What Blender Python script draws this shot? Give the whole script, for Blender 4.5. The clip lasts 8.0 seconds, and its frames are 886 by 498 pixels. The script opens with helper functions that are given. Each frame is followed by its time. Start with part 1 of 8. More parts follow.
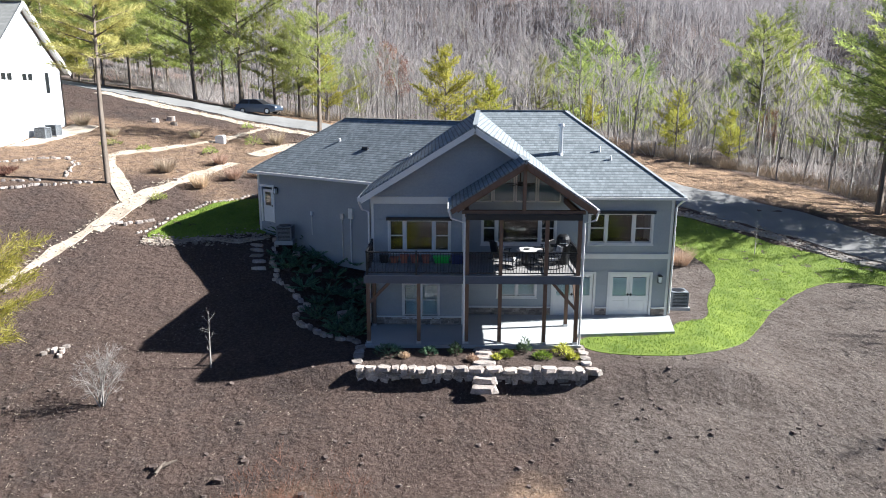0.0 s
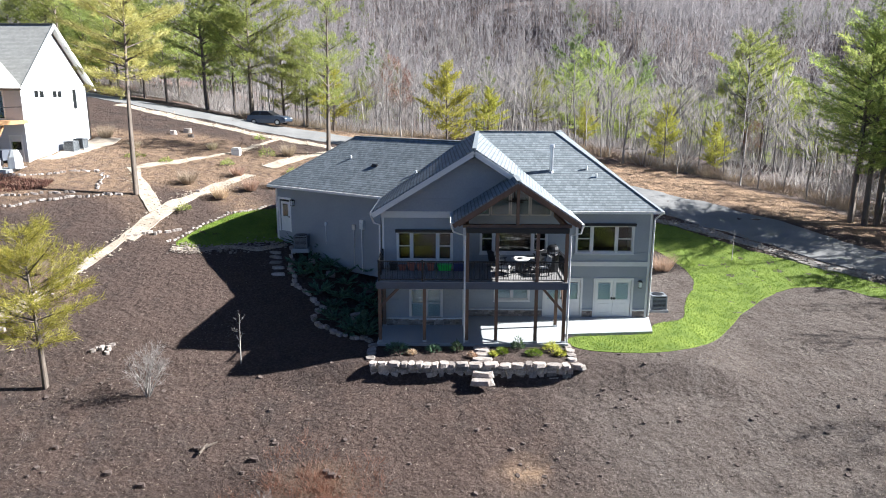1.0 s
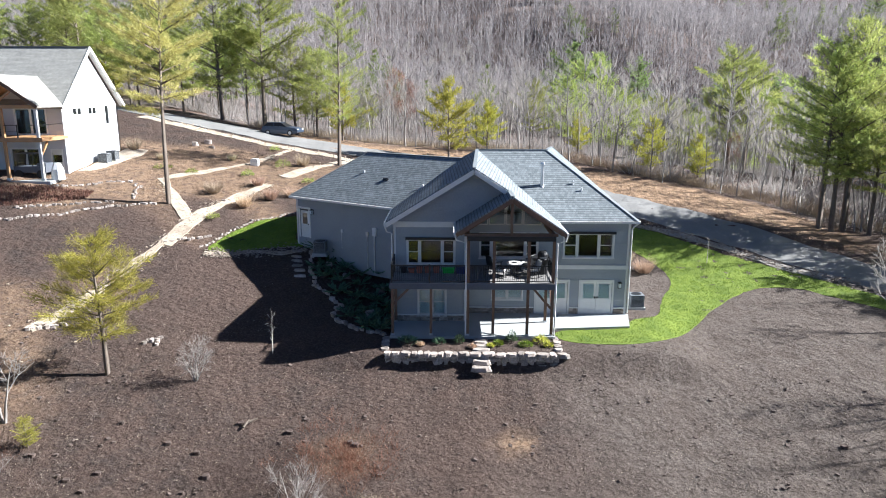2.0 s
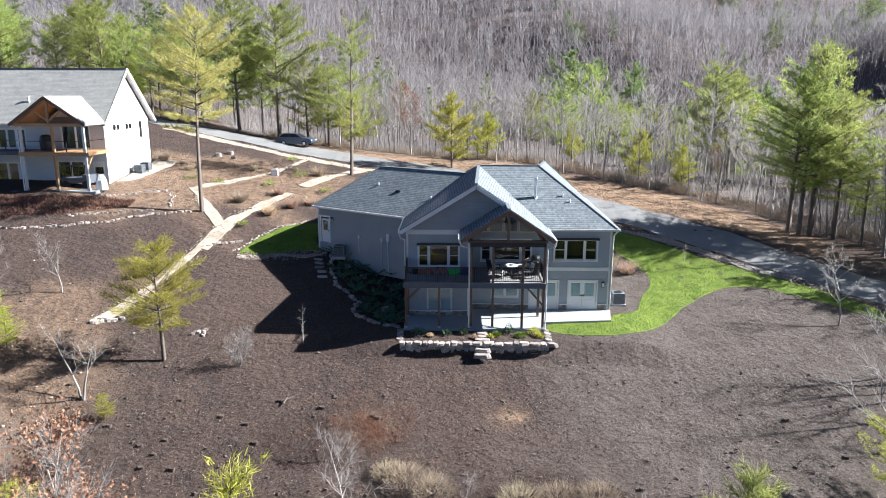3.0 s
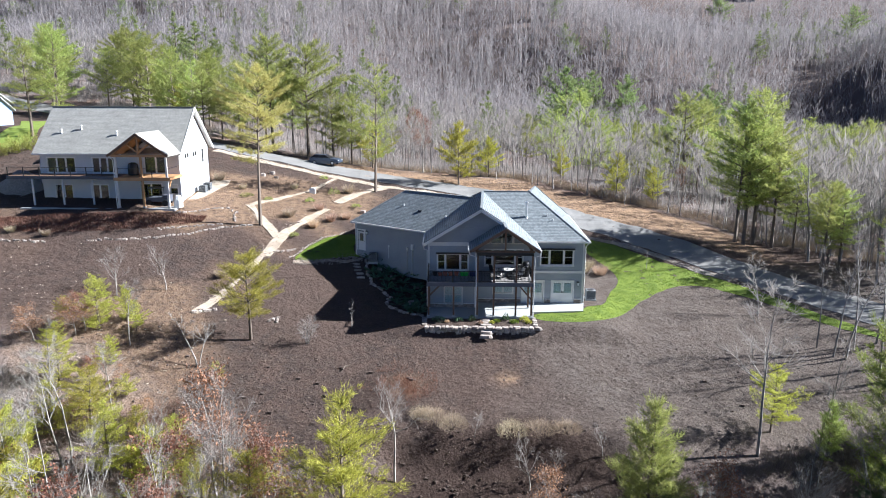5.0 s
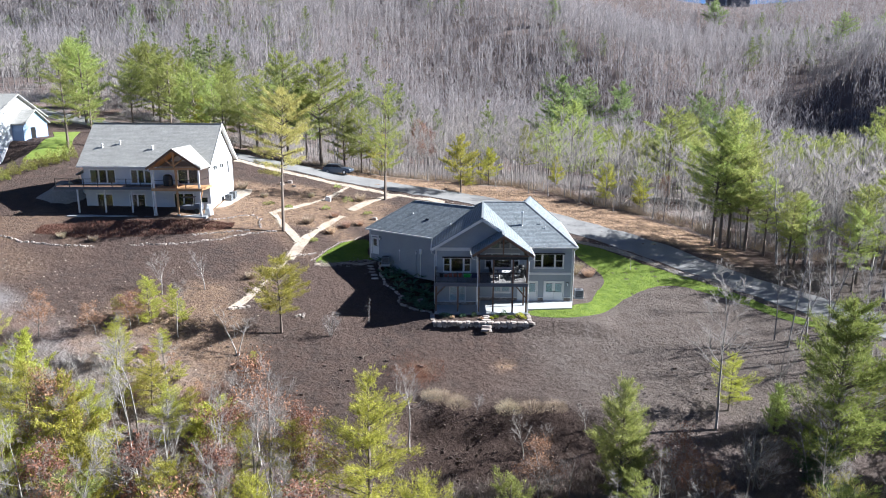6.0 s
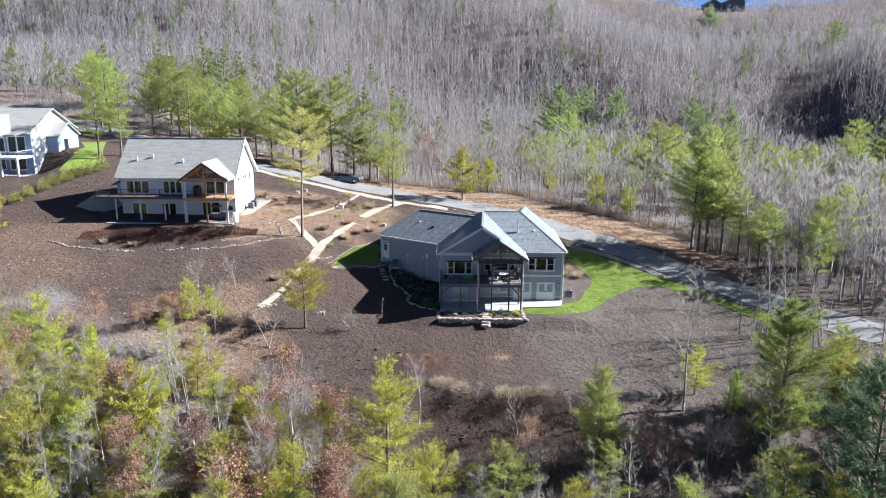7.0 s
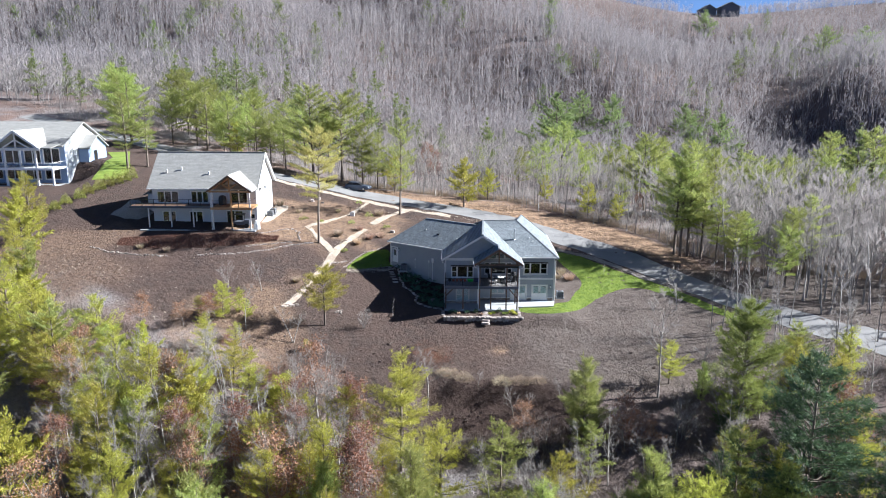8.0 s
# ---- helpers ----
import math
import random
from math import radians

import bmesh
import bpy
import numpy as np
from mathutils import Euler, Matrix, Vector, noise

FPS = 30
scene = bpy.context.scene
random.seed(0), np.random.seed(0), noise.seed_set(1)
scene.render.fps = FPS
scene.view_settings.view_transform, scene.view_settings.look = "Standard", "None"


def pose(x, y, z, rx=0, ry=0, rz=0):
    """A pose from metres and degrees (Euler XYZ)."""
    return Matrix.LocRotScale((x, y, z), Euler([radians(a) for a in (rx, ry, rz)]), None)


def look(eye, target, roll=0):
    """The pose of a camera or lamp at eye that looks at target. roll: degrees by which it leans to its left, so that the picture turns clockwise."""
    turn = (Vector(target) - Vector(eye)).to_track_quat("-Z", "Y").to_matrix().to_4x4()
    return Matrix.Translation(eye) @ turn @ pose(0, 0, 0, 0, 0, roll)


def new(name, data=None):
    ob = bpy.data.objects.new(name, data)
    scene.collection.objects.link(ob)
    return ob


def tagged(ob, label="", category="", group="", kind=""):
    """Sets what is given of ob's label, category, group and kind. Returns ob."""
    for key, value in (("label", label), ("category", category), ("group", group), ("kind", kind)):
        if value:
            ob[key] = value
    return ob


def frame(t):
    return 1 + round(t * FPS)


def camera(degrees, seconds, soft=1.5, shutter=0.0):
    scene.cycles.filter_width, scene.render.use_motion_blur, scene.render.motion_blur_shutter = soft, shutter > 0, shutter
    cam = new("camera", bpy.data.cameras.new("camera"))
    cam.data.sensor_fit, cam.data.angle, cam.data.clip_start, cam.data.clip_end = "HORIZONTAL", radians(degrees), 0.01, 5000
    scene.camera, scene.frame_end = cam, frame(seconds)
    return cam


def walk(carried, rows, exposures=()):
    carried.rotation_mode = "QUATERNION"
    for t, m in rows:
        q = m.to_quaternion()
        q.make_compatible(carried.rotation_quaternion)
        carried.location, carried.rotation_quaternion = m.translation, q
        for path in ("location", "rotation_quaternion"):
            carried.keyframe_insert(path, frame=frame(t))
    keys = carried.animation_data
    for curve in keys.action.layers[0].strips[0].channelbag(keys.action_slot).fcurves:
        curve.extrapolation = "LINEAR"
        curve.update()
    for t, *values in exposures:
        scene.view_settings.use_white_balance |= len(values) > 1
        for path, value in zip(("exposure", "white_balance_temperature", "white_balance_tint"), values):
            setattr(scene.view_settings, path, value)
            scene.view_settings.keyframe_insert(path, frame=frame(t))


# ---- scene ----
cam = camera(66.1, 8.0, soft=1.0)
# seconds, eye x y z, yaw, pitch, roll
ROWS = [
    (0.0, -0.004, -0.005, 10.440, 0.723, -12.818, -0.173),
    (0.5, -0.059, -1.590, 11.056, 0.725, -12.812, -0.175),
    (1.0, -0.105, -3.554, 11.703, 0.726, -12.810, -0.178),
    (1.5, -0.173, -5.845, 12.393, 0.726, -12.812, -0.182),
    (2.0, -0.279, -8.422, 13.132, 0.726, -12.816, -0.187),
    (2.5, -0.431, -11.252, 13.926, 0.725, -12.823, -0.192),
    (3.0, -0.626, -14.306, 14.776, 0.723, -12.834, -0.198),
    (3.5, -0.856, -17.561, 15.685, 0.721, -12.848, -0.205),
    (4.0, -1.111, -20.999, 16.653, 0.718, -12.866, -0.213),
    (4.5, -1.376, -24.604, 17.680, 0.714, -12.886, -0.222),
    (5.0, -1.639, -28.360, 18.764, 0.709, -12.910, -0.232),
    (5.5, -1.888, -32.254, 19.906, 0.704, -12.936, -0.242),
    (6.0, -2.119, -36.269, 21.105, 0.698, -12.967, -0.253),
    (6.5, -2.332, -40.389, 22.363, 0.691, -13.000, -0.266),
    (7.0, -2.539, -44.592, 23.682, 0.684, -13.036, -0.278),
    (7.5, -2.760, -48.852, 25.067, 0.676, -13.076, -0.292),
    (8.0, -3.033, -53.138, 26.524, 0.668, -13.119, -0.307),
]
walk(cam, [(t, pose(x, y, z, 90 + pitch, roll, yaw)) for t, x, y, z, yaw, pitch, roll in ROWS], exposures=[(0.0, 1.81, 5680, 8), (4.0, 1.74, 5550, 9), (8.0, 1.71, 5490, 10)])

# ---- light ----
SUN_WAY = Vector((-14.5, -2.0, -9.6)).normalized()
world = bpy.data.worlds.new("sky")
scene.world = world
world.use_nodes = True
wn = world.node_tree.nodes
wl = world.node_tree.links
sky = wn.new("ShaderNodeTexSky")
sky.sky_type = "NISHITA"
sky.sun_disc = False
sky.sun_elevation = radians(33.4)
sky.sun_rotation = math.atan2(14.5, 2.0)
sky.air_density, sky.dust_density, sky.ozone_density = 0.38, 0.3, 3.2
wn["Background"].inputs["Strength"].default_value = 0.041
wl.new(sky.outputs["Color"], wn["Background"].inputs["Color"])
sun_data = bpy.data.lights.new("sun", "SUN")
sun_data.energy, sun_data.angle, sun_data.color = 5.0, radians(0.6), (1.0, 0.925, 0.82)
sun = new("sun", sun_data)
sun.matrix_world = look((0, 0, 120), Vector((0, 0, 120)) + SUN_WAY)

# ---- materials ----
def nodes_of(m):
    return m.node_tree.nodes, m.node_tree.links


def surface(name, dark, light, scale=3.0, rough=0.8, bump=0.2, fine=30.0, metal=0.0, spec=0.4, rand=0.0, stretch=(1, 1, 1), mottle=0.5):
    """Two scales of noise between two base colours, with fine relief. rand: how far each piece differs."""
    m = bpy.data.materials.new(name)
    m.use_nodes = True
    n, l = nodes_of(m)
    b = n["Principled BSDF"]
    b.inputs["Roughness"].default_value, b.inputs["Metallic"].default_value = rough, metal
    b.inputs["Specular IOR Level"].default_value = spec
    co = n.new("ShaderNodeTexCoord")
    mp = n.new("ShaderNodeMapping")
    mp.inputs["Scale"].default_value = stretch
    l.new(co.outputs["Object"], mp.inputs["Vector"])
    big, small = n.new("ShaderNodeTexNoise"), n.new("ShaderNodeTexNoise")
    big.inputs["Scale"].default_value, small.inputs["Scale"].default_value = scale, fine
    big.inputs["Detail"].default_value, small.inputs["Detail"].default_value = 6, 4
    mix = n.new("ShaderNodeMix")
    mix.data_type = "FLOAT"
    mix.inputs[0].default_value = mottle
    for t in (big, small):
        l.new(mp.outputs[0], t.inputs["Vector"])
    l.new(big.outputs["Fac"], mix.inputs[2])
    l.new(small.outputs["Fac"], mix.inputs[3])
    ramp = n.new("ShaderNodeValToRGB")
    ramp.color_ramp.elements[0].position, ramp.color_ramp.elements[1].position = 0.32, 0.68
    ramp.color_ramp.elements[0].color, ramp.color_ramp.elements[1].color = (*dark, 1), (*light, 1)
    l.new(mix.outputs[0], ramp.inputs[0])
    col = ramp.outputs[0]
    if rand:
        info = n.new("ShaderNodeObjectInfo")
        hsv = n.new("ShaderNodeHueSaturation")
        mr = n.new("ShaderNodeMapRange")
        mr.inputs[3].default_value, mr.inputs[4].default_value = 1 - rand, 1 + rand
        l.new(info.outputs["Random"], mr.inputs[0])
        l.new(mr.outputs[0], hsv.inputs["Value"])
        l.new(col, hsv.inputs["Color"])
        col = hsv.outputs[0]
    l.new(col, b.inputs["Base Color"])
    if bump:
        bp = n.new("ShaderNodeBump")
        bp.inputs["Strength"].default_value, bp.inputs["Distance"].default_value = bump, 0.03
        l.new(mix.outputs[0], bp.inputs["Height"])
        l.new(bp.outputs[0], b.inputs["Normal"])
    return m


def lapped(name, dark, light, pitch=0.17):
    """Lap siding: courses of boards with a shadowed lower edge."""
    m = surface(name, dark, light, 0.8, 0.75, 0.0, 14.0)
    n, l = nodes_of(m)
    co = n.new("ShaderNodeTexCoord")
    sep = n.new("ShaderNodeSeparateXYZ")
    l.new(co.outputs["Object"], sep.inputs[0])
    div, fr = n.new("ShaderNodeMath"), n.new("ShaderNodeMath")
    div.operation, fr.operation = "DIVIDE", "FRACT"
    div.inputs[1].default_value = pitch
    l.new(sep.outputs["Z"], div.inputs[0])
    l.new(div.outputs[0], fr.inputs[0])
    bp = n.new("ShaderNodeBump")
    bp.invert = True
    bp.inputs["Strength"].default_value, bp.inputs["Distance"].default_value = 0.7, 0.015
    l.new(fr.outputs[0], bp.inputs["Height"])
    l.new(bp.outputs[0], n["Principled BSDF"].inputs["Normal"])
    return m


def shingled(name, dark, light, row=0.19, line=0.5):
    """Asphalt shingles: tabs of differing tone in courses, the shadow of each lower edge darkened into the colour, laid
    by the roof's UV map (metres).
    """
    m = bpy.data.materials.new(name)
    m.use_nodes = True
    n, l = nodes_of(m)
    b = n["Principled BSDF"]
    b.inputs["Roughness"].default_value = 0.8
    b.inputs["Specular IOR Level"].default_value = 0.4

    def calc(op, x, y=None):
        k = n.new("ShaderNodeMath")
        k.operation = op
        for i, q in enumerate((x, y)):
            if q is None:
                continue
            if isinstance(q, (int, float)):
                k.inputs[i].default_value = q
            else:
                l.new(q, k.inputs[i])
        return k.outputs[0]

    uv = n.new("ShaderNodeUVMap")
    sep = n.new("ShaderNodeSeparateXYZ")
    l.new(uv.outputs[0], sep.inputs[0])
    v = calc("DIVIDE", sep.outputs["Y"], row)
    course, f = calc("FLOOR", v), calc("FRACT", v)
    u = calc("ADD", calc("DIVIDE", sep.outputs["X"], 0.17), calc("MULTIPLY", course, 0.619))
    tab, fu = calc("FLOOR", u), calc("FRACT", u)
    pair = n.new("ShaderNodeCombineXYZ")
    l.new(tab, pair.inputs[0])
    l.new(course, pair.inputs[1])
    wn_ = n.new("ShaderNodeTexWhiteNoise")
    wn_.noise_dimensions = "2D"
    l.new(pair.outputs[0], wn_.inputs["Vector"])
    ramp = n.new("ShaderNodeValToRGB")
    ramp.color_ramp.elements[0].color, ramp.color_ramp.elements[1].color = (*dark, 1), (*light, 1)
    l.new(wn_.outputs["Value"], ramp.inputs[0])
    # course shadow painted as a darker lower band; seam is the tab joint
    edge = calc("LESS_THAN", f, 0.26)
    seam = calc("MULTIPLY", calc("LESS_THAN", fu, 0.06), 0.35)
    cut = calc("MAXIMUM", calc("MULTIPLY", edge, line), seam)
    no = n.new("ShaderNodeTexNoise")
    no.inputs["Scale"].default_value, no.inputs["Detail"].default_value = 1.1, 8
    mp = n.new("ShaderNodeMapping")
    mp.inputs["Scale"].default_value = (0.5, 2.2, 1)
    l.new(uv.outputs[0], mp.inputs["Vector"])
    l.new(mp.outputs[0], no.inputs["Vector"])
    mr = n.new("ShaderNodeMapRange")
    mr.inputs[1].default_value, mr.inputs[2].default_value, mr.inputs[3].default_value, mr.inputs[4].default_value = 0.3, 0.7, 0.85, 1.15
    l.new(no.outputs[0], mr.inputs[0])
    hsv = n.new("ShaderNodeHueSaturation")
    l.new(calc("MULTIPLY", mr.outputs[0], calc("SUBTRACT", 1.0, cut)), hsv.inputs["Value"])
    l.new(ramp.outputs[0], hsv.inputs["Color"])
    l.new(hsv.outputs[0], b.inputs["Base Color"])
    bp = n.new("ShaderNodeBump")
    bp.inputs["Strength"].default_value, bp.inputs["Distance"].default_value = 0.08, 0.02
    l.new(calc("SUBTRACT", calc("MULTIPLY", wn_.outputs["Value"], 0.4), f), bp.inputs["Height"])
    l.new(bp.outputs[0], b.inputs["Normal"])
    return m


def leafy(name, dark, light, rand=0.2, through_light=0.3):
    """Needles or leaves: two greens by island, some light passing through."""
    m = bpy.data.materials.new(name)
    m.use_nodes = True
    n, l = nodes_of(m)
    b = n["Principled BSDF"]
    b.inputs["Roughness"].default_value = 0.6
    b.inputs["Specular IOR Level"].default_value = 0.25
    geo, info = n.new("ShaderNodeNewGeometry"), n.new("ShaderNodeObjectInfo")
    ramp = n.new("ShaderNodeValToRGB")
    ramp.color_ramp.elements[0].color, ramp.color_ramp.elements[1].color = (*dark, 1), (*light, 1)
    l.new(geo.outputs["Random Per Island"], ramp.inputs[0])
    hsv = n.new("ShaderNodeHueSaturation")
    mr, mh = n.new("ShaderNodeMapRange"), n.new("ShaderNodeMapRange")
    mr.inputs[3].default_value, mr.inputs[4].default_value = 1 - rand, 1 + rand
    mh.inputs[3].default_value, mh.inputs[4].default_value = 0.485, 0.515
    l.new(info.outputs["Random"], mr.inputs[0])
    l.new(info.outputs["Random"], mh.inputs[0])
    l.new(mr.outputs[0], hsv.inputs["Value"])
    l.new(mh.outputs[0], hsv.inputs["Hue"])
    l.new(ramp.outputs[0], hsv.inputs["Color"])
    l.new(hsv.outputs[0], b.inputs["Base Color"])
    tr, mix = n.new("ShaderNodeBsdfTranslucent"), n.new("ShaderNodeMixShader")
    l.new(hsv.outputs[0], tr.inputs["Color"])
    mix.inputs[0].default_value = through_light
    l.new(b.outputs[0], mix.inputs[1])
    l.new(tr.outputs[0], mix.inputs[2])
    l.new(mix.outputs[0], n["Material Output"].inputs["Surface"])
    return m


def glass(name, tint=(0.75, 0.85, 0.85)):
    m = bpy.data.materials.new(name)
    m.use_nodes = True
    n, l = nodes_of(m)
    b = n["Principled BSDF"]
    b.inputs["Base Color"].default_value = (*tint, 1)
    b.inputs["Roughness"].default_value = 0.02
    b.inputs["Transmission Weight"].default_value = 1.0
    b.inputs["IOR"].default_value = 1.52
    return m


M_SIDING = lapped("taupe lap siding", (0.285, 0.305, 0.322), (0.345, 0.366, 0.383))
M_SIDING_WHITE = lapped("white lap siding", (0.56, 0.57, 0.585), (0.65, 0.66, 0.67))
M_TRIM = surface("off-white painted trim", (0.60, 0.59, 0.57), (0.72, 0.71, 0.68), 2, 0.55, 0.03, 20)
M_TRIM_W = surface("white painted trim", (0.74, 0.74, 0.72), (0.82, 0.82, 0.8), 2, 0.5, 0.03, 20)
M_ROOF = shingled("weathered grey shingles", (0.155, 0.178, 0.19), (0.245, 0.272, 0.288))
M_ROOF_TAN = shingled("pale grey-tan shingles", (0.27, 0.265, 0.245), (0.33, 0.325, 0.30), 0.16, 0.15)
M_CAP = surface("ridge cap shingles", (0.15, 0.168, 0.18), (0.23, 0.25, 0.262), 4, 0.85, 0.3, 30)
M_WOOD = surface("brown stained timber", (0.095, 0.056, 0.037), (0.19, 0.115, 0.075), 2, 0.65, 0.25, 22, stretch=(1, 1, 0.15))
M_WOOD_LT = surface("golden treated timber", (0.34, 0.19, 0.085), (0.50, 0.30, 0.15), 2, 0.6, 0.2, 22, stretch=(1, 1, 0.2))
M_DECK = surface("grey composite decking", (0.20, 0.19, 0.185), (0.29, 0.28, 0.27), 2, 0.7, 0.2, 25, rand=0.12, stretch=(0.2, 1, 1))
M_FASCIA = surface("slate grey deck fascia", (0.075, 0.085, 0.105), (0.11, 0.12, 0.145), 1.5, 0.6, 0.05, 20)
M_BLACK = surface("black powder-coated metal", (0.010, 0.010, 0.011), (0.02, 0.02, 0.022), 4, 0.4, 0.02, 30)
M_CONCRETE = surface("pale broom-finished concrete", (0.33, 0.345, 0.345), (0.41, 0.42, 0.415), 0.7, 0.85, 0.15, 25)
M_STONE = surface("tan and grey fieldstone", (0.19, 0.155, 0.13), (0.49, 0.43, 0.385), 2.6, 0.9, 0.7, 14, rand=0.35)
M_VENEER = surface("ledgestone veneer", (0.17, 0.14, 0.115), (0.42, 0.36, 0.30), 3, 0.9, 0.6, 20, rand=0.4)
M_GLASS = glass("window glass")
M_DARKGLASS = surface("dark window glass", (0.012, 0.014, 0.016), (0.02, 0.022, 0.025), 1, 0.05, 0.0, 20, spec=0.6)
M_DOOR = surface("cream painted door", (0.66, 0.655, 0.62), (0.76, 0.75, 0.71), 2, 0.5, 0.03, 20)
M_BLIND = surface("white window blind", (0.62, 0.66, 0.66), (0.72, 0.76, 0.76), 1, 0.7, 0.05, 20)
# room dimness is in this colour, far darker than plaster
M_ROOM = surface("interior plaster darkened as if unlit", (0.03, 0.032, 0.034), (0.06, 0.062, 0.064), 1, 0.9, 0.05, 20)
M_METAL = surface("galvanised metal", (0.45, 0.46, 0.47), (0.62, 0.63, 0.64), 3, 0.4, 0.05, 30, metal=0.8)
M_ACUNIT = surface("grey enamelled steel casing", (0.14, 0.155, 0.17), (0.22, 0.235, 0.25), 3, 0.5, 0.1, 40)
M_WHITE_PL = surface("white plastic", (0.68, 0.68, 0.66), (0.78, 0.78, 0.76), 3, 0.4, 0.02, 30)
M_ASPHALT = surface("sun-bleached chip-seal road", (0.165, 0.162, 0.157), (0.255, 0.25, 0.24), 0.35, 0.9, 0.3, 60)
M_GRAVEL = surface("pale crushed stone", (0.27, 0.215, 0.16), (0.53, 0.45, 0.355), 1.3, 0.95, 0.7, 9)
M_RIVER = surface("mixed river pebbles", (0.17, 0.155, 0.135), (0.40, 0.365, 0.32), 5, 0.9, 0.9, 12)
M_BARK = surface("grey-brown pine bark", (0.085, 0.065, 0.05), (0.20, 0.165, 0.135), 3, 0.95, 0.6, 18, stretch=(1, 1, 0.25))
M_BARK_PALE = surface("pale grey bark", (0.20, 0.18, 0.165), (0.37, 0.345, 0.315), 3, 0.9, 0.4, 18, stretch=(1, 1, 0.25))
M_TWIG = leafy("bare grey twigs", (0.33, 0.30, 0.28), (0.50, 0.465, 0.435), 0.0, 0.5)
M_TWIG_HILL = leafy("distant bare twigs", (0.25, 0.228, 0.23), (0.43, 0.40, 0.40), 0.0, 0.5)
M_BARK_HILL = surface("pale distant bark", (0.17, 0.152, 0.15), (0.33, 0.30, 0.295), 0.5, 0.95, 0.0, 9)
M_BRUSH_TAN = surface("dry tan brush", (0.27, 0.205, 0.14), (0.48, 0.385, 0.28), 0.4, 0.95, 0.0, 9)
M_TWIG_PALE = leafy("pale bare twigs", (0.27, 0.24, 0.22), (0.46, 0.425, 0.395), 0.08, 0.45)
M_NEEDLE_Y = leafy("yellow-green pine needles", (0.24, 0.25, 0.035), (0.63, 0.60, 0.12), 0.15, 0.5)
M_NEEDLE_TALL = leafy("pale yellow pine needles", (0.33, 0.30, 0.09), (0.68, 0.60, 0.23), 0.1, 0.45)
M_NEEDLE = leafy("green pine needles", (0.20, 0.245, 0.065), (0.51, 0.54, 0.17), 0.25, 0.55)
M_NEEDLE_D = leafy("dark green pine needles", (0.045, 0.085, 0.045), (0.13, 0.185, 0.085), 0.2, 0.35)
M_NEEDLE_FULL = leafy("mid-green pine needles", (0.11, 0.16, 0.04), (0.36, 0.42, 0.11), 0.1, 0.45)
M_RUSSET = leafy("russet dry leaves", (0.20, 0.095, 0.055), (0.42, 0.235, 0.145), 0.2, 0.3)
M_JUNIPER = leafy("juniper sprays", (0.03, 0.075, 0.05), (0.19, 0.30, 0.17), 0.25, 0.15)
M_STRAW = leafy("straw-coloured grass blades", (0.36, 0.29, 0.19), (0.60, 0.51, 0.37), 0.2, 0.3)
M_GRASS = leafy("lawn grass blades", (0.075, 0.13, 0.012), (0.26, 0.33, 0.045), 0.1, 0.35)
M_CHIP = leafy("bleached wood chips", (0.09, 0.07, 0.055), (0.36, 0.30, 0.23), 0.1, 0.0)
M_CLOD = surface("dark clods of soil", (0.045, 0.033, 0.028), (0.13, 0.095, 0.08), 3, 0.95, 0.6, 14)
M_LUMP = surface("lumps of bark mulch", (0.055, 0.041, 0.035), (0.15, 0.115, 0.098), 1.2, 0.95, 0.4, 14)
M_CAR = surface("dark blue-grey car paint", (0.045, 0.065, 0.10), (0.055, 0.078, 0.12), 1, 0.3, 0.0, 20, metal=0.2, spec=0.6)
M_RUBBER = surface("black tyre rubber", (0.015, 0.015, 0.015), (0.03, 0.03, 0.03), 3, 0.9, 0.1, 30)
M_TERRACOTTA = surface("terracotta plastic", (0.34, 0.10, 0.06), (0.44, 0.15, 0.09), 3, 0.6, 0.05, 20)
M_LIME = surface("bright green plastic", (0.05, 0.55, 0.06), (0.08, 0.68, 0.10), 3, 0.4, 0.02, 20)
M_CUSHION = surface("pale woven cushion", (0.48, 0.475, 0.46), (0.6, 0.59, 0.57), 3, 0.9, 0.2, 60)
M_BLUE = surface("dark blue plastic", (0.02, 0.025, 0.09), (0.03, 0.04, 0.13), 3, 0.4, 0.02, 20)
M_BARK_GREY = surface("mid-grey bark", (0.135, 0.125, 0.12), (0.29, 0.27, 0.26), 0.5, 0.95, 0.0, 9)
M_BRUSH = surface("dull brown brush", (0.15, 0.12, 0.10), (0.33, 0.285, 0.25), 0.4, 0.95, 0.0, 9)
M_NEEDLE_HILL = leafy("hillside pine needles", (0.14, 0.20, 0.075), (0.36, 0.41, 0.165), 0.2, 0.5)

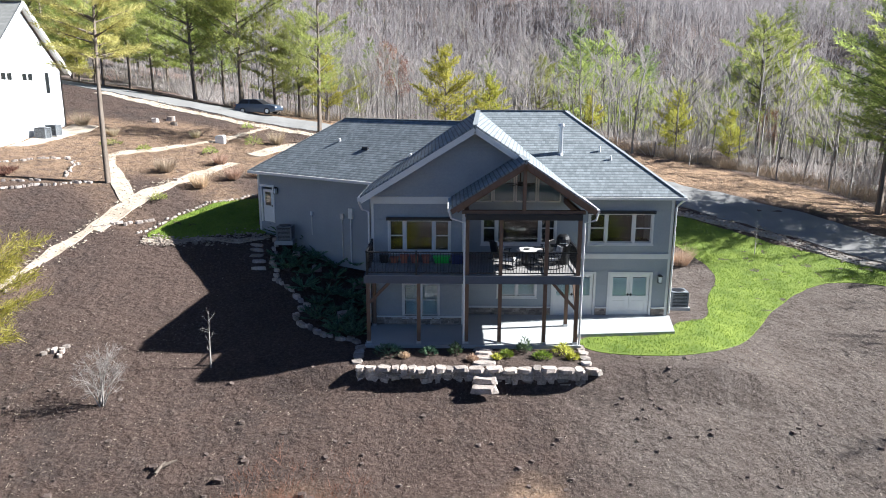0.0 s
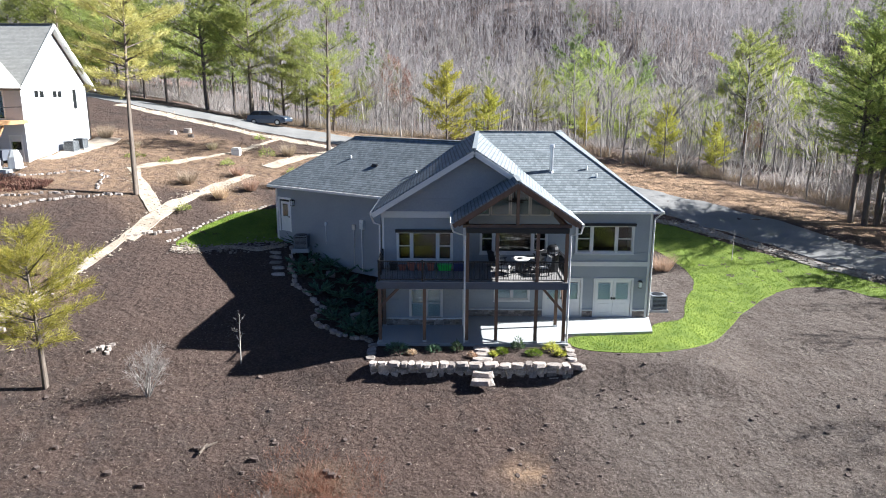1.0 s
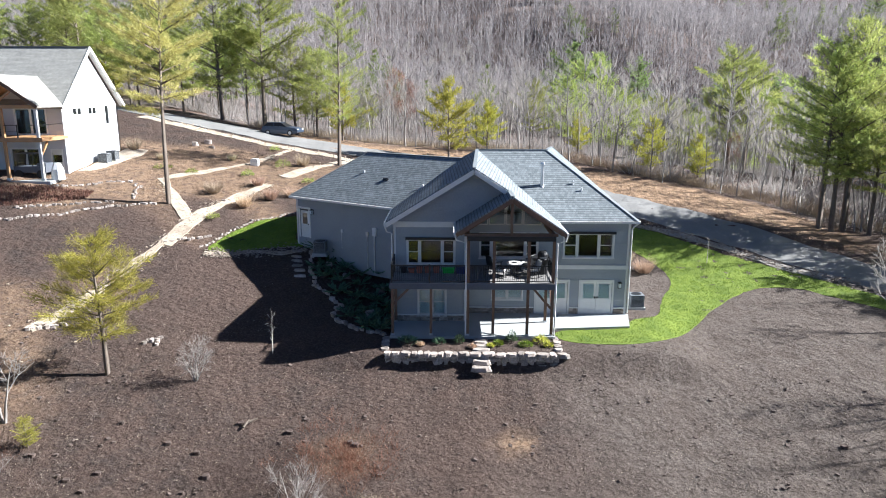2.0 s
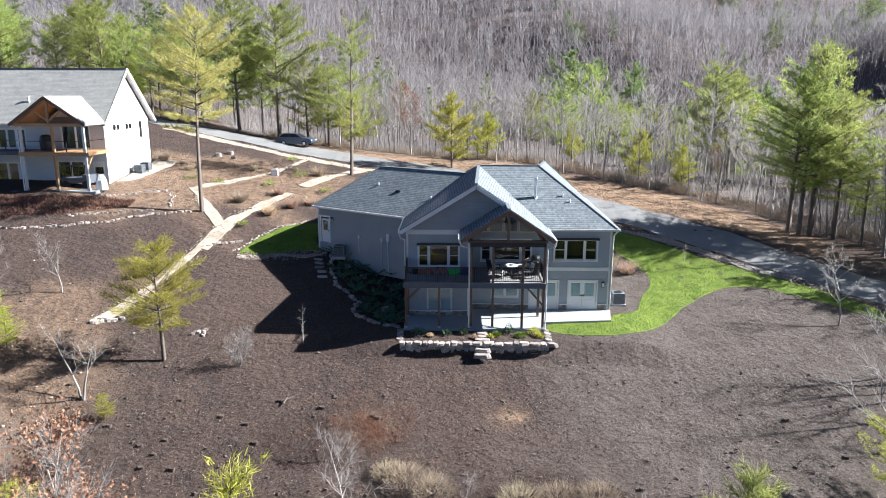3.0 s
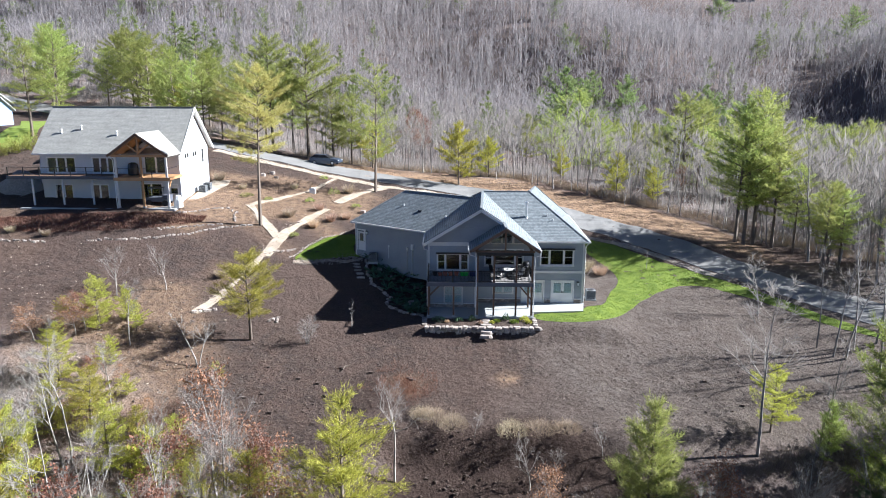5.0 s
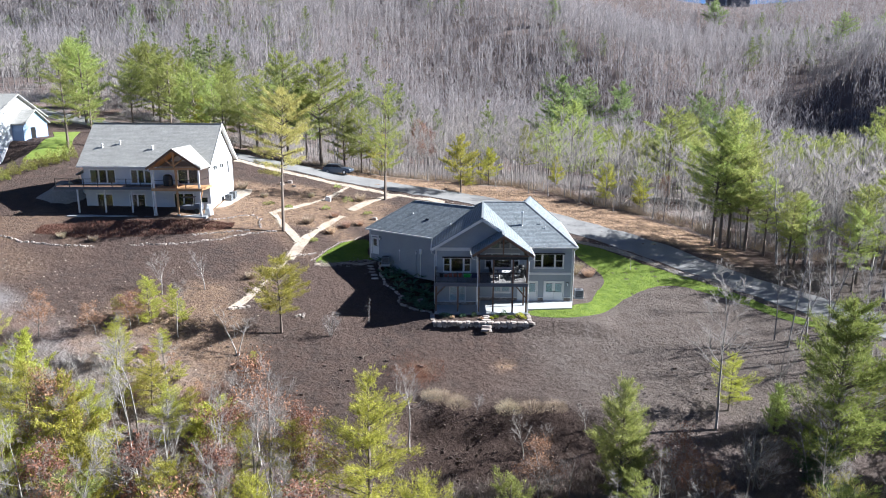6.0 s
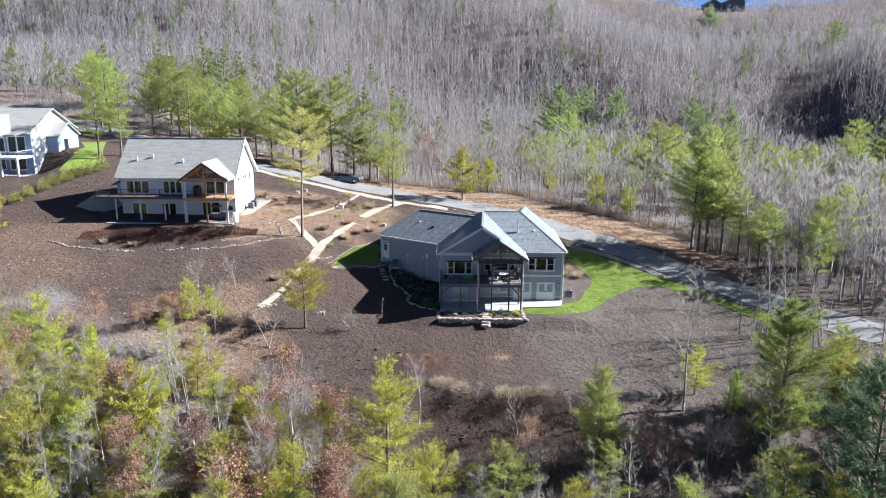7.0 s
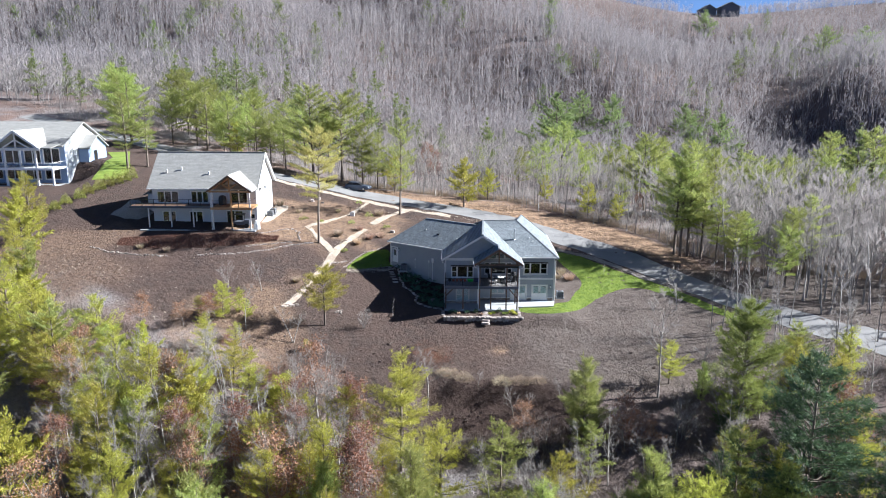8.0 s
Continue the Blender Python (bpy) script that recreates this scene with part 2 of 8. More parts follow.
# ---- building blocks ----
class Geo:
    """Collects faces for one mesh."""

    def __init__(self):
        self.v, self.f, self.uv = [], [], {}

    def add(self, verts, faces):
        k = len(self.v)
        self.v += [tuple(p) for p in verts]
        self.f += [tuple(k + i for i in f) for f in faces]
        return self

    def box(self, x0, y0, z0, x1, y1, z1, m=None):
        c = [Vector((x, y, z)) for z in (z0, z1) for x, y in ((x0, y0), (x1, y0), (x1, y1), (x0, y1))]
        if m:
            c = [m @ p for p in c]
        return self.add(c, [(3, 2, 1, 0), (4, 5, 6, 7), (0, 1, 5, 4), (1, 2, 6, 5), (2, 3, 7, 6), (3, 0, 4, 7)])

    def beam(self, a, b, w, h, up=(0, 0, 1)):
        """A bar of section w x h from a to b."""
        a, b = Vector(a), Vector(b)
        d = (b - a).normalized()
        s = d.cross(Vector(up))
        s = s.normalized() if s.length > 1e-4 else Vector((1, 0, 0))
        t = s.cross(d)
        c = [p + s * i * w / 2 + t * j * h / 2 for p in (a, b) for i, j in ((-1, -1), (1, -1), (1, 1), (-1, 1))]
        return self.add(c, [(3, 2, 1, 0), (4, 5, 6, 7), (0, 1, 5, 4), (1, 2, 6, 5), (2, 3, 7, 6), (3, 0, 4, 7)])

    def ring(self, s0, z0, s1, z1, w, y0, y1, m):
        """A rectangular frame of width w round an opening."""
        k = len(self.v)
        for y in (y0, y1):
            for e in (0, w):
                self.v += [tuple(m @ Vector(p)) for p in ((s0 - e, y, z0 - e), (s1 + e, y, z0 - e), (s1 + e, y, z1 + e), (s0 - e, y, z1 + e))]
        for i in range(4):
            j = (i + 1) % 4
            self.f += [(k + i, k + j, k + 4 + j, k + 4 + i), (k + 8 + i, k + 8 + j, k + 12 + j, k + 12 + i), (k + i, k + j, k + 8 + j, k + 8 + i), (k + 4 + i, k + 4 + j, k + 12 + j, k + 12 + i)]
        return self

    def tube(self, pts, radii, n=6, cap=True):
        """A round bar along points."""
        pts = [Vector(p) for p in pts]
        k0, ring = len(self.v), []
        for i, p in enumerate(pts):
            d = (pts[min(i + 1, len(pts) - 1)] - pts[max(i - 1, 0)]).normalized()
            s = d.cross(Vector((0.31, 0.17, 0.93)))
            s = s.normalized() if s.length > 1e-3 else Vector((1, 0, 0))
            t = d.cross(s)
            r = radii[i] if hasattr(radii, "__len__") else radii
            ring.append([p + (s * math.cos(a) + t * math.sin(a)) * r for a in (2 * math.pi * j / n for j in range(n))])
        for rg in ring:
            self.v += [tuple(p) for p in rg]
        for i in range(len(pts) - 1):
            for j in range(n):
                a, b = k0 + i * n + j, k0 + i * n + (j + 1) % n
                self.f.append((a, b, b + n, a + n))
        if cap:
            self.f.append(tuple(k0 + j for j in range(n))[::-1])
            self.f.append(tuple(k0 + (len(pts) - 1) * n + j for j in range(n)))
        return self

    def prism(self, poly, off):
        """A flat polygon given depth along off."""
        poly, off, n = [Vector(p) for p in poly], Vector(off), len(poly)
        return self.add(poly + [p + off for p in poly],
                        [tuple(range(n)), tuple(range(2 * n - 1, n - 1, -1))] + [(i, n + i, n + (i + 1) % n, (i + 1) % n) for i in range(n)])

    def rock(self, c, sx, sy, sz, rng, m=None):
        """An uneven block with chipped corners."""
        pts, c = [], Vector(c)
        for z in (-1, 1):
            for x, y in ((-1, -0.55), (-0.55, -1), (0.55, -1), (1, -0.55), (1, 0.55), (0.55, 1), (-0.55, 1), (-1, 0.55)):
                q = 0.84 if z > 0 else 0.95
                p = Vector((x * q * (1 + rng.uniform(-.2, .12)) * sx / 2, y * q * (1 + rng.uniform(-.22, .12)) * sy / 2, z * (1 + rng.uniform(-.45, .1)) * sz / 2))
                pts.append(c + (m @ p if m else p))
        return self.add(pts, [tuple(range(7, -1, -1)), tuple(range(8, 16))] + [(i, (i + 1) % 8, 8 + (i + 1) % 8, 8 + i) for i in range(8)])

    def mesh(self, name, material, smooth_faces=False):
        me = bpy.data.meshes.new(name)
        me.from_pydata(self.v, [], self.f)
        if material:
            me.materials.append(material)
        if self.uv:
            lay = me.uv_layers.new(name="UVMap")
            for p in me.polygons:
                o, e, s = self.uv.get(p.index, (Vector(), Vector((1, 0, 0)), Vector((0, 1, 0))))
                for li in p.loop_indices:
                    d = me.vertices[me.loops[li].vertex_index].co - o
                    lay.data[li].uv = (d.dot(e), d.dot(s))
        bm = bmesh.new()
        bm.from_mesh(me)
        bmesh.ops.recalc_face_normals(bm, faces=bm.faces)
        bm.to_mesh(me)
        bm.free()
        if smooth_faces:
            me.polygons.foreach_set("use_smooth", [True] * len(me.polygons))
        return me


def part(name, geo, material, parent=None, label="", smooth_faces=False):
    ob = new(name, geo.mesh(name, material, smooth_faces))
    ob.parent = parent
    if parent and parent.type == "EMPTY":
        ob.matrix_parent_inverse = Matrix.Translation(-parent.location)
    return tagged(ob, label)


def thing(name, at, label, category, group="", kind=""):
    """An Empty at a thing's base, in world axes."""
    ob = new(name)
    ob.empty_display_size = 0.3
    ob.location = at
    return tagged(ob, label, category, group, kind)


def wall_panel(name, a, b, z0, z1, holes, thick, material, parent, label=""):
    """An upright wall from a to b (plan points), its outer face on the line, its body to the left of a->b, with openings (s0, z0, s1, z1)."""
    a, b = Vector((*a, 0)), Vector((*b, 0))
    d = (b - a).normalized()
    nrm = Vector((-d.y, d.x, 0))
    ln = (b - a).length
    ss = sorted({0.0, ln, *[h[0] for h in holes], *[h[2] for h in holes]})
    zs = sorted({z0, z1, *[h[1] for h in holes], *[h[3] for h in holes]})
    g = Geo()
    m = Matrix(((d.x, nrm.x, 0, a.x), (d.y, nrm.y, 0, a.y), (0, 0, 1, 0), (0, 0, 0, 1)))
    ns, nz = len(ss), len(zs)

    def solid(i, j):
        if not (0 <= i < ns - 1 and 0 <= j < nz - 1):
            return False
        sc, zc = (ss[i] + ss[i + 1]) / 2, (zs[j] + zs[j + 1]) / 2
        return not any(h[0] < sc < h[2] and h[1] < zc < h[3] for h in holes)

    g.v = [tuple(m @ Vector((s, t, z))) for t in (0, thick) for z in zs for s in ss]
    front, back = lambda i, j: j * ns + i, lambda i, j: ns * nz + j * ns + i
    for i in range(ns - 1):
        for j in range(nz - 1):
            if not solid(i, j):
                continue
            g.f.append((front(i, j), front(i + 1, j), front(i + 1, j + 1), front(i, j + 1)))
            g.f.append((back(i, j + 1), back(i + 1, j + 1), back(i + 1, j), back(i, j)))
            for di, dj, p, q in ((-1, 0, (i, j), (i, j + 1)), (1, 0, (i + 1, j), (i + 1, j + 1)), (0, -1, (i, j), (i + 1, j)), (0, 1, (i, j + 1), (i + 1, j + 1))):
                if not solid(i + di, j + dj):
                    g.f.append((front(*p), front(*q), back(*q), back(*p)))
    return part(name, g, material, parent, label), m


def window(m, s0, z0, s1, z1, splits, parent, trim=M_TRIM, header=False, sash=True, proud=0.05, label=""):
    """A window in a wall's frame m: casing, then sashes with a pane each."""
    w = 0.09
    win = part("window", Geo().ring(s0, z0, s1, z1, w, -proud, 0.02, m), trim, parent, label)
    part("sill", Geo().box(s0 - w - 0.03, -proud - 0.04, z0 - w - 0.04, s1 + w + 0.03, 0.0, z0 - w, m), trim, win)
    for s in splits:
        part("mullion", Geo().box(s - 0.05, -proud + 0.02, z0, s + 0.05, 0.08, z1, m), trim, win)
    edges = [s0, *splits, s1]
    for i in range(len(edges) - 1):
        a, b = edges[i] + (0.05 if i else 0), edges[i + 1] - (0.05 if i < len(edges) - 2 else 0)
        sh = part("sash", Geo().ring(a + 0.045, z0 + 0.05, b - 0.045, z1 - 0.05, 0.045, 0.02, 0.07, m), trim, win)
        wide = b - a > 1.05 and len(edges) > 2
        if sash and not wide:
            part("meeting_rail", Geo().box(a + 0.045, 0.015, (z0 + z1) / 2 - 0.025, b - 0.045, 0.075, (z0 + z1) / 2 + 0.025, m), trim, win)
        p = part("pane", Geo().box(a + 0.04, 0.04, z0 + 0.04, b - 0.04, 0.05, z1 - 0.04, m), M_GLASS, win)
        p.visible_shadow = False
    if header:
        part("roller_shade_box", Geo().box(s0 - 0.14, -0.16, z1 + 0.02, s1 + 0.14, 0.0, z1 + 0.16, m), M_BLACK, win)
    return win


def roof_plane(g, poly, thick=0.16):
    """Adds a roof slab whose top is the polygon; its UV runs along the eave and up the slope."""
    poly = [Vector(p) for p in poly]
    nrm = Vector()
    for i in range(1, len(poly) - 1):
        nrm += (poly[i] - poly[0]).cross(poly[i + 1] - poly[0])
    nrm.normalize()
    if nrm.z < 0:
        poly.reverse()
        nrm = -nrm
    e = Vector((0, 0, 1)).cross(nrm).normalized()
    s = nrm.cross(e)
    k = len(g.f)
    g.prism(poly, (0, 0, -thick))
    for i in range(len(poly) + 2):
        g.uv[k + i] = (Vector((0, 0, 0)), e, s)


def quick_mesh(name, v, f, material, smooth_faces=False):
    """A mesh from arrays of points and of triangles or quads."""
    v, f = np.asarray(v, np.float32), np.asarray(f, np.int32)
    me = bpy.data.meshes.new(name)
    k = f.shape[1]
    me.vertices.add(len(v))
    me.vertices.foreach_set("co", v.ravel())
    me.loops.add(f.size)
    me.loops.foreach_set("vertex_index", f.ravel())
    me.polygons.add(len(f))
    me.polygons.foreach_set("loop_start", np.arange(0, f.size, k))
    me.update(calc_edges=True)
    if smooth_faces:
        me.polygons.foreach_set("use_smooth", np.ones(len(f), bool))
    me.materials.append(material)
    return me


def unit(d):
    return d / np.maximum(np.linalg.norm(d, axis=-1, keepdims=True), 1e-6)


def blades(p, d, length, width, rng):
    """Slim triangles from points p along ways d."""
    n = len(p)
    side = unit(np.cross(d, rng.normal(size=(n, 3)))) * (np.asarray(width).reshape(-1, 1) / 2)
    tip = p + d * np.asarray(length).reshape(-1, 1)
    v = np.stack([p - side, p + side, tip], 1).reshape(-1, 3)
    return v, np.arange(3 * n).reshape(-1, 3)


def sticks(a, b, ra, rb):
    """Three-sided tapered sticks from a to b, as quads."""
    a, b = np.asarray(a, float), np.asarray(b, float)
    n = len(a)
    d = unit(b - a)
    s = unit(np.cross(d, np.array([0.31, 0.17, 0.93])))
    t = np.cross(d, s)
    out = []
    for c, r in ((a, ra), (b, rb)):
        for k in range(3):
            an = 2 * math.pi * k / 3
            out.append(c + (s * math.cos(an) + t * math.sin(an)) * np.asarray(r).reshape(-1, 1))
    v = np.stack(out, 1).reshape(-1, 3)
    base = (np.arange(n) * 6)[:, None]
    f = np.concatenate([base + np.array([[k, (k + 1) % 3, 3 + (k + 1) % 3, 3 + k]]) for k in range(3)], 0)
    return v, f

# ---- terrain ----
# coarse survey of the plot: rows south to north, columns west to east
GX = np.array([-60.0, -35, -20, -10, 2, 14, 26, 42])
GY = np.array([5.0, 13, 20, 26, 33, 42, 55, 72])
GZ = np.array([
    [-5.0, -6.5, -7.5, -8.0, -8.0, -8.0, -8.2, -7.5],
    [-1.5, -2.5, -4.3, -4.5, -4.5, -4.3, -4.6, -4.6],
    [1.5, 0.3, -2.0, -2.2, -2.4, -2.7, -2.4, -1.2],
    [3.0, 1.6, -0.4, -0.8, -0.9, -1.0, -1.2, -0.2],
    [4.0, 3.2, 1.6, 0.5, 0.0, -0.3, -0.3, 0.3],
    [5.4, 6.2, 4.4, 3.0, 1.5, 0.3, 0.5, 0.7],
    [9.2, 7.6, 6.4, 5.6, 4.5, 3.3, 3.0, 1.4],
    [13.3, 10.6, 8.3, 7.2, 6.5, 6.2, 5.2, 3.2]])


def smooth(a, b, v):
    s = np.clip((v - a) / (b - a), 0.0, 1.0)
    return s * s * (3 - 2 * s)


def plot_height(x, y):
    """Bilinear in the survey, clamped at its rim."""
    i = np.clip(np.searchsorted(GX, x) - 1, 0, len(GX) - 2)
    j = np.clip(np.searchsorted(GY, y) - 1, 0, len(GY) - 2)
    u = np.clip((x - GX[i]) / (GX[i + 1] - GX[i]), 0, 1)
    v = np.clip((y - GY[j]) / (GY[j + 1] - GY[j]), 0, 1)
    return (GZ[j, i] * (1 - u) + GZ[j, i + 1] * u) * (1 - v) + (GZ[j + 1, i] * (1 - u) + GZ[j + 1, i + 1] * u) * v


def ripple(x, y):
    """Small lumps of worked soil and broad swells."""
    return (0.05 * np.sin(0.9 * x + 1.3 * y + 1) * np.sin(1.1 * y - 0.6 * x)
            + 0.035 * np.sin(2.7 * x - 1.9 * y) * np.sin(2.3 * y + 1.7 * x + 2))


def height(x, y):
    """Ground level anywhere, from the wooded ravine in the south to the ridge in the north."""
    x, y = np.asarray(x, float), np.asarray(y, float)
    z = 0.0
    for dx, dy, w in ((0, 0, 0.28), (2.2, 0, 0.12), (-2.2, 0, 0.12), (0, 2.0, 0.12), (0, -2.0, 0.12),
                      (1.6, 1.5, 0.06), (-1.6, 1.5, 0.06), (1.6, -1.5, 0.06), (-1.6, -1.5, 0.06)):
        z = z + w * plot_height(x + dx, y + dy)
    south = np.clip(5 - y, 0, 200)
    z = z - 9.0 * (1 - np.exp(-south / 26.0))
    # beyond the road: a shallow hollow, then the far hillside
    north = np.clip(y - 72 - 0.3 * np.clip(-x - 25, 0, 60), 0, 2000)
    hollow = (-6.0 + 14.0 * smooth(15, 80, -x)) * smooth(0, 70, north) - 5.0 * smooth(0, 90, x) * smooth(0, 60, north)
    side = 1 - 0.17 * smooth(0, 200, x) - 0.04 * smooth(185, 290, x) + 0.16 * smooth(0, 260, -x)
    rise = 44 * smooth(118, 255, north) + 13 * smooth(215, 330, north) + 42 * smooth(262, 372, north) + 20 * smooth(430, 700, north)
    z = z + hollow * (1 - smooth(120, 230, north)) + side * rise
    swell = smooth(20, 140, north)
    z = z + swell * (4 * np.sin(x / 43.0 + 0.7) * np.sin(y / 57.0) + 5 * np.sin(x / 90.0 + y / 130.0))
    z = z + 9 * np.sin(x / 31.0 + y / 55.0 + 0.6) * smooth(120, 200, north) * (1 - smooth(300, 380, north)) * (1 - 0.75 * smooth(80, 130, x))
    # a spur with a steep west flank that lies in shade
    z = z + 26 * smooth(140, 168, x - 0.3 * (y - 222)) * smooth(178, 215, y) * (1 - smooth(248, 300, y)) * (1 - smooth(215, 330, x))
    z = z - 8 * smooth(105, 138, x) * (1 - smooth(140, 166, x)) * smooth(190, 218, y) * (1 - smooth(252, 290, y))
    west = np.clip(-60 - x, 0, 400)
    z = z + 0.05 * west * smooth(20, 60, y)
    # level pad of the terrace, and the bank under the brush line
    pad = smooth(-9.5, -3.8, x) * (1 - smooth(10.6, 15.5, x)) * smooth(24.95, 25.35, y) * (1 - smooth(32, 36, y))
    z = z * (1 - pad) + (-0.14) * pad
    pad2 = smooth(-104, -98, x) * (1 - smooth(-68.5, -65.0, x)) * smooth(51, 58, y) * (1 - smooth(66.5, 70, y))
    z = z * (1 - pad2) + 10.2 * pad2
    fore = smooth(19.5, 24.4, y) * (1 - smooth(24.95, 25.35, y)) * smooth(-9, -4.5, x) * (1 - smooth(6, 12, x))
    z = z + 0.22 * fore
    bank = smooth(9.0, 13.5, y) * (1 - smooth(14.2, 16.5, y)) * smooth(-16, -6, x) * (1 - smooth(8, 20, x))
    z = z + 0.45 * bank
    z = z - 1.5 * smooth(6.0, 10.0, y) * (1 - smooth(12.4, 14.0, y)) * smooth(-9, -5, x) * (1 - smooth(6, 13, x))
    near = smooth(-1.0, 6.0, y) * (1 - smooth(70, 76, y)) * (1 - pad)
    return z + ripple(x, y) * near


# ---- ground, roads and lawns ----
def spaced(lo, hi, step, far_lo, far_hi, grow=1.13):
    """Grid lines: even between lo and hi, then widening to the far limits."""
    mid = list(np.arange(lo, hi + step / 2, step))
    a, s = mid[-1], step
    while a < far_hi:
        s *= grow
        a += min(s, 14)
        mid.append(a)
    a, s, low = lo, step, []
    while a > far_lo:
        s *= grow
        a -= min(s, 14)
        low.append(a)
    return np.array(low[::-1] + mid)


def inside(poly, x, y):
    """Which of the points lie in the polygon."""
    c = np.zeros(np.shape(x), bool)
    for (x0, y0), (x1, y1) in zip(poly, poly[1:] + poly[:1]):
        hit = ((y0 > y) != (y1 > y)) & (x < (x1 - x0) * (y - y0) / ((y1 - y0) or 1e-9) + x0)
        c ^= hit
    return c


def soil_noise(x, y, s=1.0):
    return (np.sin(x * 0.31 * s + 1.7 * np.sin(y * 0.23 * s)) + np.sin(y * 0.37 * s + 1.3 * np.sin(x * 0.29 * s + 1)) + np.sin((x + y) * 0.71 * s)) / 3


def zones(x, y):
    """How much forest litter, bare tan soil and dark mulch lie at a place."""
    wob = 2.2 * soil_noise(x, y)
    south = np.interp(x, [-70, -50, -35, -28, -25, -22, -18.4, -16, -8, 0, 14, 24, 32, 45], [38, 26, 21.5, 20.5, 19.4, 16, 13.4, 11.5, 10.5, 9.5, 11, 14, 17, 18])
    litter = 1 - smooth(-1.5, 2.0, y + wob - south)
    litter = np.maximum(litter, smooth(-2, 3, y + 0.5 * wob - np.interp(x, [-80, -40, -10, 5, 25, 32, 45, 60], [100, 86, 74, 70, 62, 53, 46, 40])))
    tan = smooth(-1, 1.5, 4.6 - np.abs(y - np.interp(x, [-24, 4, 14, 24, 30, 36, 45], [74, 69.5, 63, 57.5, 52, 45, 36])) + 0.8 * wob) * smooth(-26, -14, x) * (1 - smooth(31, 36, x))
    tan = np.maximum(tan, 0.42 * smooth(0, 3, 8.5 - np.hypot(x + 27, (y - 22) * 0.8) + wob))
    tan = np.maximum(tan, 0.45 * smooth(0, 3, 5.5 - np.hypot(x + 26, y - 29) + 1.3 * wob))
    tan = np.maximum(tan, 0.22 * smooth(0, 3, 10 - np.hypot((x + 56) * 0.7, y - 30) + wob))
    tan = np.maximum(tan, 0.6 * smooth(0, 3, 6 - np.hypot((x + 16) * 0.8, y - 52) + wob))
    tan = np.maximum(tan, 0.8 * smooth(0, 0.8, 1.3 - np.hypot(x - 2.8, (y - 20.1) * 1.3) + 0.35 * wob))
    tan = np.maximum(tan, 0.35 * smooth(0, 1.0, 2.0 - np.hypot(x + 4.9, (y - 19.0) * 1.2) + 0.35 * wob))
    tan = np.maximum(tan, 0.6 * smooth(0, 4, 13 - np.hypot((x + 25) * 0.8, y - 52) + 2 * wob))
    tan = np.maximum(tan, 0.3 * smooth(0, 4, 8 - np.hypot((x + 58) * 0.6, y - 40) + 2 * wob))
    dark = smooth(0, 2.0, 6.0 - np.hypot((x - 1.5) * 0.45, (y - 10.6) * 1.1) + wob)
    dark = np.maximum(dark, 0.75 * smooth(0, 1.5, 2.2 - np.hypot((x + 8.5) * 0.5, y - 17.5) + 0.5 * wob))
    pale = smooth(0, 13, x + 2 * wob) * (1 - smooth(40, 46, y)) * 0.9
    pale = np.maximum(pale, smooth(120, 180, y))
    return litter, tan, dark, pale


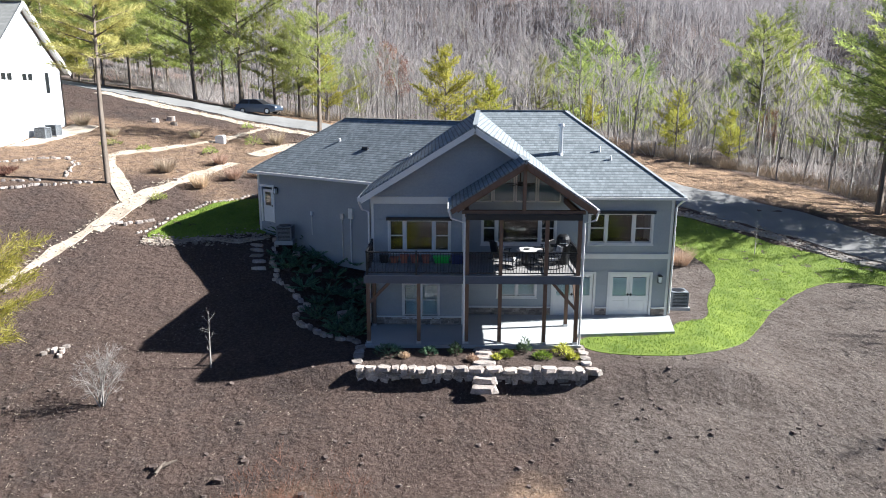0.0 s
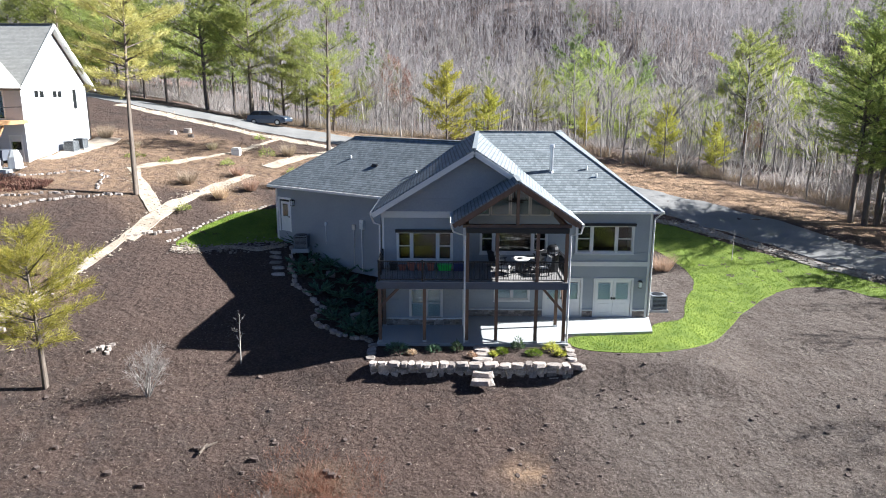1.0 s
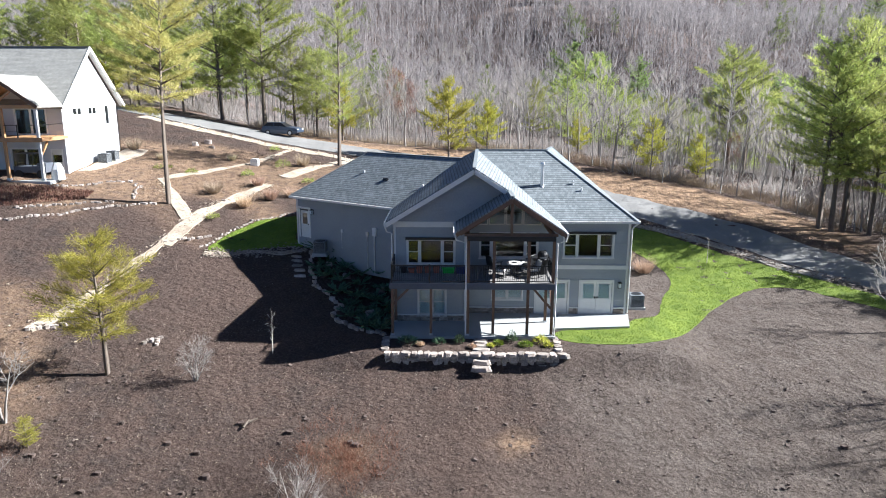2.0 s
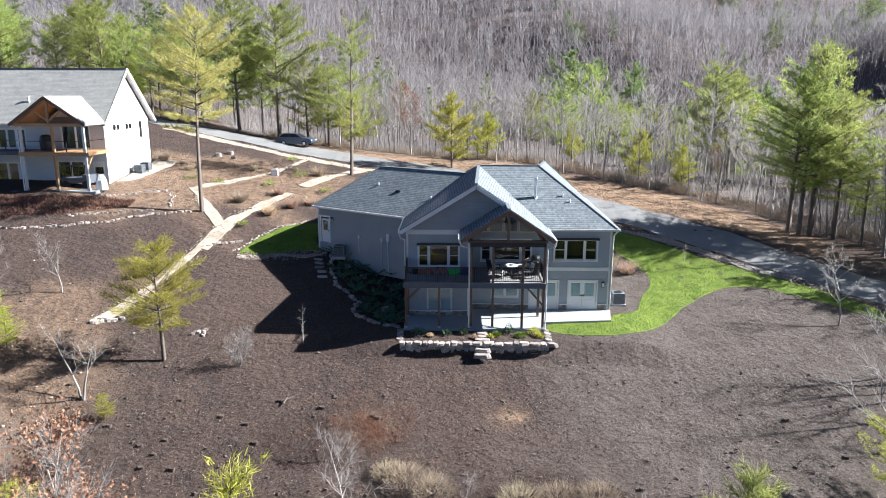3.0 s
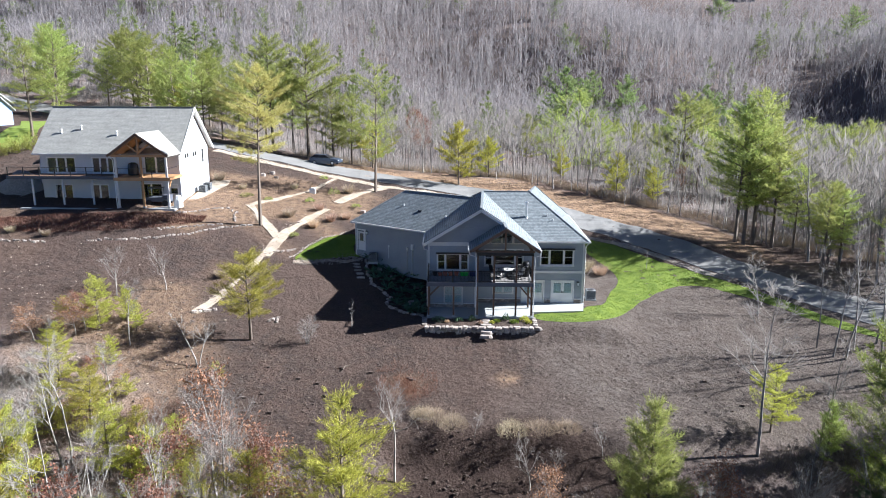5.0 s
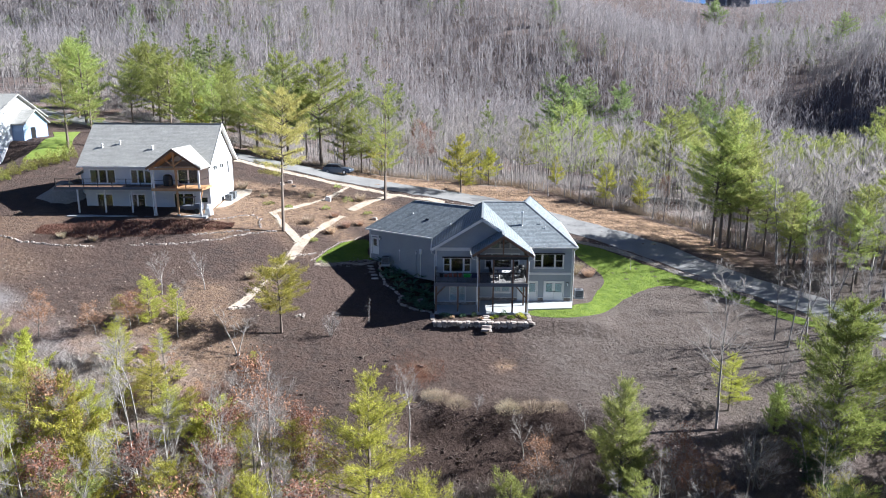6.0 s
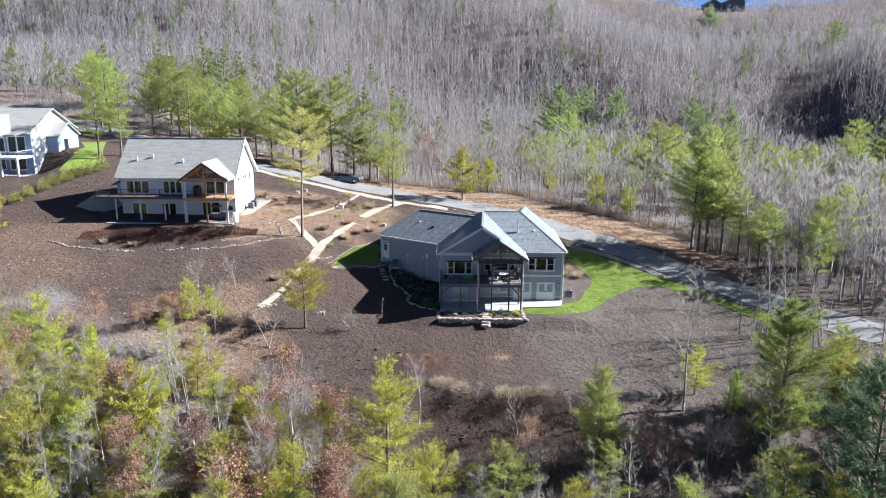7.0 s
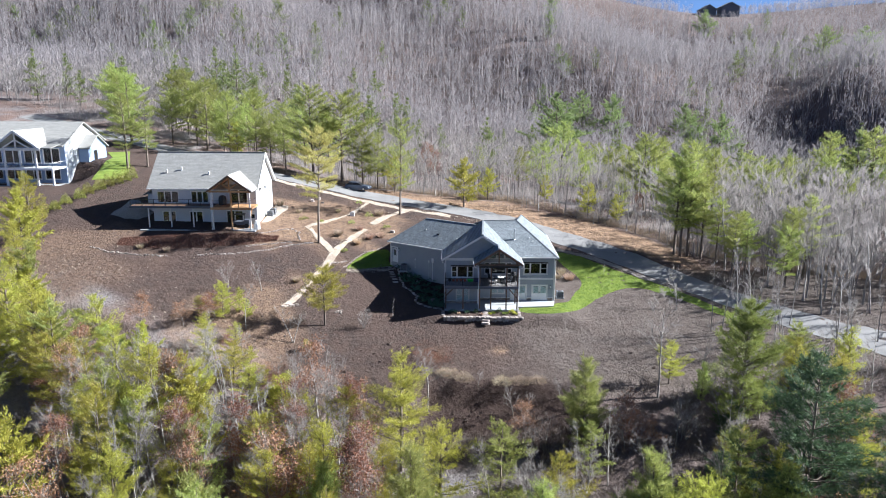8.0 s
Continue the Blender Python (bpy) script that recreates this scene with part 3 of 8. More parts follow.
def ground_material():
    m = bpy.data.materials.new("bark mulch, soil and leaf litter")
    m.use_nodes = True
    n, l = nodes_of(m)
    b = n["Principled BSDF"]
    b.inputs["Roughness"].default_value, b.inputs["Specular IOR Level"].default_value = 0.95, 0.15
    co = n.new("ShaderNodeTexCoord")

    def noise_tex(scale, detail=8, rough=0.65):
        t = n.new("ShaderNodeTexNoise")
        t.inputs["Scale"].default_value, t.inputs["Detail"].default_value, t.inputs["Roughness"].default_value = scale, detail, rough
        l.new(co.outputs["Object"], t.inputs["Vector"])
        return t.outputs["Fac"]

    def ramp_of(fac, stops):
        r = n.new("ShaderNodeValToRGB")
        e = r.color_ramp.elements
        while len(e) < len(stops):
            e.new(0.5)
        for el, (p, c) in zip(e, stops):
            el.position, el.color = p, (*c, 1)
        l.new(fac, r.inputs[0])
        return r.outputs[0]

    def blend(fac, a, c):
        x = n.new("ShaderNodeMix")
        x.data_type = "RGBA"
        l.new(fac, x.inputs[0])
        l.new(a, x.inputs[6])
        l.new(c, x.inputs[7])
        return x.outputs[2]

    fine, mid, broad = noise_tex(8.0, 10, 0.8), noise_tex(0.8), noise_tex(0.09, 5)
    grain = n.new("ShaderNodeTexVoronoi")
    grain.inputs["Scale"].default_value = 30.0
    l.new(co.outputs["Object"], grain.inputs["Vector"])
    mulch = ramp_of(fine, [(0.32, (0.026, 0.020, 0.018)), (0.52, (0.070, 0.053, 0.046)), (0.72, (0.165, 0.130, 0.112))])
    brown = ramp_of(fine, [(0.32, (0.044, 0.028, 0.021)), (0.52, (0.098, 0.069, 0.057)), (0.72, (0.20, 0.150, 0.124))])
    pale = ramp_of(fine, [(0.32, (0.074, 0.061, 0.053)), (0.52, (0.140, 0.117, 0.102)), (0.72, (0.265, 0.228, 0.20))])
    worn = ramp_of(fine, [(0.32, (0.05, 0.040, 0.034)), (0.52, (0.115, 0.093, 0.080)), (0.72, (0.23, 0.19, 0.165))])
    pick = ramp_of(broad, [(0.42, (0, 0, 0)), (0.62, (1, 1, 1))])
    pick2 = ramp_of(mid, [(0.40, (0, 0, 0)), (0.60, (1, 1, 1))])
    att = n.new("ShaderNodeAttribute")
    att.attribute_name = "zone"
    base = blend(att.outputs["Alpha"], blend(pick, blend(pick2, mulch, brown), brown), blend(pick2, worn, pale))
    litter = ramp_of(fine, [(0.3, (0.075, 0.05, 0.04)), (0.5, (0.175, 0.12, 0.098)), (0.72, (0.31, 0.24, 0.205))])
    litter = blend(pick, litter, ramp_of(fine, [(0.3, (0.13, 0.118, 0.113)), (0.72, (0.33, 0.305, 0.295))]))
    litter = blend(att.outputs["Alpha"], litter, ramp_of(fine, [(0.3, (0.09, 0.068, 0.06)), (0.72, (0.22, 0.175, 0.158))]))
    tan = ramp_of(fine, [(0.3, (0.22, 0.135, 0.08)), (0.55, (0.40, 0.27, 0.17)), (0.75, (0.54, 0.41, 0.28))])
    dark = ramp_of(fine, [(0.3, (0.022, 0.015, 0.012)), (0.7, (0.098, 0.068, 0.057))])
    sep = n.new("ShaderNodeSeparateColor")
    l.new(att.outputs["Color"], sep.inputs[0])
    col = blend(sep.outputs[0], base, litter)
    mot = n.new("ShaderNodeMath")
    mot.operation = "MULTIPLY"
    l.new(ramp_of(noise_tex(1.7, 6), [(0.36, (0.3, 0.3, 0.3)), (0.58, (1, 1, 1))]), mot.inputs[0])
    l.new(sep.outputs[1], mot.inputs[1])
    col = blend(mot.outputs[0], col, tan)
    col = blend(sep.outputs[2], col, dark)
    l.new(col, b.inputs["Base Color"])
    add = n.new("ShaderNodeMath")
    l.new(fine, add.inputs[0])
    l.new(grain.outputs["Distance"], add.inputs[1])
    bp = n.new("ShaderNodeBump")
    bp.inputs["Strength"].default_value, bp.inputs["Distance"].default_value = 0.8, 0.05
    l.new(add.outputs[0], bp.inputs["Height"])
    lumps = n.new("ShaderNodeBump")
    lumps.inputs["Strength"].default_value, lumps.inputs["Distance"].default_value = 1.0, 0.34
    l.new(noise_tex(1.9, 5, 0.6), lumps.inputs["Height"])
    l.new(lumps.outputs[0], bp.inputs["Normal"])
    l.new(bp.outputs[0], b.inputs["Normal"])
    return m


def build_ground():
    xs, ys = spaced(-62, 46, 0.75, -900, 900), spaced(2, 76, 0.6, -260, 1100)
    X, Y = np.meshgrid(xs, ys)
    Z = height(X, Y)
    dark = zones(X, Y)[2]
    rng = np.random.default_rng(4)
    Z = Z + dark * rng.normal(0, 0.13, Z.shape)
    nx, ny = len(xs), len(ys)
    me = bpy.data.meshes.new("ground")
    idx = np.arange(nx * ny).reshape(ny, nx)
    quads = np.stack([idx[:-1, :-1], idx[:-1, 1:], idx[1:, 1:], idx[1:, :-1]], -1).reshape(-1, 4)
    me.vertices.add(nx * ny)
    me.vertices.foreach_set("co", np.stack([X, Y, Z], -1).ravel())
    me.loops.add(quads.size)
    me.loops.foreach_set("vertex_index", quads.ravel())
    me.polygons.add(len(quads))
    me.polygons.foreach_set("loop_start", np.arange(0, quads.size, 4))
    me.update(calc_edges=True)
    me.polygons.foreach_set("use_smooth", np.ones(len(quads), bool))
    a, c, d, e = zones(X, Y)
    col = me.color_attributes.new("zone", "FLOAT_COLOR", "POINT")
    col.data.foreach_set("color", np.stack([a, c, d, e], -1).ravel())
    me.materials.append(ground_material())
    return tagged(new("ground", me), "dark bark-mulched slope with leaf litter and wooded hillside", "ground", kind="structure")


build_ground()


def draped(name, poly, material, lift, label, category, step=0.7, kind="structure"):
    """A thin sheet laid over the ground inside a polygon, with a skirt down into it."""
    x0, x1 = min(p[0] for p in poly), max(p[0] for p in poly)
    y0, y1 = min(p[1] for p in poly), max(p[1] for p in poly)
    bm = bmesh.new()
    pts = []
    n = len(poly)
    for i in range(n):
        a, c = Vector(poly[i]), Vector(poly[(i + 1) % n])
        k = max(1, int((c - a).length / step))
        pts += [a.lerp(c, j / k) for j in range(k)]
    f = bm.faces.new([bm.verts.new((p.x, p.y, 0)) for p in pts])
    bmesh.ops.triangulate(bm, faces=[f])
    for axis, lo, hi in ((0, x0, x1), (1, y0, y1)):
        for k in range(1, int((hi - lo) / step) + 1):
            co, no = [0, 0, 0], [0, 0, 0]
            co[axis], no[axis] = lo + k * step, 1
            bmesh.ops.bisect_plane(bm, geom=bm.verts[:] + bm.edges[:] + bm.faces[:], plane_co=co, plane_no=no)
    c = np.array([v.co[:] for v in bm.verts])
    z = height(c[:, 0], c[:, 1]) + lift
    for v, h in zip(bm.verts, z):
        v.co.z = h
    rim = [e for e in bm.edges if e.is_boundary]
    made = bmesh.ops.extrude_edge_only(bm, edges=rim)["geom"]
    for v in made:
        if isinstance(v, bmesh.types.BMVert):
            v.co.z -= 0.35
    bmesh.ops.recalc_face_normals(bm, faces=bm.faces)
    me = bpy.data.meshes.new(name)
    bm.to_mesh(me)
    bm.free()
    me.materials.append(material)
    return tagged(new(name, me), label, category, kind=kind)


def ribbon(line, width, wobble=0.0, seed=1):
    """Outline of a strip of that width along a line."""
    rng = random.Random(seed)
    ln = [Vector(p) for p in line]
    dense = []
    for a, c in zip(ln[:-1], ln[1:]):
        k = max(1, int((c - a).length / 1.6))
        dense += [a.lerp(c, j / k) for j in range(k)]
    dense.append(ln[-1])
    for _ in range(2):
        dense = [dense[0]] + [(dense[i - 1] + dense[i] * 2 + dense[i + 1]) / 4 for i in range(1, len(dense) - 1)] + [dense[-1]]
    left, right = [], []
    for i, p in enumerate(dense):
        d = (dense[min(i + 1, len(dense) - 1)] - dense[max(i - 1, 0)]).normalized()
        s = Vector((-d.y, d.x))
        left.append(p + s * (width / 2 + rng.uniform(-wobble, wobble)))
        right.append(p - s * (width / 2 + rng.uniform(-wobble, wobble)))
    return [tuple(p) for p in left + right[::-1]]


ROAD = [(-112, 124), (-92, 113), (-72, 100), (-52, 84), (-36, 74.5), (-24, 71.5), (-12, 68), (0, 64.5), (9, 60), (18, 53), (24, 48), (28.5, 42.5), (31.6, 37), (35, 31.5), (38.6, 26.5), (43, 22.5), (50, 19), (60, 16)]
LAWN_EAST = [(10.0, 29.2), (10.6, 31.0), (12.6, 31.6), (13.6, 35), (15.6, 38.4), (15.6, 42), (14.2, 44.5), (12.4, 49.5), (15.8, 49.6), (20.1, 45.4), (23.2, 42.3), (26, 39.4), (29.6, 33.8), (31.4, 30.2), (33.3, 27.3), (35.6, 24.4), (35.0, 24.0), (32.4, 26.6), (30.3, 28.9), (27.9, 33.0),
             (24.2, 37.2), (21.4, 37.6), (19.2, 36.2), (16.4, 33.4), (13.8, 29.8), (12.0, 27.8), (10.0, 26.7), (7.2, 26.7), (5.7, 27.3), (5.62, 28.8), (7.6, 29.0)]
LAWN_WEST = [(-17.4, 37.1), (-16.6, 39.2), (-15.2, 41.8), (-12.6, 44.4), (-11.6, 43.2), (-11.9, 40.4), (-10.6, 39.2), (-12.3, 38.9), (-14.0, 38.1), (-15.8, 37.2)]
road = draped("road", ribbon(ROAD, 5.0, 0.2), M_ASPHALT, 0.05, "sun-bleached grey chip-seal lane past the houses", "road", 1.2)
lawn_mat = surface("mown lawn turf", (0.07, 0.115, 0.012), (0.225, 0.285, 0.042), 0.9, 0.95, 0.8, 25, mottle=0.4)


def rounded(poly, turns=2):
    """The outline with its corners cut to a smooth curve."""
    for _ in range(turns):
        out = []
        for (ax, ay), (bx_, by_) in zip(poly, poly[1:] + poly[:1]):
            out += [(ax * 0.75 + bx_ * 0.25, ay * 0.75 + by_ * 0.25), (ax * 0.25 + bx_ * 0.75, ay * 0.25 + by_ * 0.75)]
        poly = out
    return poly


LAWN_EAST, LAWN_WEST = rounded(LAWN_EAST), rounded(LAWN_WEST)
draped("lawn", LAWN_EAST, lawn_mat, 0.02, "mown bright green lawn curving round the terrace", "lawn", 0.8)
draped("lawn", LAWN_WEST, lawn_mat, 0.02, "small shaded green lawn beside the garage door", "lawn", 0.8)
PATH_MAIN = [(-23.6, 27.0), (-22.7, 27.9), (-22.1, 30.4), (-21.6, 32.6), (-20.9, 34.7), (-20.1, 37.2), (-19.7, 39.6), (-19.2, 42.4), (-18.7, 44.6), (-17.5, 46.9), (-16.1, 50.6)]
PATH_UPPER = [(-15.5, 53.0), (-14.4, 55.6), (-13.1, 58.9), (-11.5, 60.8), (-9.7, 62.8)]
PATH_BRANCH = [(-19.8, 41.0), (-21.2, 43.6), (-22.6, 44.8), (-23.7, 46.9), (-24.9, 49.5), (-23.8, 51.2), (-21.8, 53.4), (-19.9, 55.7), (-18.7, 58.1), (-18.0, 62.6), (-17.1, 65.9)]
for ln, wd in ((PATH_MAIN[:6], 0.42), (PATH_MAIN[5:], 0.8), (PATH_UPPER, 0.85), (PATH_BRANCH[:5], 0.7), (PATH_BRANCH[4:], 0.45)):
    draped("footpath", ribbon(ln, wd, 0.26, 5), M_GRAVEL, 0.06, "pale crushed-stone footpath with a ragged edge", "path", 0.6)
draped("gravel_verge", ribbon([(-36, 71.0), (-30.5, 69.6), (-26, 68.2), (-22.5, 67.0), (-19.5, 66.0), (-16.6, 65.0), (-12.8, 63.4), (-9.4, 62.4), (-3, 61.2)], 1.3, 0.35, 6), M_GRAVEL, 0.04, "tan gravel shoulder along the lane", "gravel", 0.6)
draped("gravel_bed", ribbon([(-17.2, 36.9), (-15.6, 36.9), (-14.0, 37.6), (-12.2, 38.5), (-10.6, 38.9)], 0.55, 0.3, 3), M_GRAVEL, 0.02, "strip of grey river gravel below the small lawn", "gravel", 0.5)
draped("gravel_bed", [(-31.9, 48.8), (-31.2, 49.2), (-30.6, 51.2), (-30.2, 54.0), (-29.6, 56.5), (-29.9, 58.2), (-31.9, 58.2)], M_GRAVEL, 0.05, "pale gravel strip at the foot of the white gable wall", "gravel", 0.6)
draped("gravel_verge", ribbon([(13.6, 50.6), (17, 49.4), (20.5, 46.6), (24, 42.7), (27, 39.0)], 0.9, 0.2, 4), M_RIVER, 0.05, "strip of loose stones along the lane", "gravel", 0.5)


# ---- the taupe house ----
house = thing("house", (3, 32, 0), "two-storey taupe-sided house with grey shingle roof and timber porch", "house")
Z_DECK, Z_EAVE = 3.03, 5.8

# front wall of the main block (openings by x from its west end)
WX = 0.6
w_main, m_main = wall_panel("wall", (WX, 31.65), (10.45, 31.65), -0.4, Z_EAVE,
                            [(2.3 - WX, 0.95, 4.05 - WX, 2.2), (4.95 - WX, 0.02, 6.85 - WX, 2.08), (7.65 - WX, 0.02, 9.55 - WX, 2.08),
                             (1.5 - WX, 3.55, 4.9 - WX, 4.98), (6.55 - WX, 3.6, 9.45 - WX, 4.98)], 0.18, M_SIDING, house, "taupe lap siding")
w_bay, m_bay = wall_panel("wall", (-3.6, 30.1), (0.6, 30.1), -0.4, Z_EAVE, [(0.83, 3.5, 3.5, 4.9), (1.45, 0.42, 3.0, 1.92)], 0.18, M_SIDING, house)
wall_panel("wall", (0.6, 30.28), (0.6, 31.65), -0.4, Z_EAVE + 0.6, [], 0.18, M_SIDING, house)
wall_panel("wall", (-3.6, 34.7), (-3.6, 30.28), -0.4, Z_EAVE, [], 0.18, M_SIDING, house)
wall_panel("wall", (10.45, 31.83), (10.75, 45.0), -0.4, Z_EAVE, [], 0.18, M_SIDING, house)
wall_panel("wall", (10.75, 45.0), (0.0, 45.0), 0.4, Z_EAVE, [], 0.18, M_SIDING, house)
part("gable_wall", Geo().prism([(-3.6, 30.1, Z_EAVE), (-3.6, 30.1, 6.12), (1.0, 30.1, 8.97), (2.95, 30.1, 7.7), (0.25, 30.1, Z_EAVE)], (0, 0.16, 0)), M_SIDING, house)
g = Geo().prism([(0.7, 31.65, Z_EAVE), (0.7, 31.65, 6.4), (2.98, 31.65, 7.65), (5.4, 31.65, 6.08), (5.4, 31.65, Z_EAVE)], (0, 0.16, 0))
part("gable_wall", g, M_SIDING, house)
# rooms behind the glass, their dimness put into a near-black colour
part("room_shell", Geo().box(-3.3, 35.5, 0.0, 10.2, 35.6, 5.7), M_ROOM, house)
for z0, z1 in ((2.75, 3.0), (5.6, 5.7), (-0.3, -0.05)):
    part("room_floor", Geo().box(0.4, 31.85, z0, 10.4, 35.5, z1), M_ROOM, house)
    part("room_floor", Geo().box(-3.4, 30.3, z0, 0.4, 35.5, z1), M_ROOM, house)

window(m_main, 2.3 - WX, 0.95, 4.05 - WX, 2.2, [3.17 - WX], house)
window(m_main, 1.5 - WX, 3.55, 4.9 - WX, 4.98, [2.15 - WX, 4.2 - WX], house)
window(m_main, 6.55 - WX, 3.6, 9.45 - WX, 4.98, [7.32 - WX, 8.62 - WX], house, header=True)
window(m_bay, 0.83, 3.5, 3.5, 4.9, [1.5, 2.82], house, header=True)
window(m_bay, 1.45, 0.42, 3.0, 1.92, [2.22], house)
# upper transoms in the porch gable
for poly in ([(0.85, 5.55), (1.9, 5.55), (1.9, 6.82), (0.85, 6.15)], [(2.0, 5.55), (2.93, 5.55), (2.93, 7.45), (2.0, 6.88)],
             [(3.03, 5.55), (3.96, 5.55), (3.96, 6.88), (3.03, 7.45)], [(4.06, 5.55), (5.1, 5.55), (5.1, 6.15), (4.06, 6.82)]):
    fr = Geo()
    for (xa, za), (xb, zb) in zip(poly, poly[1:] + poly[:1]):
        fr.beam((xa, 31.62, za), (xb, 31.62, zb), 0.07, 0.07, (0, 1, 0))
    tw = part("window", fr, M_TRIM, house)
    p = part("pane", Geo().prism([(x, 31.63, z) for x, z in poly], (0, 0.01, 0)), M_GLASS, tw)
    p.visible_shadow = False


def double_door(m, s0, s1, z0, z1, parent):
    g = Geo().ring(s0, z0, s1, z1, 0.11, -0.05, 0.03, m)
    d = part("door", g, M_TRIM, parent, "cream double door, upper panes backed by white blinds")
    mid = (s0 + s1) / 2
    for a, b in ((s0 + 0.01, mid - 0.006), (mid + 0.006, s1 - 0.01)):
        part("leaf", Geo().ring(a + 0.14, z0 + 0.95, b - 0.14, z1 - 0.15, 0.14, 0.02, 0.065, m), M_DOOR, d)
        part("panel", Geo().box(a, 0.02, z0 + 0.01, b, 0.065, z0 + 0.81, m), M_DOOR, d)
        part("moulding", Geo().ring(a + 0.2, z0 + 0.2, b - 0.2, z0 + 0.68, 0.03, 0.005, 0.02, m), M_DOOR, d)
        p = part("pane", Geo().box(a + 0.14, 0.03, z0 + 0.95, b - 0.14, 0.04, z1 - 0.2, m), M_GLASS, d)
        p.visible_shadow = False
        part("blind", Geo().box(a + 0.13, 0.055, z0 + 0.94, b - 0.13, 0.06, z1 - 0.19, m), M_BLIND, d)
        h = mid + (-0.07 if b < mid else 0.07)
        part("handle", Geo().box(h - 0.03, -0.02, z0 + 0.95, h + 0.03, 0.02, z0 + 1.08, m).box(h - 0.06, -0.05, z0 + 1.0, h + 0.06, -0.02, z0 + 1.03, m), M_BLACK, d)


double_door(m_main, 7.65 - WX, 9.55 - WX, 0.02, 2.05, house)
double_door(m_main, 4.95 - WX, 6.85 - WX, 0.02, 2.05, house)
part("blind", Geo().box(-2.1, 30.3, 0.35, -0.6, 30.31, 1.95), M_BLIND, house, "white blind behind a lower window")
part("blind", Geo().box(2.3, 31.9, 0.9, 4.05, 31.91, 2.2), M_BLIND, house)

# bands, corner boards and ledgestone skirt
g = Geo().box(6.9 - 1.45, 31.60, 2.82, 10.47, 31.65, 3.06)
part("band", g, M_TRIM, house, "off-white floor band")
part("band", Geo().box(-3.63, 30.05, 5.66, 0.35, 30.1, 5.98), M_TRIM, house)
part("corner_board", Geo().box(10.33, 31.61, 0.0, 10.49, 31.65, 5.8).box(10.45, 31.61, 0.0, 10.49, 31.8, 5.8), M_TRIM, house)
part("corner_board", Geo().box(-3.64, 30.06, 0.0, -3.48, 30.1, 5.8).box(-3.64, 30.06, 0.0, -3.6, 30.25, 5.8), M_TRIM, house)
part("corner_board", Geo().box(0.5, 30.06, 0.0, 0.64, 30.1, 5.7), M_TRIM, house)


def ledgestone(x0, x1, y, z0, z1, seed):
    rng = random.Random(seed)
    z = z0
    sk = part("stone_skirt", Geo().box(x0, y - 0.04, z0, x1, y, z1), M_VENEER, house, "ledgestone veneer skirt")
    part("skirt_cap", Geo().box(x0, y - 0.11, z1, x1, y, z1 + 0.06), M_TRIM, sk)
    while z < z1 - 0.03:
        h, x = rng.uniform(0.07, 0.13), x0
        while x < x1 - 0.05:
            w = min(rng.uniform(0.18, 0.5), x1 - x)
            part("stone", Geo().rock((x + w / 2, y - 0.05, z + min(h, z1 - z) / 2), w - 0.015, 0.07 + rng.uniform(0, 0.03), min(h, z1 - z) - 0.012, rng), M_VENEER, sk)
            x += w
        z += h


ledgestone(-3.47, 0.5, 30.1, 0.0, 0.36, 1)
ledgestone(0.65, 4.8, 31.65, 0.0, 0.36, 2)
ledgestone(6.98, 7.52, 31.65, 0.0, 0.36, 3)
ledgestone(9.68, 10.32, 31.65, 0.0, 0.36, 4)

# roofs
RF, RB = (1.0, 29.35, 9.17), (1.4, 36.6, 9.62)
PX, PZ, PY, PEZ = 2.98, 7.88, 27.25, 5.95


def roof(name, polys, label="", material=M_ROOF, parent=house, thick=0.16):
    g = Geo()
    for p in polys:
        roof_plane(g, p, thick)
    return part(name, g, material, parent, label)


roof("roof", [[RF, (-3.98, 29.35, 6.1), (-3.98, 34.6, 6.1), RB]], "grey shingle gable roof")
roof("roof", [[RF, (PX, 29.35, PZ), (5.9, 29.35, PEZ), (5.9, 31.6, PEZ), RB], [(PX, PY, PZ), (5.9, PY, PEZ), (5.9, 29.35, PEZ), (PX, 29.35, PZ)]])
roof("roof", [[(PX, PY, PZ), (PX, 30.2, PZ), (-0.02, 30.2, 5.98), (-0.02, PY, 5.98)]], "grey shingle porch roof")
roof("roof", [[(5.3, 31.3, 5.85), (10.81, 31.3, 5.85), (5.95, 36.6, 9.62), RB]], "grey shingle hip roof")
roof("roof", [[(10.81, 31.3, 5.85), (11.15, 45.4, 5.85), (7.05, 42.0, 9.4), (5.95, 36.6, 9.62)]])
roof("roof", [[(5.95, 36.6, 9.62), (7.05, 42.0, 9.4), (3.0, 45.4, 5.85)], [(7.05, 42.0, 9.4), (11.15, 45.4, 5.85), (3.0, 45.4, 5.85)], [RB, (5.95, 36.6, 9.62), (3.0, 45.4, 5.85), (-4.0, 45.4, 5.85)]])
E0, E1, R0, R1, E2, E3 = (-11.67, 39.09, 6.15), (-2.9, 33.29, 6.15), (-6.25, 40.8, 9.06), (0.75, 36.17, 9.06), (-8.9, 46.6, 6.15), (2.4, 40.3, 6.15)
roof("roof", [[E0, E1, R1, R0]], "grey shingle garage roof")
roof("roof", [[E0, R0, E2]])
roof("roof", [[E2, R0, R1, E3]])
for a, b in ((RF, RB), (RB, (5.95, 36.6, 9.62)), ((5.95, 36.6, 9.62), (10.81, 31.3, 5.85)), ((5.95, 36.6, 9.62), (7.05, 42.0, 9.4)),
             ((7.05, 42.0, 9.4), (11.15, 45.4, 5.85)), ((PX, PY, PZ), (PX, 29.6, PZ)), (R0, R1), (E0, R0), (R0, E2)):
    part("ridge_cap", Geo().beam(a, b, 0.22, 0.03), M_CAP, house)
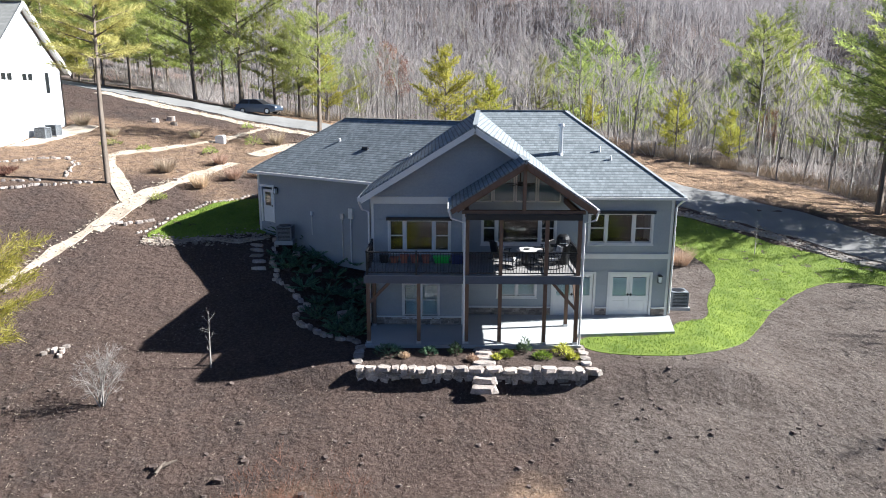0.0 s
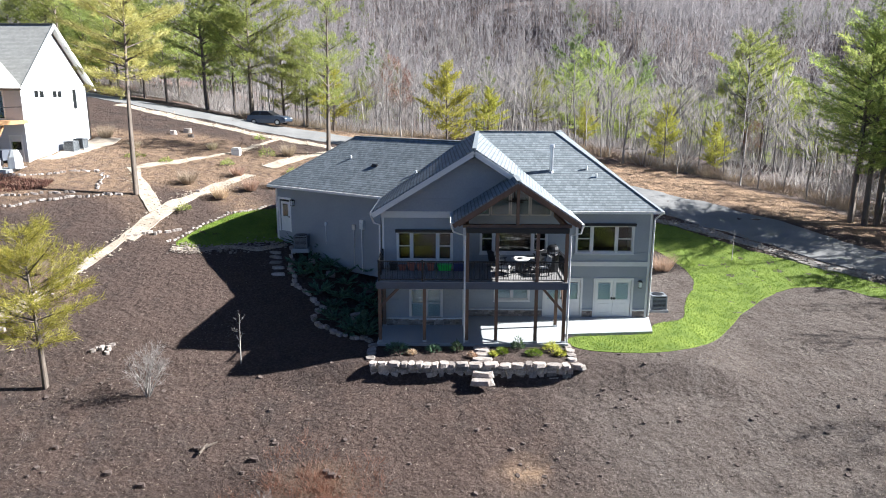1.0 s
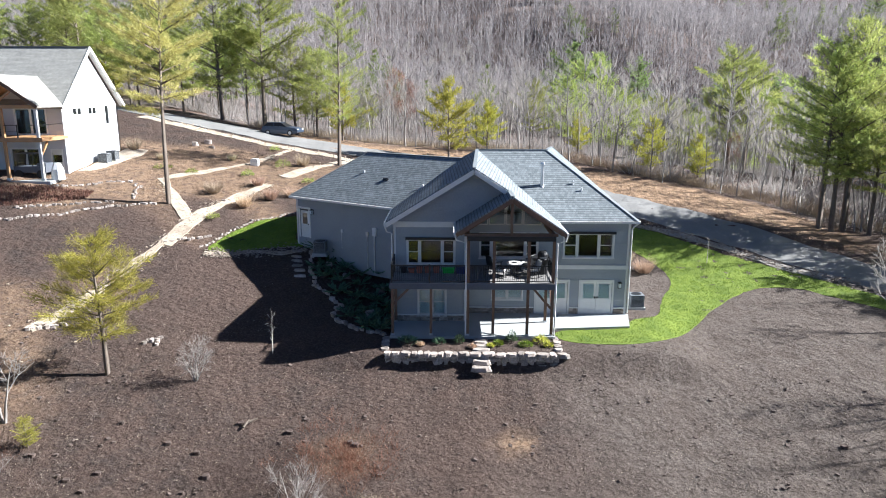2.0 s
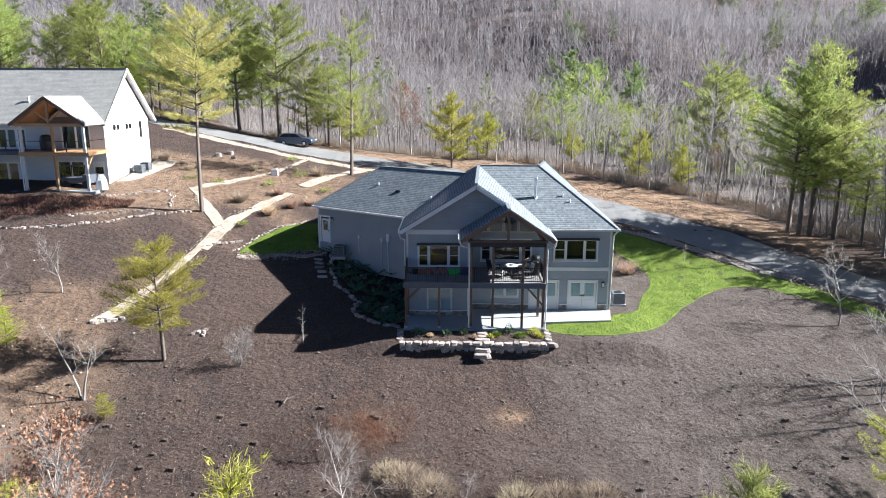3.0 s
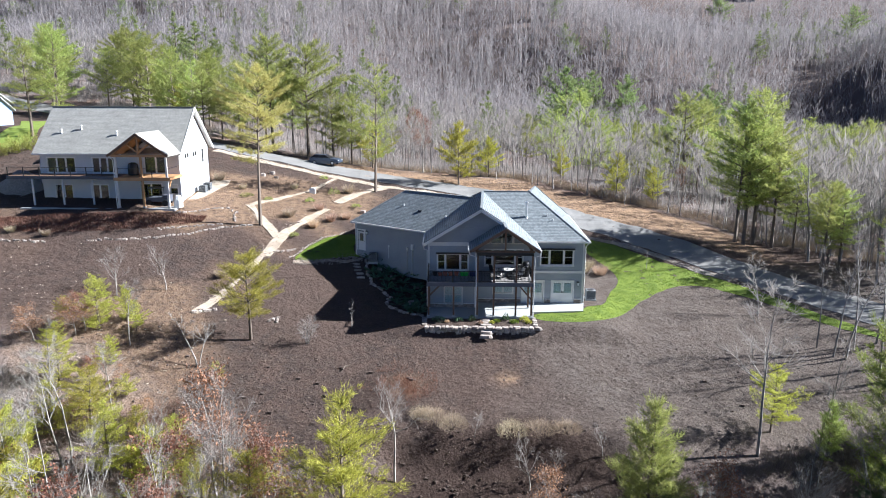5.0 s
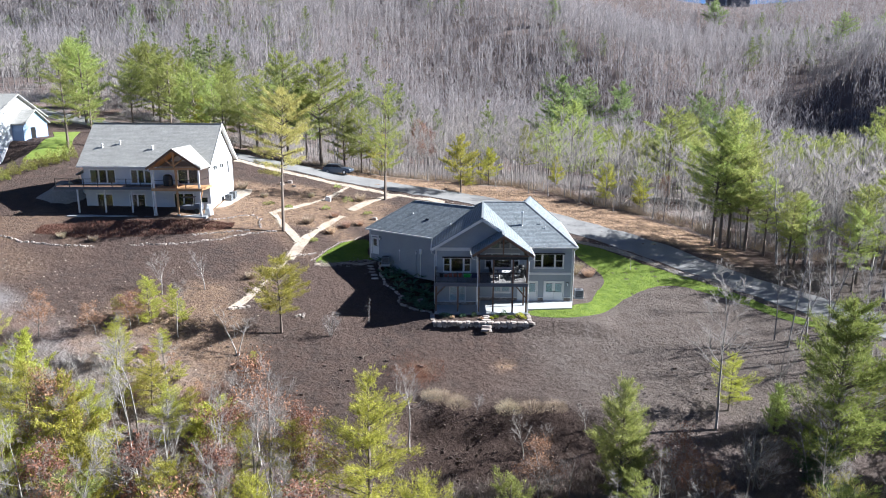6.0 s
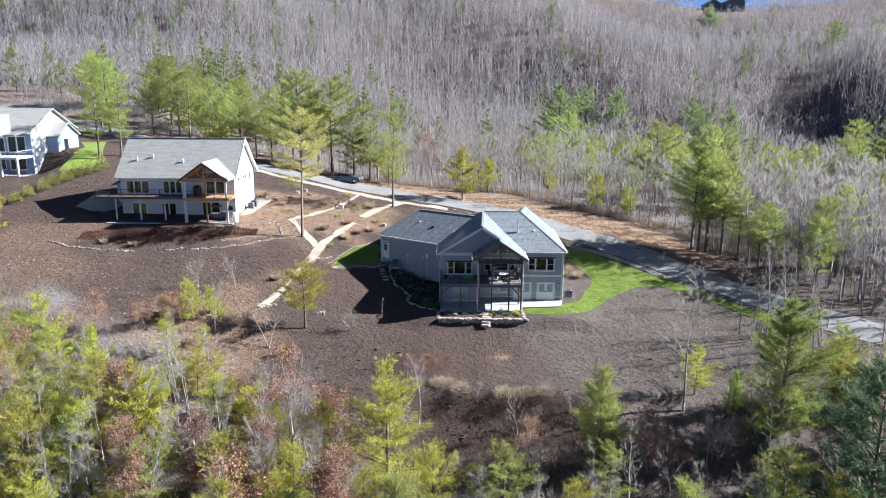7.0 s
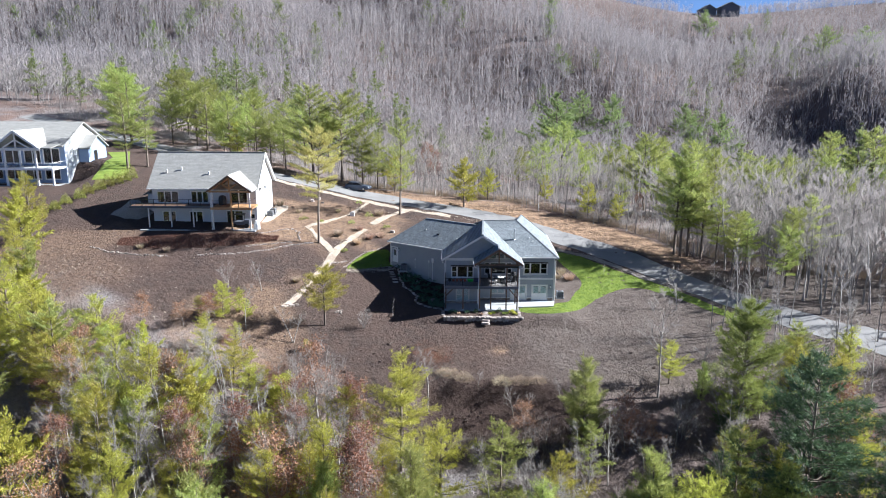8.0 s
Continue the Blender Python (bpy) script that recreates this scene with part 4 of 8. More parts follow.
# fascias, rakes and gutters
part("rake_board", Geo().beam((1.0, 29.32, 8.94), (-3.98, 29.32, 5.88), 0.24, 0.05, (0, 1, 0)), M_TRIM, house, "off-white gable rake board")
part("rake_board", Geo().beam((1.0, 29.32, 8.94), (2.98, 29.32, 7.66), 0.24, 0.05, (0, 1, 0)), M_TRIM, house)
part("rake_board", Geo().beam((PX, 27.22, 7.68), (0.0, 27.22, 5.78), 0.2, 0.05, (0, 1, 0)), M_WOOD, house, "brown stained porch rake board")
part("rake_board", Geo().beam((PX, 27.22, 7.68), (5.88, 27.22, 5.76), 0.2, 0.05, (0, 1, 0)), M_WOOD, house)
part("soffit", Geo().prism([(-3.96, 29.4, 5.86), (-3.6, 29.4, 6.06), (-3.6, 30.08, 6.06), (-3.96, 30.08, 5.86)], (0, 0, 0.03)), M_TRIM, house)
part("gutter", Geo().beam((5.95, 31.25, 5.76), (10.85, 31.25, 5.76), 0.12, 0.13), M_TRIM, house)
part("gutter", Geo().beam((10.87, 31.3, 5.76), (11.2, 45.4, 5.76), 0.12, 0.13), M_TRIM, house)
part("gutter", Geo().beam((-4.04, 29.35, 5.96), (-4.04, 33.9, 5.96), 0.12, 0.13), M_TRIM, house)
part("gutter", Geo().beam((5.97, 27.25, 5.82), (5.97, 31.2, 5.82), 0.12, 0.13), M_TRIM, house)
part("gutter", Geo().beam((-0.09, 27.25, 5.86), (-0.09, 30.05, 5.86), 0.12, 0.13), M_TRIM, house)
E0v, E1v = Vector(E0), Vector(E1)
part("gutter", Geo().beam(E0v + Vector((-.03, -.05, -0.1)), E1v + Vector((-.03, -.05, -0.1)), 0.12, 0.14), M_TRIM, house)
part("gutter", Geo().beam(E0v + Vector((-.05, .03, -0.1)), Vector(E2) + Vector((-.05, .03, -0.1)), 0.12, 0.14), M_TRIM, house)
for pts in ([(5.97, 27.3, 5.78), (5.9, 27.35, 5.45), (5.47, 27.45, 5.3), (5.47, 27.45, 0.05)], [(-0.09, 27.3, 5.8), (0.0, 27.35, 5.5), (0.55, 27.45, 5.3), (0.55, 27.45, 0.05)],
            [(-4.05, 29.3, 5.9), (-3.95, 29.7, 5.45), (-3.7, 30.0, 5.3), (-3.7, 30.0, 0.1)], [(10.8, 31.3, 5.7), (10.6, 31.5, 5.45), (10.53, 31.56, 5.3), (10.53, 31.56, 0.1)]):
    part("downspout", Geo().tube(pts, 0.045, 6), M_TRIM, house)

# garage wing, set at an angle
gw_a, gw_b = (-11.35, 39.72), (-3.42, 34.47)
w_gar, m_gar = wall_panel("wall", gw_a, gw_b, 1.2, 6.05, [(0.32, 3.1, 1.2, 5.15)], 0.18, M_SIDING, house)
wall_panel("wall", (-8.6, 46.4), gw_a, 2.0, 6.05, [], 0.18, M_SIDING, house)
part("corner_board", Geo().box(-0.02, -0.03, 2.4, 0.12, 0.0, 6.0, m_gar), M_TRIM, house)
gd = part("door", Geo().box(0.2, -0.05, 3.08, 0.32, 0.03, 5.15, m_gar).box(1.2, -0.05, 3.08, 1.32, 0.03, 5.15, m_gar).box(0.18, -0.05, 5.15, 1.34, 0.03, 5.28, m_gar), M_TRIM_W, house, "pale blue-white side door with an upper pane")
part("leaf", Geo().ring(0.52, 4.05, 1.0, 4.85, 0.16, 0.02, 0.06, m_gar), M_WHITE_PL, gd)
part("panel", Geo().box(0.36, 0.02, 3.1, 1.16, 0.06, 3.89, m_gar), M_WHITE_PL, gd)
part("pane", Geo().box(0.52, 0.03, 4.05, 1.0, 0.04, 4.85, m_gar), M_GLASS, gd)
part("handle", Geo().box(1.08, -0.03, 4.0, 1.13, 0.02, 4.1, m_gar), M_BLACK, gd)
part("room_shell", Geo().box(0.2, 1.2, 2.9, 2.0, 1.25, 5.6, m_gar), M_ROOM, house)


def wall_lantern(m, s, z):
    wl_ = part("wall_lantern", Geo().box(s - 0.05, -0.03, z - 0.1, s + 0.05, 0.0, z + 0.12, m), M_BLACK, house, "black wall lantern")
    part("cap", Geo().box(s - 0.1, -0.25, z + 0.14, s + 0.1, -0.03, z + 0.18, m).box(s - 0.06, -0.2, z + 0.18, s + 0.06, -0.08, z + 0.22, m), M_BLACK, wl_)
    fr = Geo()
    for i in (-0.08, 0.07):
        for j in (-0.23, -0.06):
            fr.box(s + i, j, z - 0.16, s + i + 0.012, j + 0.012, z + 0.14, m)
    part("frame", fr.box(s - 0.09, -0.24, z - 0.18, s + 0.09, -0.05, z - 0.16, m), M_BLACK, wl_)
    part("lamp_glass", Geo().box(s - 0.07, -0.22, z - 0.15, s + 0.07, -0.07, z + 0.13, m), M_BLIND, wl_)


wall_lantern(m_main, 9.98 - WX, 1.85)
wall_lantern(m_gar, 1.6, 5.0)
# meters and conduits on the garage wall
eb = part("meter_box", Geo().box(7.1, -0.12, 3.95, 7.4, 0.0, 4.5, m_gar).box(7.16, -0.16, 4.1, 7.34, -0.12, 4.3, m_gar), M_WHITE_PL, house, "grey-white electricity meter box with conduit")
part("conduit", Geo().tube([m_gar @ Vector((7.22, -0.06, 3.95)), m_gar @ Vector((7.22, -0.06, 1.4))], 0.035, 6), M_WHITE_PL, eb)
gm_ = part("meter_box", Geo().box(6.5, -0.1, 3.85, 6.72, 0.0, 4.15, m_gar), M_METAL, house, "small grey junction box")
part("conduit", Geo().tube([m_gar @ Vector((6.6, -0.05, 3.85)), m_gar @ Vector((6.6, -0.05, 1.6))], 0.025, 6), M_METAL, gm_)
part("vent_hood", Geo().box(4.25, -0.08, 3.85, 4.4, 0.0, 4.05, m_gar).tube([m_gar @ Vector((4.3, -0.03, 3.85)), m_gar @ Vector((4.3, -0.03, 2.7))], 0.02, 6), M_WHITE_PL, house)
part("outlet", Geo().box(4.35 - 0.06, -0.05, 3.5, 4.35 + 0.04, 0.0, 3.68, m_bay), M_WHITE_PL, house)

# roof penetrations
def roof_pipe(x, y, z, h, r, cap=True):
    g = Geo().tube([(x, y, z - 0.2), (x, y, z + h)], r, 10)
    pv = part("vent_pipe", g, M_METAL if r > 0.06 else M_WHITE_PL, house)
    part("flashing", Geo().tube([(x, y, z - 0.15), (x, y, z + 0.12)], [r * 2.6, r * 1.1], 10), M_METAL, pv)
    if cap:
        part("rain_cap", Geo().tube([(x, y, z + h), (x, y, z + h + 0.05), (x, y, z + h + 0.16)], [r * 1.5, r * 1.5, r * 1.3], 10), M_METAL, pv)


roof_pipe(5.35, 33.8, 7.5, 1.4, 0.11)
roof_pipe(7.3, 33.9, 7.55, 0.4, 0.05, False)
roof_pipe(7.75, 33.4, 7.2, 0.35, 0.05, False)
roof_pipe(-6.3, 38.6, 7.5, 0.5, 0.06, False)
roof_pipe(-2.1, 34.9, 7.2, 0.3, 0.06, False)
bv = part("box_vent", Geo().box(-0.2, -0.2, -0.05, 0.2, 0.2, 0.14, pose(-4.6, 37.05, 7.45, -20, 0, -33)), M_BLACK, house)

# ---- deck and porch ----
part("fascia", Geo().box(-3.6, 27.52, 2.68, 5.45, 27.58, 3.0), M_FASCIA, house, "slate grey deck fascia")
part("fascia", Geo().box(-3.66, 27.52, 2.68, -3.6, 30.08, 3.0), M_FASCIA, house)
part("fascia", Geo().box(5.45, 27.52, 2.68, 5.51, 31.6, 3.0), M_FASCIA, house)
for i in range(18):
    y = 27.53 + i * 0.14
    part("deck_board", Geo().box(-3.6, y, 2.975, 5.45, y + 0.134, 3.03), M_DECK, house)
for i in range(11):
    y = 30.05 + i * 0.145
    part("deck_board", Geo().box(0.72, y, 2.975, 5.45, y + 0.138, 3.03), M_DECK, house)
for i in range(14):
    x = -3.5 + i * 0.68
    part("joist", Geo().box(x, 27.6, 2.72, x + 0.05, 30.05 if x < 0.6 else 31.6, 2.97), M_WOOD, house)


def post(x, y, z1, w=0.15, label=""):
    p = part("post", Geo().box(x - w / 2, y - w / 2, 0.06, x + w / 2, y + w / 2, z1), M_WOOD, house, label)
    part("post_base", Geo().box(x - w / 2 - 0.02, y - w / 2 - 0.02, 0.0, x + w / 2 + 0.02, y + w / 2 + 0.02, 0.1), M_METAL, p)


for x, y, z1 in ((-3.5, 27.66, 2.68), (-1.36, 27.66, 2.68), (0.68, 27.66, 5.55), (2.08, 27.66, 5.55), (3.98, 27.66, 5.55), (5.33, 27.66, 5.55), (5.3, 30.0, 2.7), (-3.5, 29.9, 2.7)):
    post(x, y, z1, label="brown stained timber post")
for a, b in (((-3.5, 27.66, 1.75), (-2.6, 27.66, 2.68)), ((5.33, 27.66, 1.5), (4.3, 27.66, 2.68)), ((5.33, 27.7, 1.6), (5.33, 28.7, 2.68))):
    part("brace", Geo().beam(a, b, 0.12, 0.12, (0, 1, 0)), M_WOOD, house)


def railing(a, b, posts):
    a, b = Vector(a), Vector(b)
    d = (b - a).normalized()
    ln = (b - a).length
    r = part("railing", Geo().beam(a + Vector((0, 0, 0.98)), b + Vector((0, 0, 0.98)), 0.07, 0.05).beam(a + Vector((0, 0, 0.1)), b + Vector((0, 0, 0.1)), 0.04, 0.04), M_BLACK, house, "black metal balustrade")
    for s in posts:
        part("rail_post", Geo().beam(a + d * s, a + d * s + Vector((0, 0, 1.05)), 0.08, 0.08, (0, 1, 0)), M_BLACK, r)
    n = int(ln / 0.115)
    for i in range(1, n):
        part("baluster", Geo().beam(a + d * (i * ln / n) + Vector((0, 0, 0.1)), a + d * (i * ln / n) + Vector((0, 0, 0.97)), 0.02, 0.02, (0, 1, 0)), M_BLACK, r)


railing((-3.55, 27.6, Z_DECK), (0.6, 27.6, Z_DECK), [0.03, 2.1])
railing((0.76, 27.6, Z_DECK), (2.0, 27.6, Z_DECK), [])
railing((2.16, 27.6, Z_DECK), (3.9, 27.6, Z_DECK), [])
railing((4.06, 27.6, Z_DECK), (5.25, 27.6, Z_DECK), [])
railing((-3.55, 27.64, Z_DECK), (-3.55, 30.0, Z_DECK), [1.2, 2.3])
railing((5.38, 27.74, Z_DECK), (5.38, 31.55, Z_DECK), [])

# porch truss and ceiling
part("tie_beam", Geo().box(0.45, 27.5, 5.66, 5.5, 27.75, 5.8), M_WOOD, house)
part("roller_shade_box", Geo().box(0.62, 27.4, 5.42, 5.38, 27.62, 5.66), M_BLACK, house)
part("king_post", Geo().box(2.91, 27.4, 5.8, 3.05, 27.55, 7.62), M_WOOD, house)
for s in (-1, 1):
    part("rafter", Geo().beam((2.98, 27.5, 7.58), (2.98 + s * 2.75, 27.5, 5.78), 0.16, 0.14, (0, 1, 0)), M_WOOD, house)
    part("porch_ceiling", Geo().prism([(2.98, 27.3, 7.66), (2.98, 31.6, 7.66), (2.98 + s * 2.8, 31.6, 5.8), (2.98 + s * 2.8, 27.3, 5.8)], (0, 0, 0.03)), M_WOOD, house)
part("porch_beam", Geo().box(0.58, 27.6, 5.5, 0.74, 31.6, 5.75), M_WOOD, house)
part("porch_beam", Geo().box(5.25, 27.6, 5.5, 5.41, 31.6, 5.75), M_WOOD, house)
fan = part("ceiling_fan", Geo().tube([(2.98, 29.4, 7.66), (2.98, 29.4, 6.75)], 0.03, 8).tube([(2.98, 29.4, 6.75), (2.98, 29.4, 6.58)], 0.12, 10), M_BLACK, house, "black ceiling fan at rest")
for k in range(5):
    part("blade", Geo().box(0.12, -0.07, -0.01, 0.68, 0.07, 0.01, pose(2.98, 29.4, 6.65, 8, 0, 72 * k + 15)), M_BLACK, fan)

# terrace slab
tagged(part("terrace", Geo().prism([(-3.65, 27.4, 0), (5.55, 27.4, 0), (5.55, 28.85, 0), (10.15, 29.35, 0), (10.6, 31.62, 0), (-3.65, 31.62, 0)], (0, 0, -0.45)), M_CONCRETE), "pale concrete terrace under the deck", "terrace", kind="structure")


# ---- the white house up the lane ----
white = thing("house", (-40, 52, 6.4), "two-storey white house with pale roof and timber porch gable", "house")
wx0, wx1, wy0, wy1 = -47.9, -32.2, 48.0, 57.4
_, m_wf = wall_panel("wall", (wx0, wy0), (-38.0, wy0), 5.6, 12.1, [(0.8, 9.85, 3.9, 11.5), (5.9, 9.85, 8.4, 11.5), (1.4, 6.75, 3.3, 8.45), (5.5, 6.75, 7.4, 8.45)], 0.18, M_SIDING_WHITE, white, "white lap siding")
_, m_wp = wall_panel("wall", (-38.0, wy0), (wx1, wy0), 5.6, 12.0, [(1.9, 9.8, 4.4, 11.85), (1.2, 6.45, 3.6, 8.6), (4.6, 6.45, 5.4, 8.5)], 0.18, M_SIDING_WHITE, white)
_, m_wr = wall_panel("wall", (wx1, wy0 + 0.18), (wx1, wy1), 5.6, 12.1, [(1.5, 11.35, 2.05, 11.85), (2.2, 11.35, 2.75, 11.85), (4.0, 11.35, 4.55, 11.85), (4.7, 11.35, 5.25, 11.85), (6.9, 10.4, 7.45, 12.0)], 0.18, M_SIDING_WHITE, white)
wall_panel("wall", (wx1, wy1), (wx0, wy1), 5.6, 12.1, [], 0.18, M_SIDING_WHITE, white)
wall_panel("wall", (wx0, wy1), (wx0, wy0 + 0.18), 5.6, 12.1, [], 0.18, M_SIDING_WHITE, white)
for x in (wx0, wx1 - 0.16):
    part("gable_wall", Geo().prism([(x, wy0, 12.1), (x, wy1, 12.1), (x, 52.7, 16.55)], (0.16, 0, 0)), M_SIDING_WHITE, white)
part("gable_wall", Geo().prism([(-37.9, 48.0, 12.0), (-32.3, 48.0, 12.0), (-35.05, 48.0, 13.95)], (0, 0.14, 0)), M_SIDING_WHITE, white)
# backing and floor in the near-black room colour that stands for dimness
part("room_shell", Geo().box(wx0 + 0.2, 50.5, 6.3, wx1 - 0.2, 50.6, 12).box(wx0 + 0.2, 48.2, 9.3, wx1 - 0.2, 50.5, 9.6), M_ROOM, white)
for q, m in (((0.8, 9.85, 3.9, 11.5), m_wf), ((5.9, 9.85, 8.4, 11.5), m_wf)):
    window(m, *q, [q[0] + (q[2] - q[0]) / 3, q[0] + (q[2] - q[0]) * 2 / 3], white, M_TRIM_W, sash=False)
for q, m in (((1.4, 6.75, 3.3, 8.45), m_wf), ((5.5, 6.75, 7.4, 8.45), m_wf), ((1.9, 9.8, 4.4, 11.85), m_wp), ((1.2, 6.45, 3.6, 8.6), m_wp)):
    window(m, *q, [(q[0] + q[2]) / 2], white, M_TRIM_W, sash=False)
for q in ((1.5, 11.35, 2.05, 11.85), (2.2, 11.35, 2.75, 11.85), (4.0, 11.35, 4.55, 11.85), (4.7, 11.35, 5.25, 11.85), (6.9, 10.4, 7.45, 12.0)):
    sw = part("window", Geo().ring(*q, 0.05, -0.02, 0.03, m_wr), M_TRIM_W, white)
    part("pane", Geo().box(q[0], 0.03, q[1], q[2], 0.05, q[3], m_wr), M_DARKGLASS, sw)
wd = part("door", Geo().box(4.5, -0.04, 6.4, 4.6, 0.03, 8.5, m_wp).box(5.4, -0.04, 6.4, 5.5, 0.03, 8.5, m_wp).box(4.5, -0.04, 8.5, 5.5, 0.03, 8.6, m_wp), M_TRIM_W, white, "white lower door with a dark pane")
part("leaf", Geo().box(4.62, 0.02, 6.45, 5.38, 0.06, 7.5, m_wp), M_DOOR, wd)
part("panel", Geo().box(4.62, 0.02, 8.1, 5.38, 0.06, 8.5, m_wp), M_DOOR, wd)
part("pane", Geo().box(4.62, 0.03, 7.5, 5.38, 0.04, 8.1, m_wp), M_GLASS, wd)


def w_roof(polys, label=""):
    g = Geo()
    for p in polys:
        roof_plane(g, p, 0.18)
    return part("roof", g, M_ROOF_TAN, white, label)


rz, ey0, ey1, ez = 17.05, 47.4, 58.1, 12.05
w_roof([[(wx0 - 0.5, ey0, ez), (wx1 + 0.45, ey0, ez), (wx1 + 0.45, 52.7, rz), (wx0 - 0.5, 52.7, rz)]], "pale grey-tan shingle roof")
w_roof([[(wx0 - 0.5, ey1, ez), (wx0 - 0.5, 52.7, rz), (wx1 + 0.45, 52.7, rz), (wx1 + 0.45, ey1, ez)]])
w_roof([[(-35.05, 44.0, 14.5), (-35.05, 50.2, 14.5), (-38.3, 47.5, 12.2), (-38.3, 44.0, 12.2)]])
w_roof([[(-35.05, 44.0, 14.5), (-31.8, 44.0, 12.2), (-31.8, 47.5, 12.2), (-35.05, 50.2, 14.5)]])
part("ridge_cap", Geo().beam((wx0 - 0.5, 52.7, rz), (wx1 + 0.45, 52.7, rz), 0.34, 0.05), M_ROOF_TAN, white)
for a, b in (((wx1 + 0.47, ey0, ez - 0.12), (wx1 + 0.47, 52.7, rz - 0.12)), ((wx1 + 0.47, ey1, ez - 0.12), (wx1 + 0.47, 52.7, rz - 0.12))):
    part("rake_board", Geo().beam(a, b, 0.04, 0.26), M_TRIM_W, white)
part("soffit", Geo().prism([(wx1, wy1 + 0.6, 11.95), (wx1 + 0.42, wy1 + 0.6, 11.95), (wx1 + 0.42, 52.7, rz - 0.22), (wx1, 52.7, rz - 0.22)], (0, 0, 0.03)), M_TRIM_W, white)
part("gutter", Geo().beam((wx0 - 0.5, ey0 - 0.05, ez - 0.1), (-38.4, ey0 - 0.05, ez - 0.1), 0.12, 0.13), M_TRIM_W, white)
for s in (-1, 1):
    part("rake_board", Geo().beam((-35.05, 43.97, 14.35), (-35.05 + s * 3.25, 43.97, 12.05), 0.24, 0.05, (0, 1, 0)), M_WOOD, white, "brown porch rake board")
    part("rafter", Geo().beam((-35.05, 44.3, 14.2), (-35.05 + s * 3.0, 44.3, 12.1), 0.18, 0.16, (0, 1, 0)), M_WOOD_LT, white)
    part("brace", Geo().beam((-35.05, 44.3, 12.4), (-35.05 + s * 1.2, 44.3, 13.3), 0.14, 0.14, (0, 1, 0)), M_WOOD_LT, white)
    part("porch_ceiling", Geo().prism([(-35.05, 44.3, 14.25), (-35.05, 48, 14.25), (-35.05 + s * 3.1, 48, 12.05), (-35.05 + s * 3.1, 44.3, 12.05)], (0, 0, 0.03)), M_WOOD_LT, white)
part("king_post", Geo().box(-35.14, 44.2, 12.1, -34.96, 44.4, 14.3), M_WOOD_LT, white)
part("tie_beam", Geo().box(-38.0, 44.2, 11.95, -32.1, 44.42, 12.2), M_WOOD_LT, white)
for x in (-37.7, -34.95, -32.25):
    wp_ = part("post", Geo().box(x - 0.1, 44.4, 6.4, x + 0.1, 44.6, 12.0), M_WOOD_LT if x == -34.95 else M_TRIM, white, "golden timber porch post" if x == -34.95 else "off-white porch post")
    part("post_base", Geo().box(x - 0.14, 44.36, 6.35, x + 0.14, 44.64, 6.6), M_METAL, wp_)
for x in (-47.6, -44.3, -41.0):
    part("post", Geo().box(x - 0.08, 45.5, 6.3, x + 0.08, 45.66, 9.4), M_TRIM, white)
part("brace", Geo().beam((-32.25, 44.5, 8.2), (-32.25, 45.6, 9.4), 0.12, 0.12), M_WOOD_LT, white)
part("deck_floor", Geo().box(-50.3, 45.4, 9.45, -38.0, 48.0, 9.72), M_WOOD, white, "brown upper deck")
part("deck_floor", Geo().box(-38.0, 44.4, 9.45, -31.9, 48.0, 9.72), M_WOOD_LT, white, "golden timber porch deck")
part("fascia", Geo().box(-50.3, 45.35, 9.4, -38.0, 45.4, 9.74), M_FASCIA, white)
part("fascia", Geo().box(-38.0, 44.35, 9.4, -31.9, 44.4, 9.74), M_WOOD_LT, white)
r = part("railing", Geo().beam((-50.2, 45.5, 10.68), (-38.0, 45.5, 10.68), 0.07, 0.05).beam((-50.2, 45.5, 9.85), (-38.0, 45.5, 9.85), 0.03, 0.03).beam((-50.2, 45.5, 10.25), (-38.0, 45.5, 10.25), 0.015, 0.015), M_BLACK, white, "black cable railing")
for i in range(8):
    part("rail_post", Geo().box(-50.2 + i * 1.73, 45.46, 9.72, -50.12 + i * 1.73, 45.54, 10.72), M_BLACK, r)
r = part("railing", Geo().beam((-37.6, 44.5, 10.68), (-32.3, 44.5, 10.68), 0.06, 0.05).beam((-32.2, 44.5, 10.68), (-32.2, 47.9, 10.68), 0.06, 0.05).beam((-37.6, 44.5, 10.2), (-32.3, 44.5, 10.2), 0.012, 0.012), M_BLACK, white)
part("rail_post", Geo().box(-33.9, 44.46, 9.72, -33.82, 44.54, 10.7), M_BLACK, r)
part("lower_slab", Geo().box(-48.5, 44.2, 5.6, -31.6, 48.0, 6.38), M_CONCRETE, white, "pale concrete slab below the deck")
part("downspout", Geo().tube([(-38.3, 44.1, 12.0), (-38.1, 44.4, 11.8), (-37.9, 44.4, 11.6), (-37.9, 44.4, 6.4)], 0.05, 6), M_TRIM_W, white)
for x, y in ((-46.0, 49.6), (-43.9, 50.0), (-39.6, 49.4)):
    z = ez + (y - ey0) * (rz - ez) / (52.7 - ey0)
    vp = part("vent_pipe", Geo().tube([(x, y, z - 0.1), (x, y, z + 0.4)], 0.09, 8), M_WHITE_PL, white)
    part("rain_cap", Geo().tube([(x, y, z + 0.4), (x, y, z + 0.5)], [0.15, 0.12], 8), M_WHITE_PL, vp)
part("wing_roof", Geo().prism([(-48.4, 52, 12.0), (-50.6, 51, 10.6), (-50.6, 57, 10.6), (-48.4, 57.0, 12.0)], (0, 0, -0.2)), M_ROOF_TAN, white)
part("wall", Geo().box(-50.2, 51.6, 5.6, -48.0, 56.6, 10.6), M_SIDING_WHITE, white)

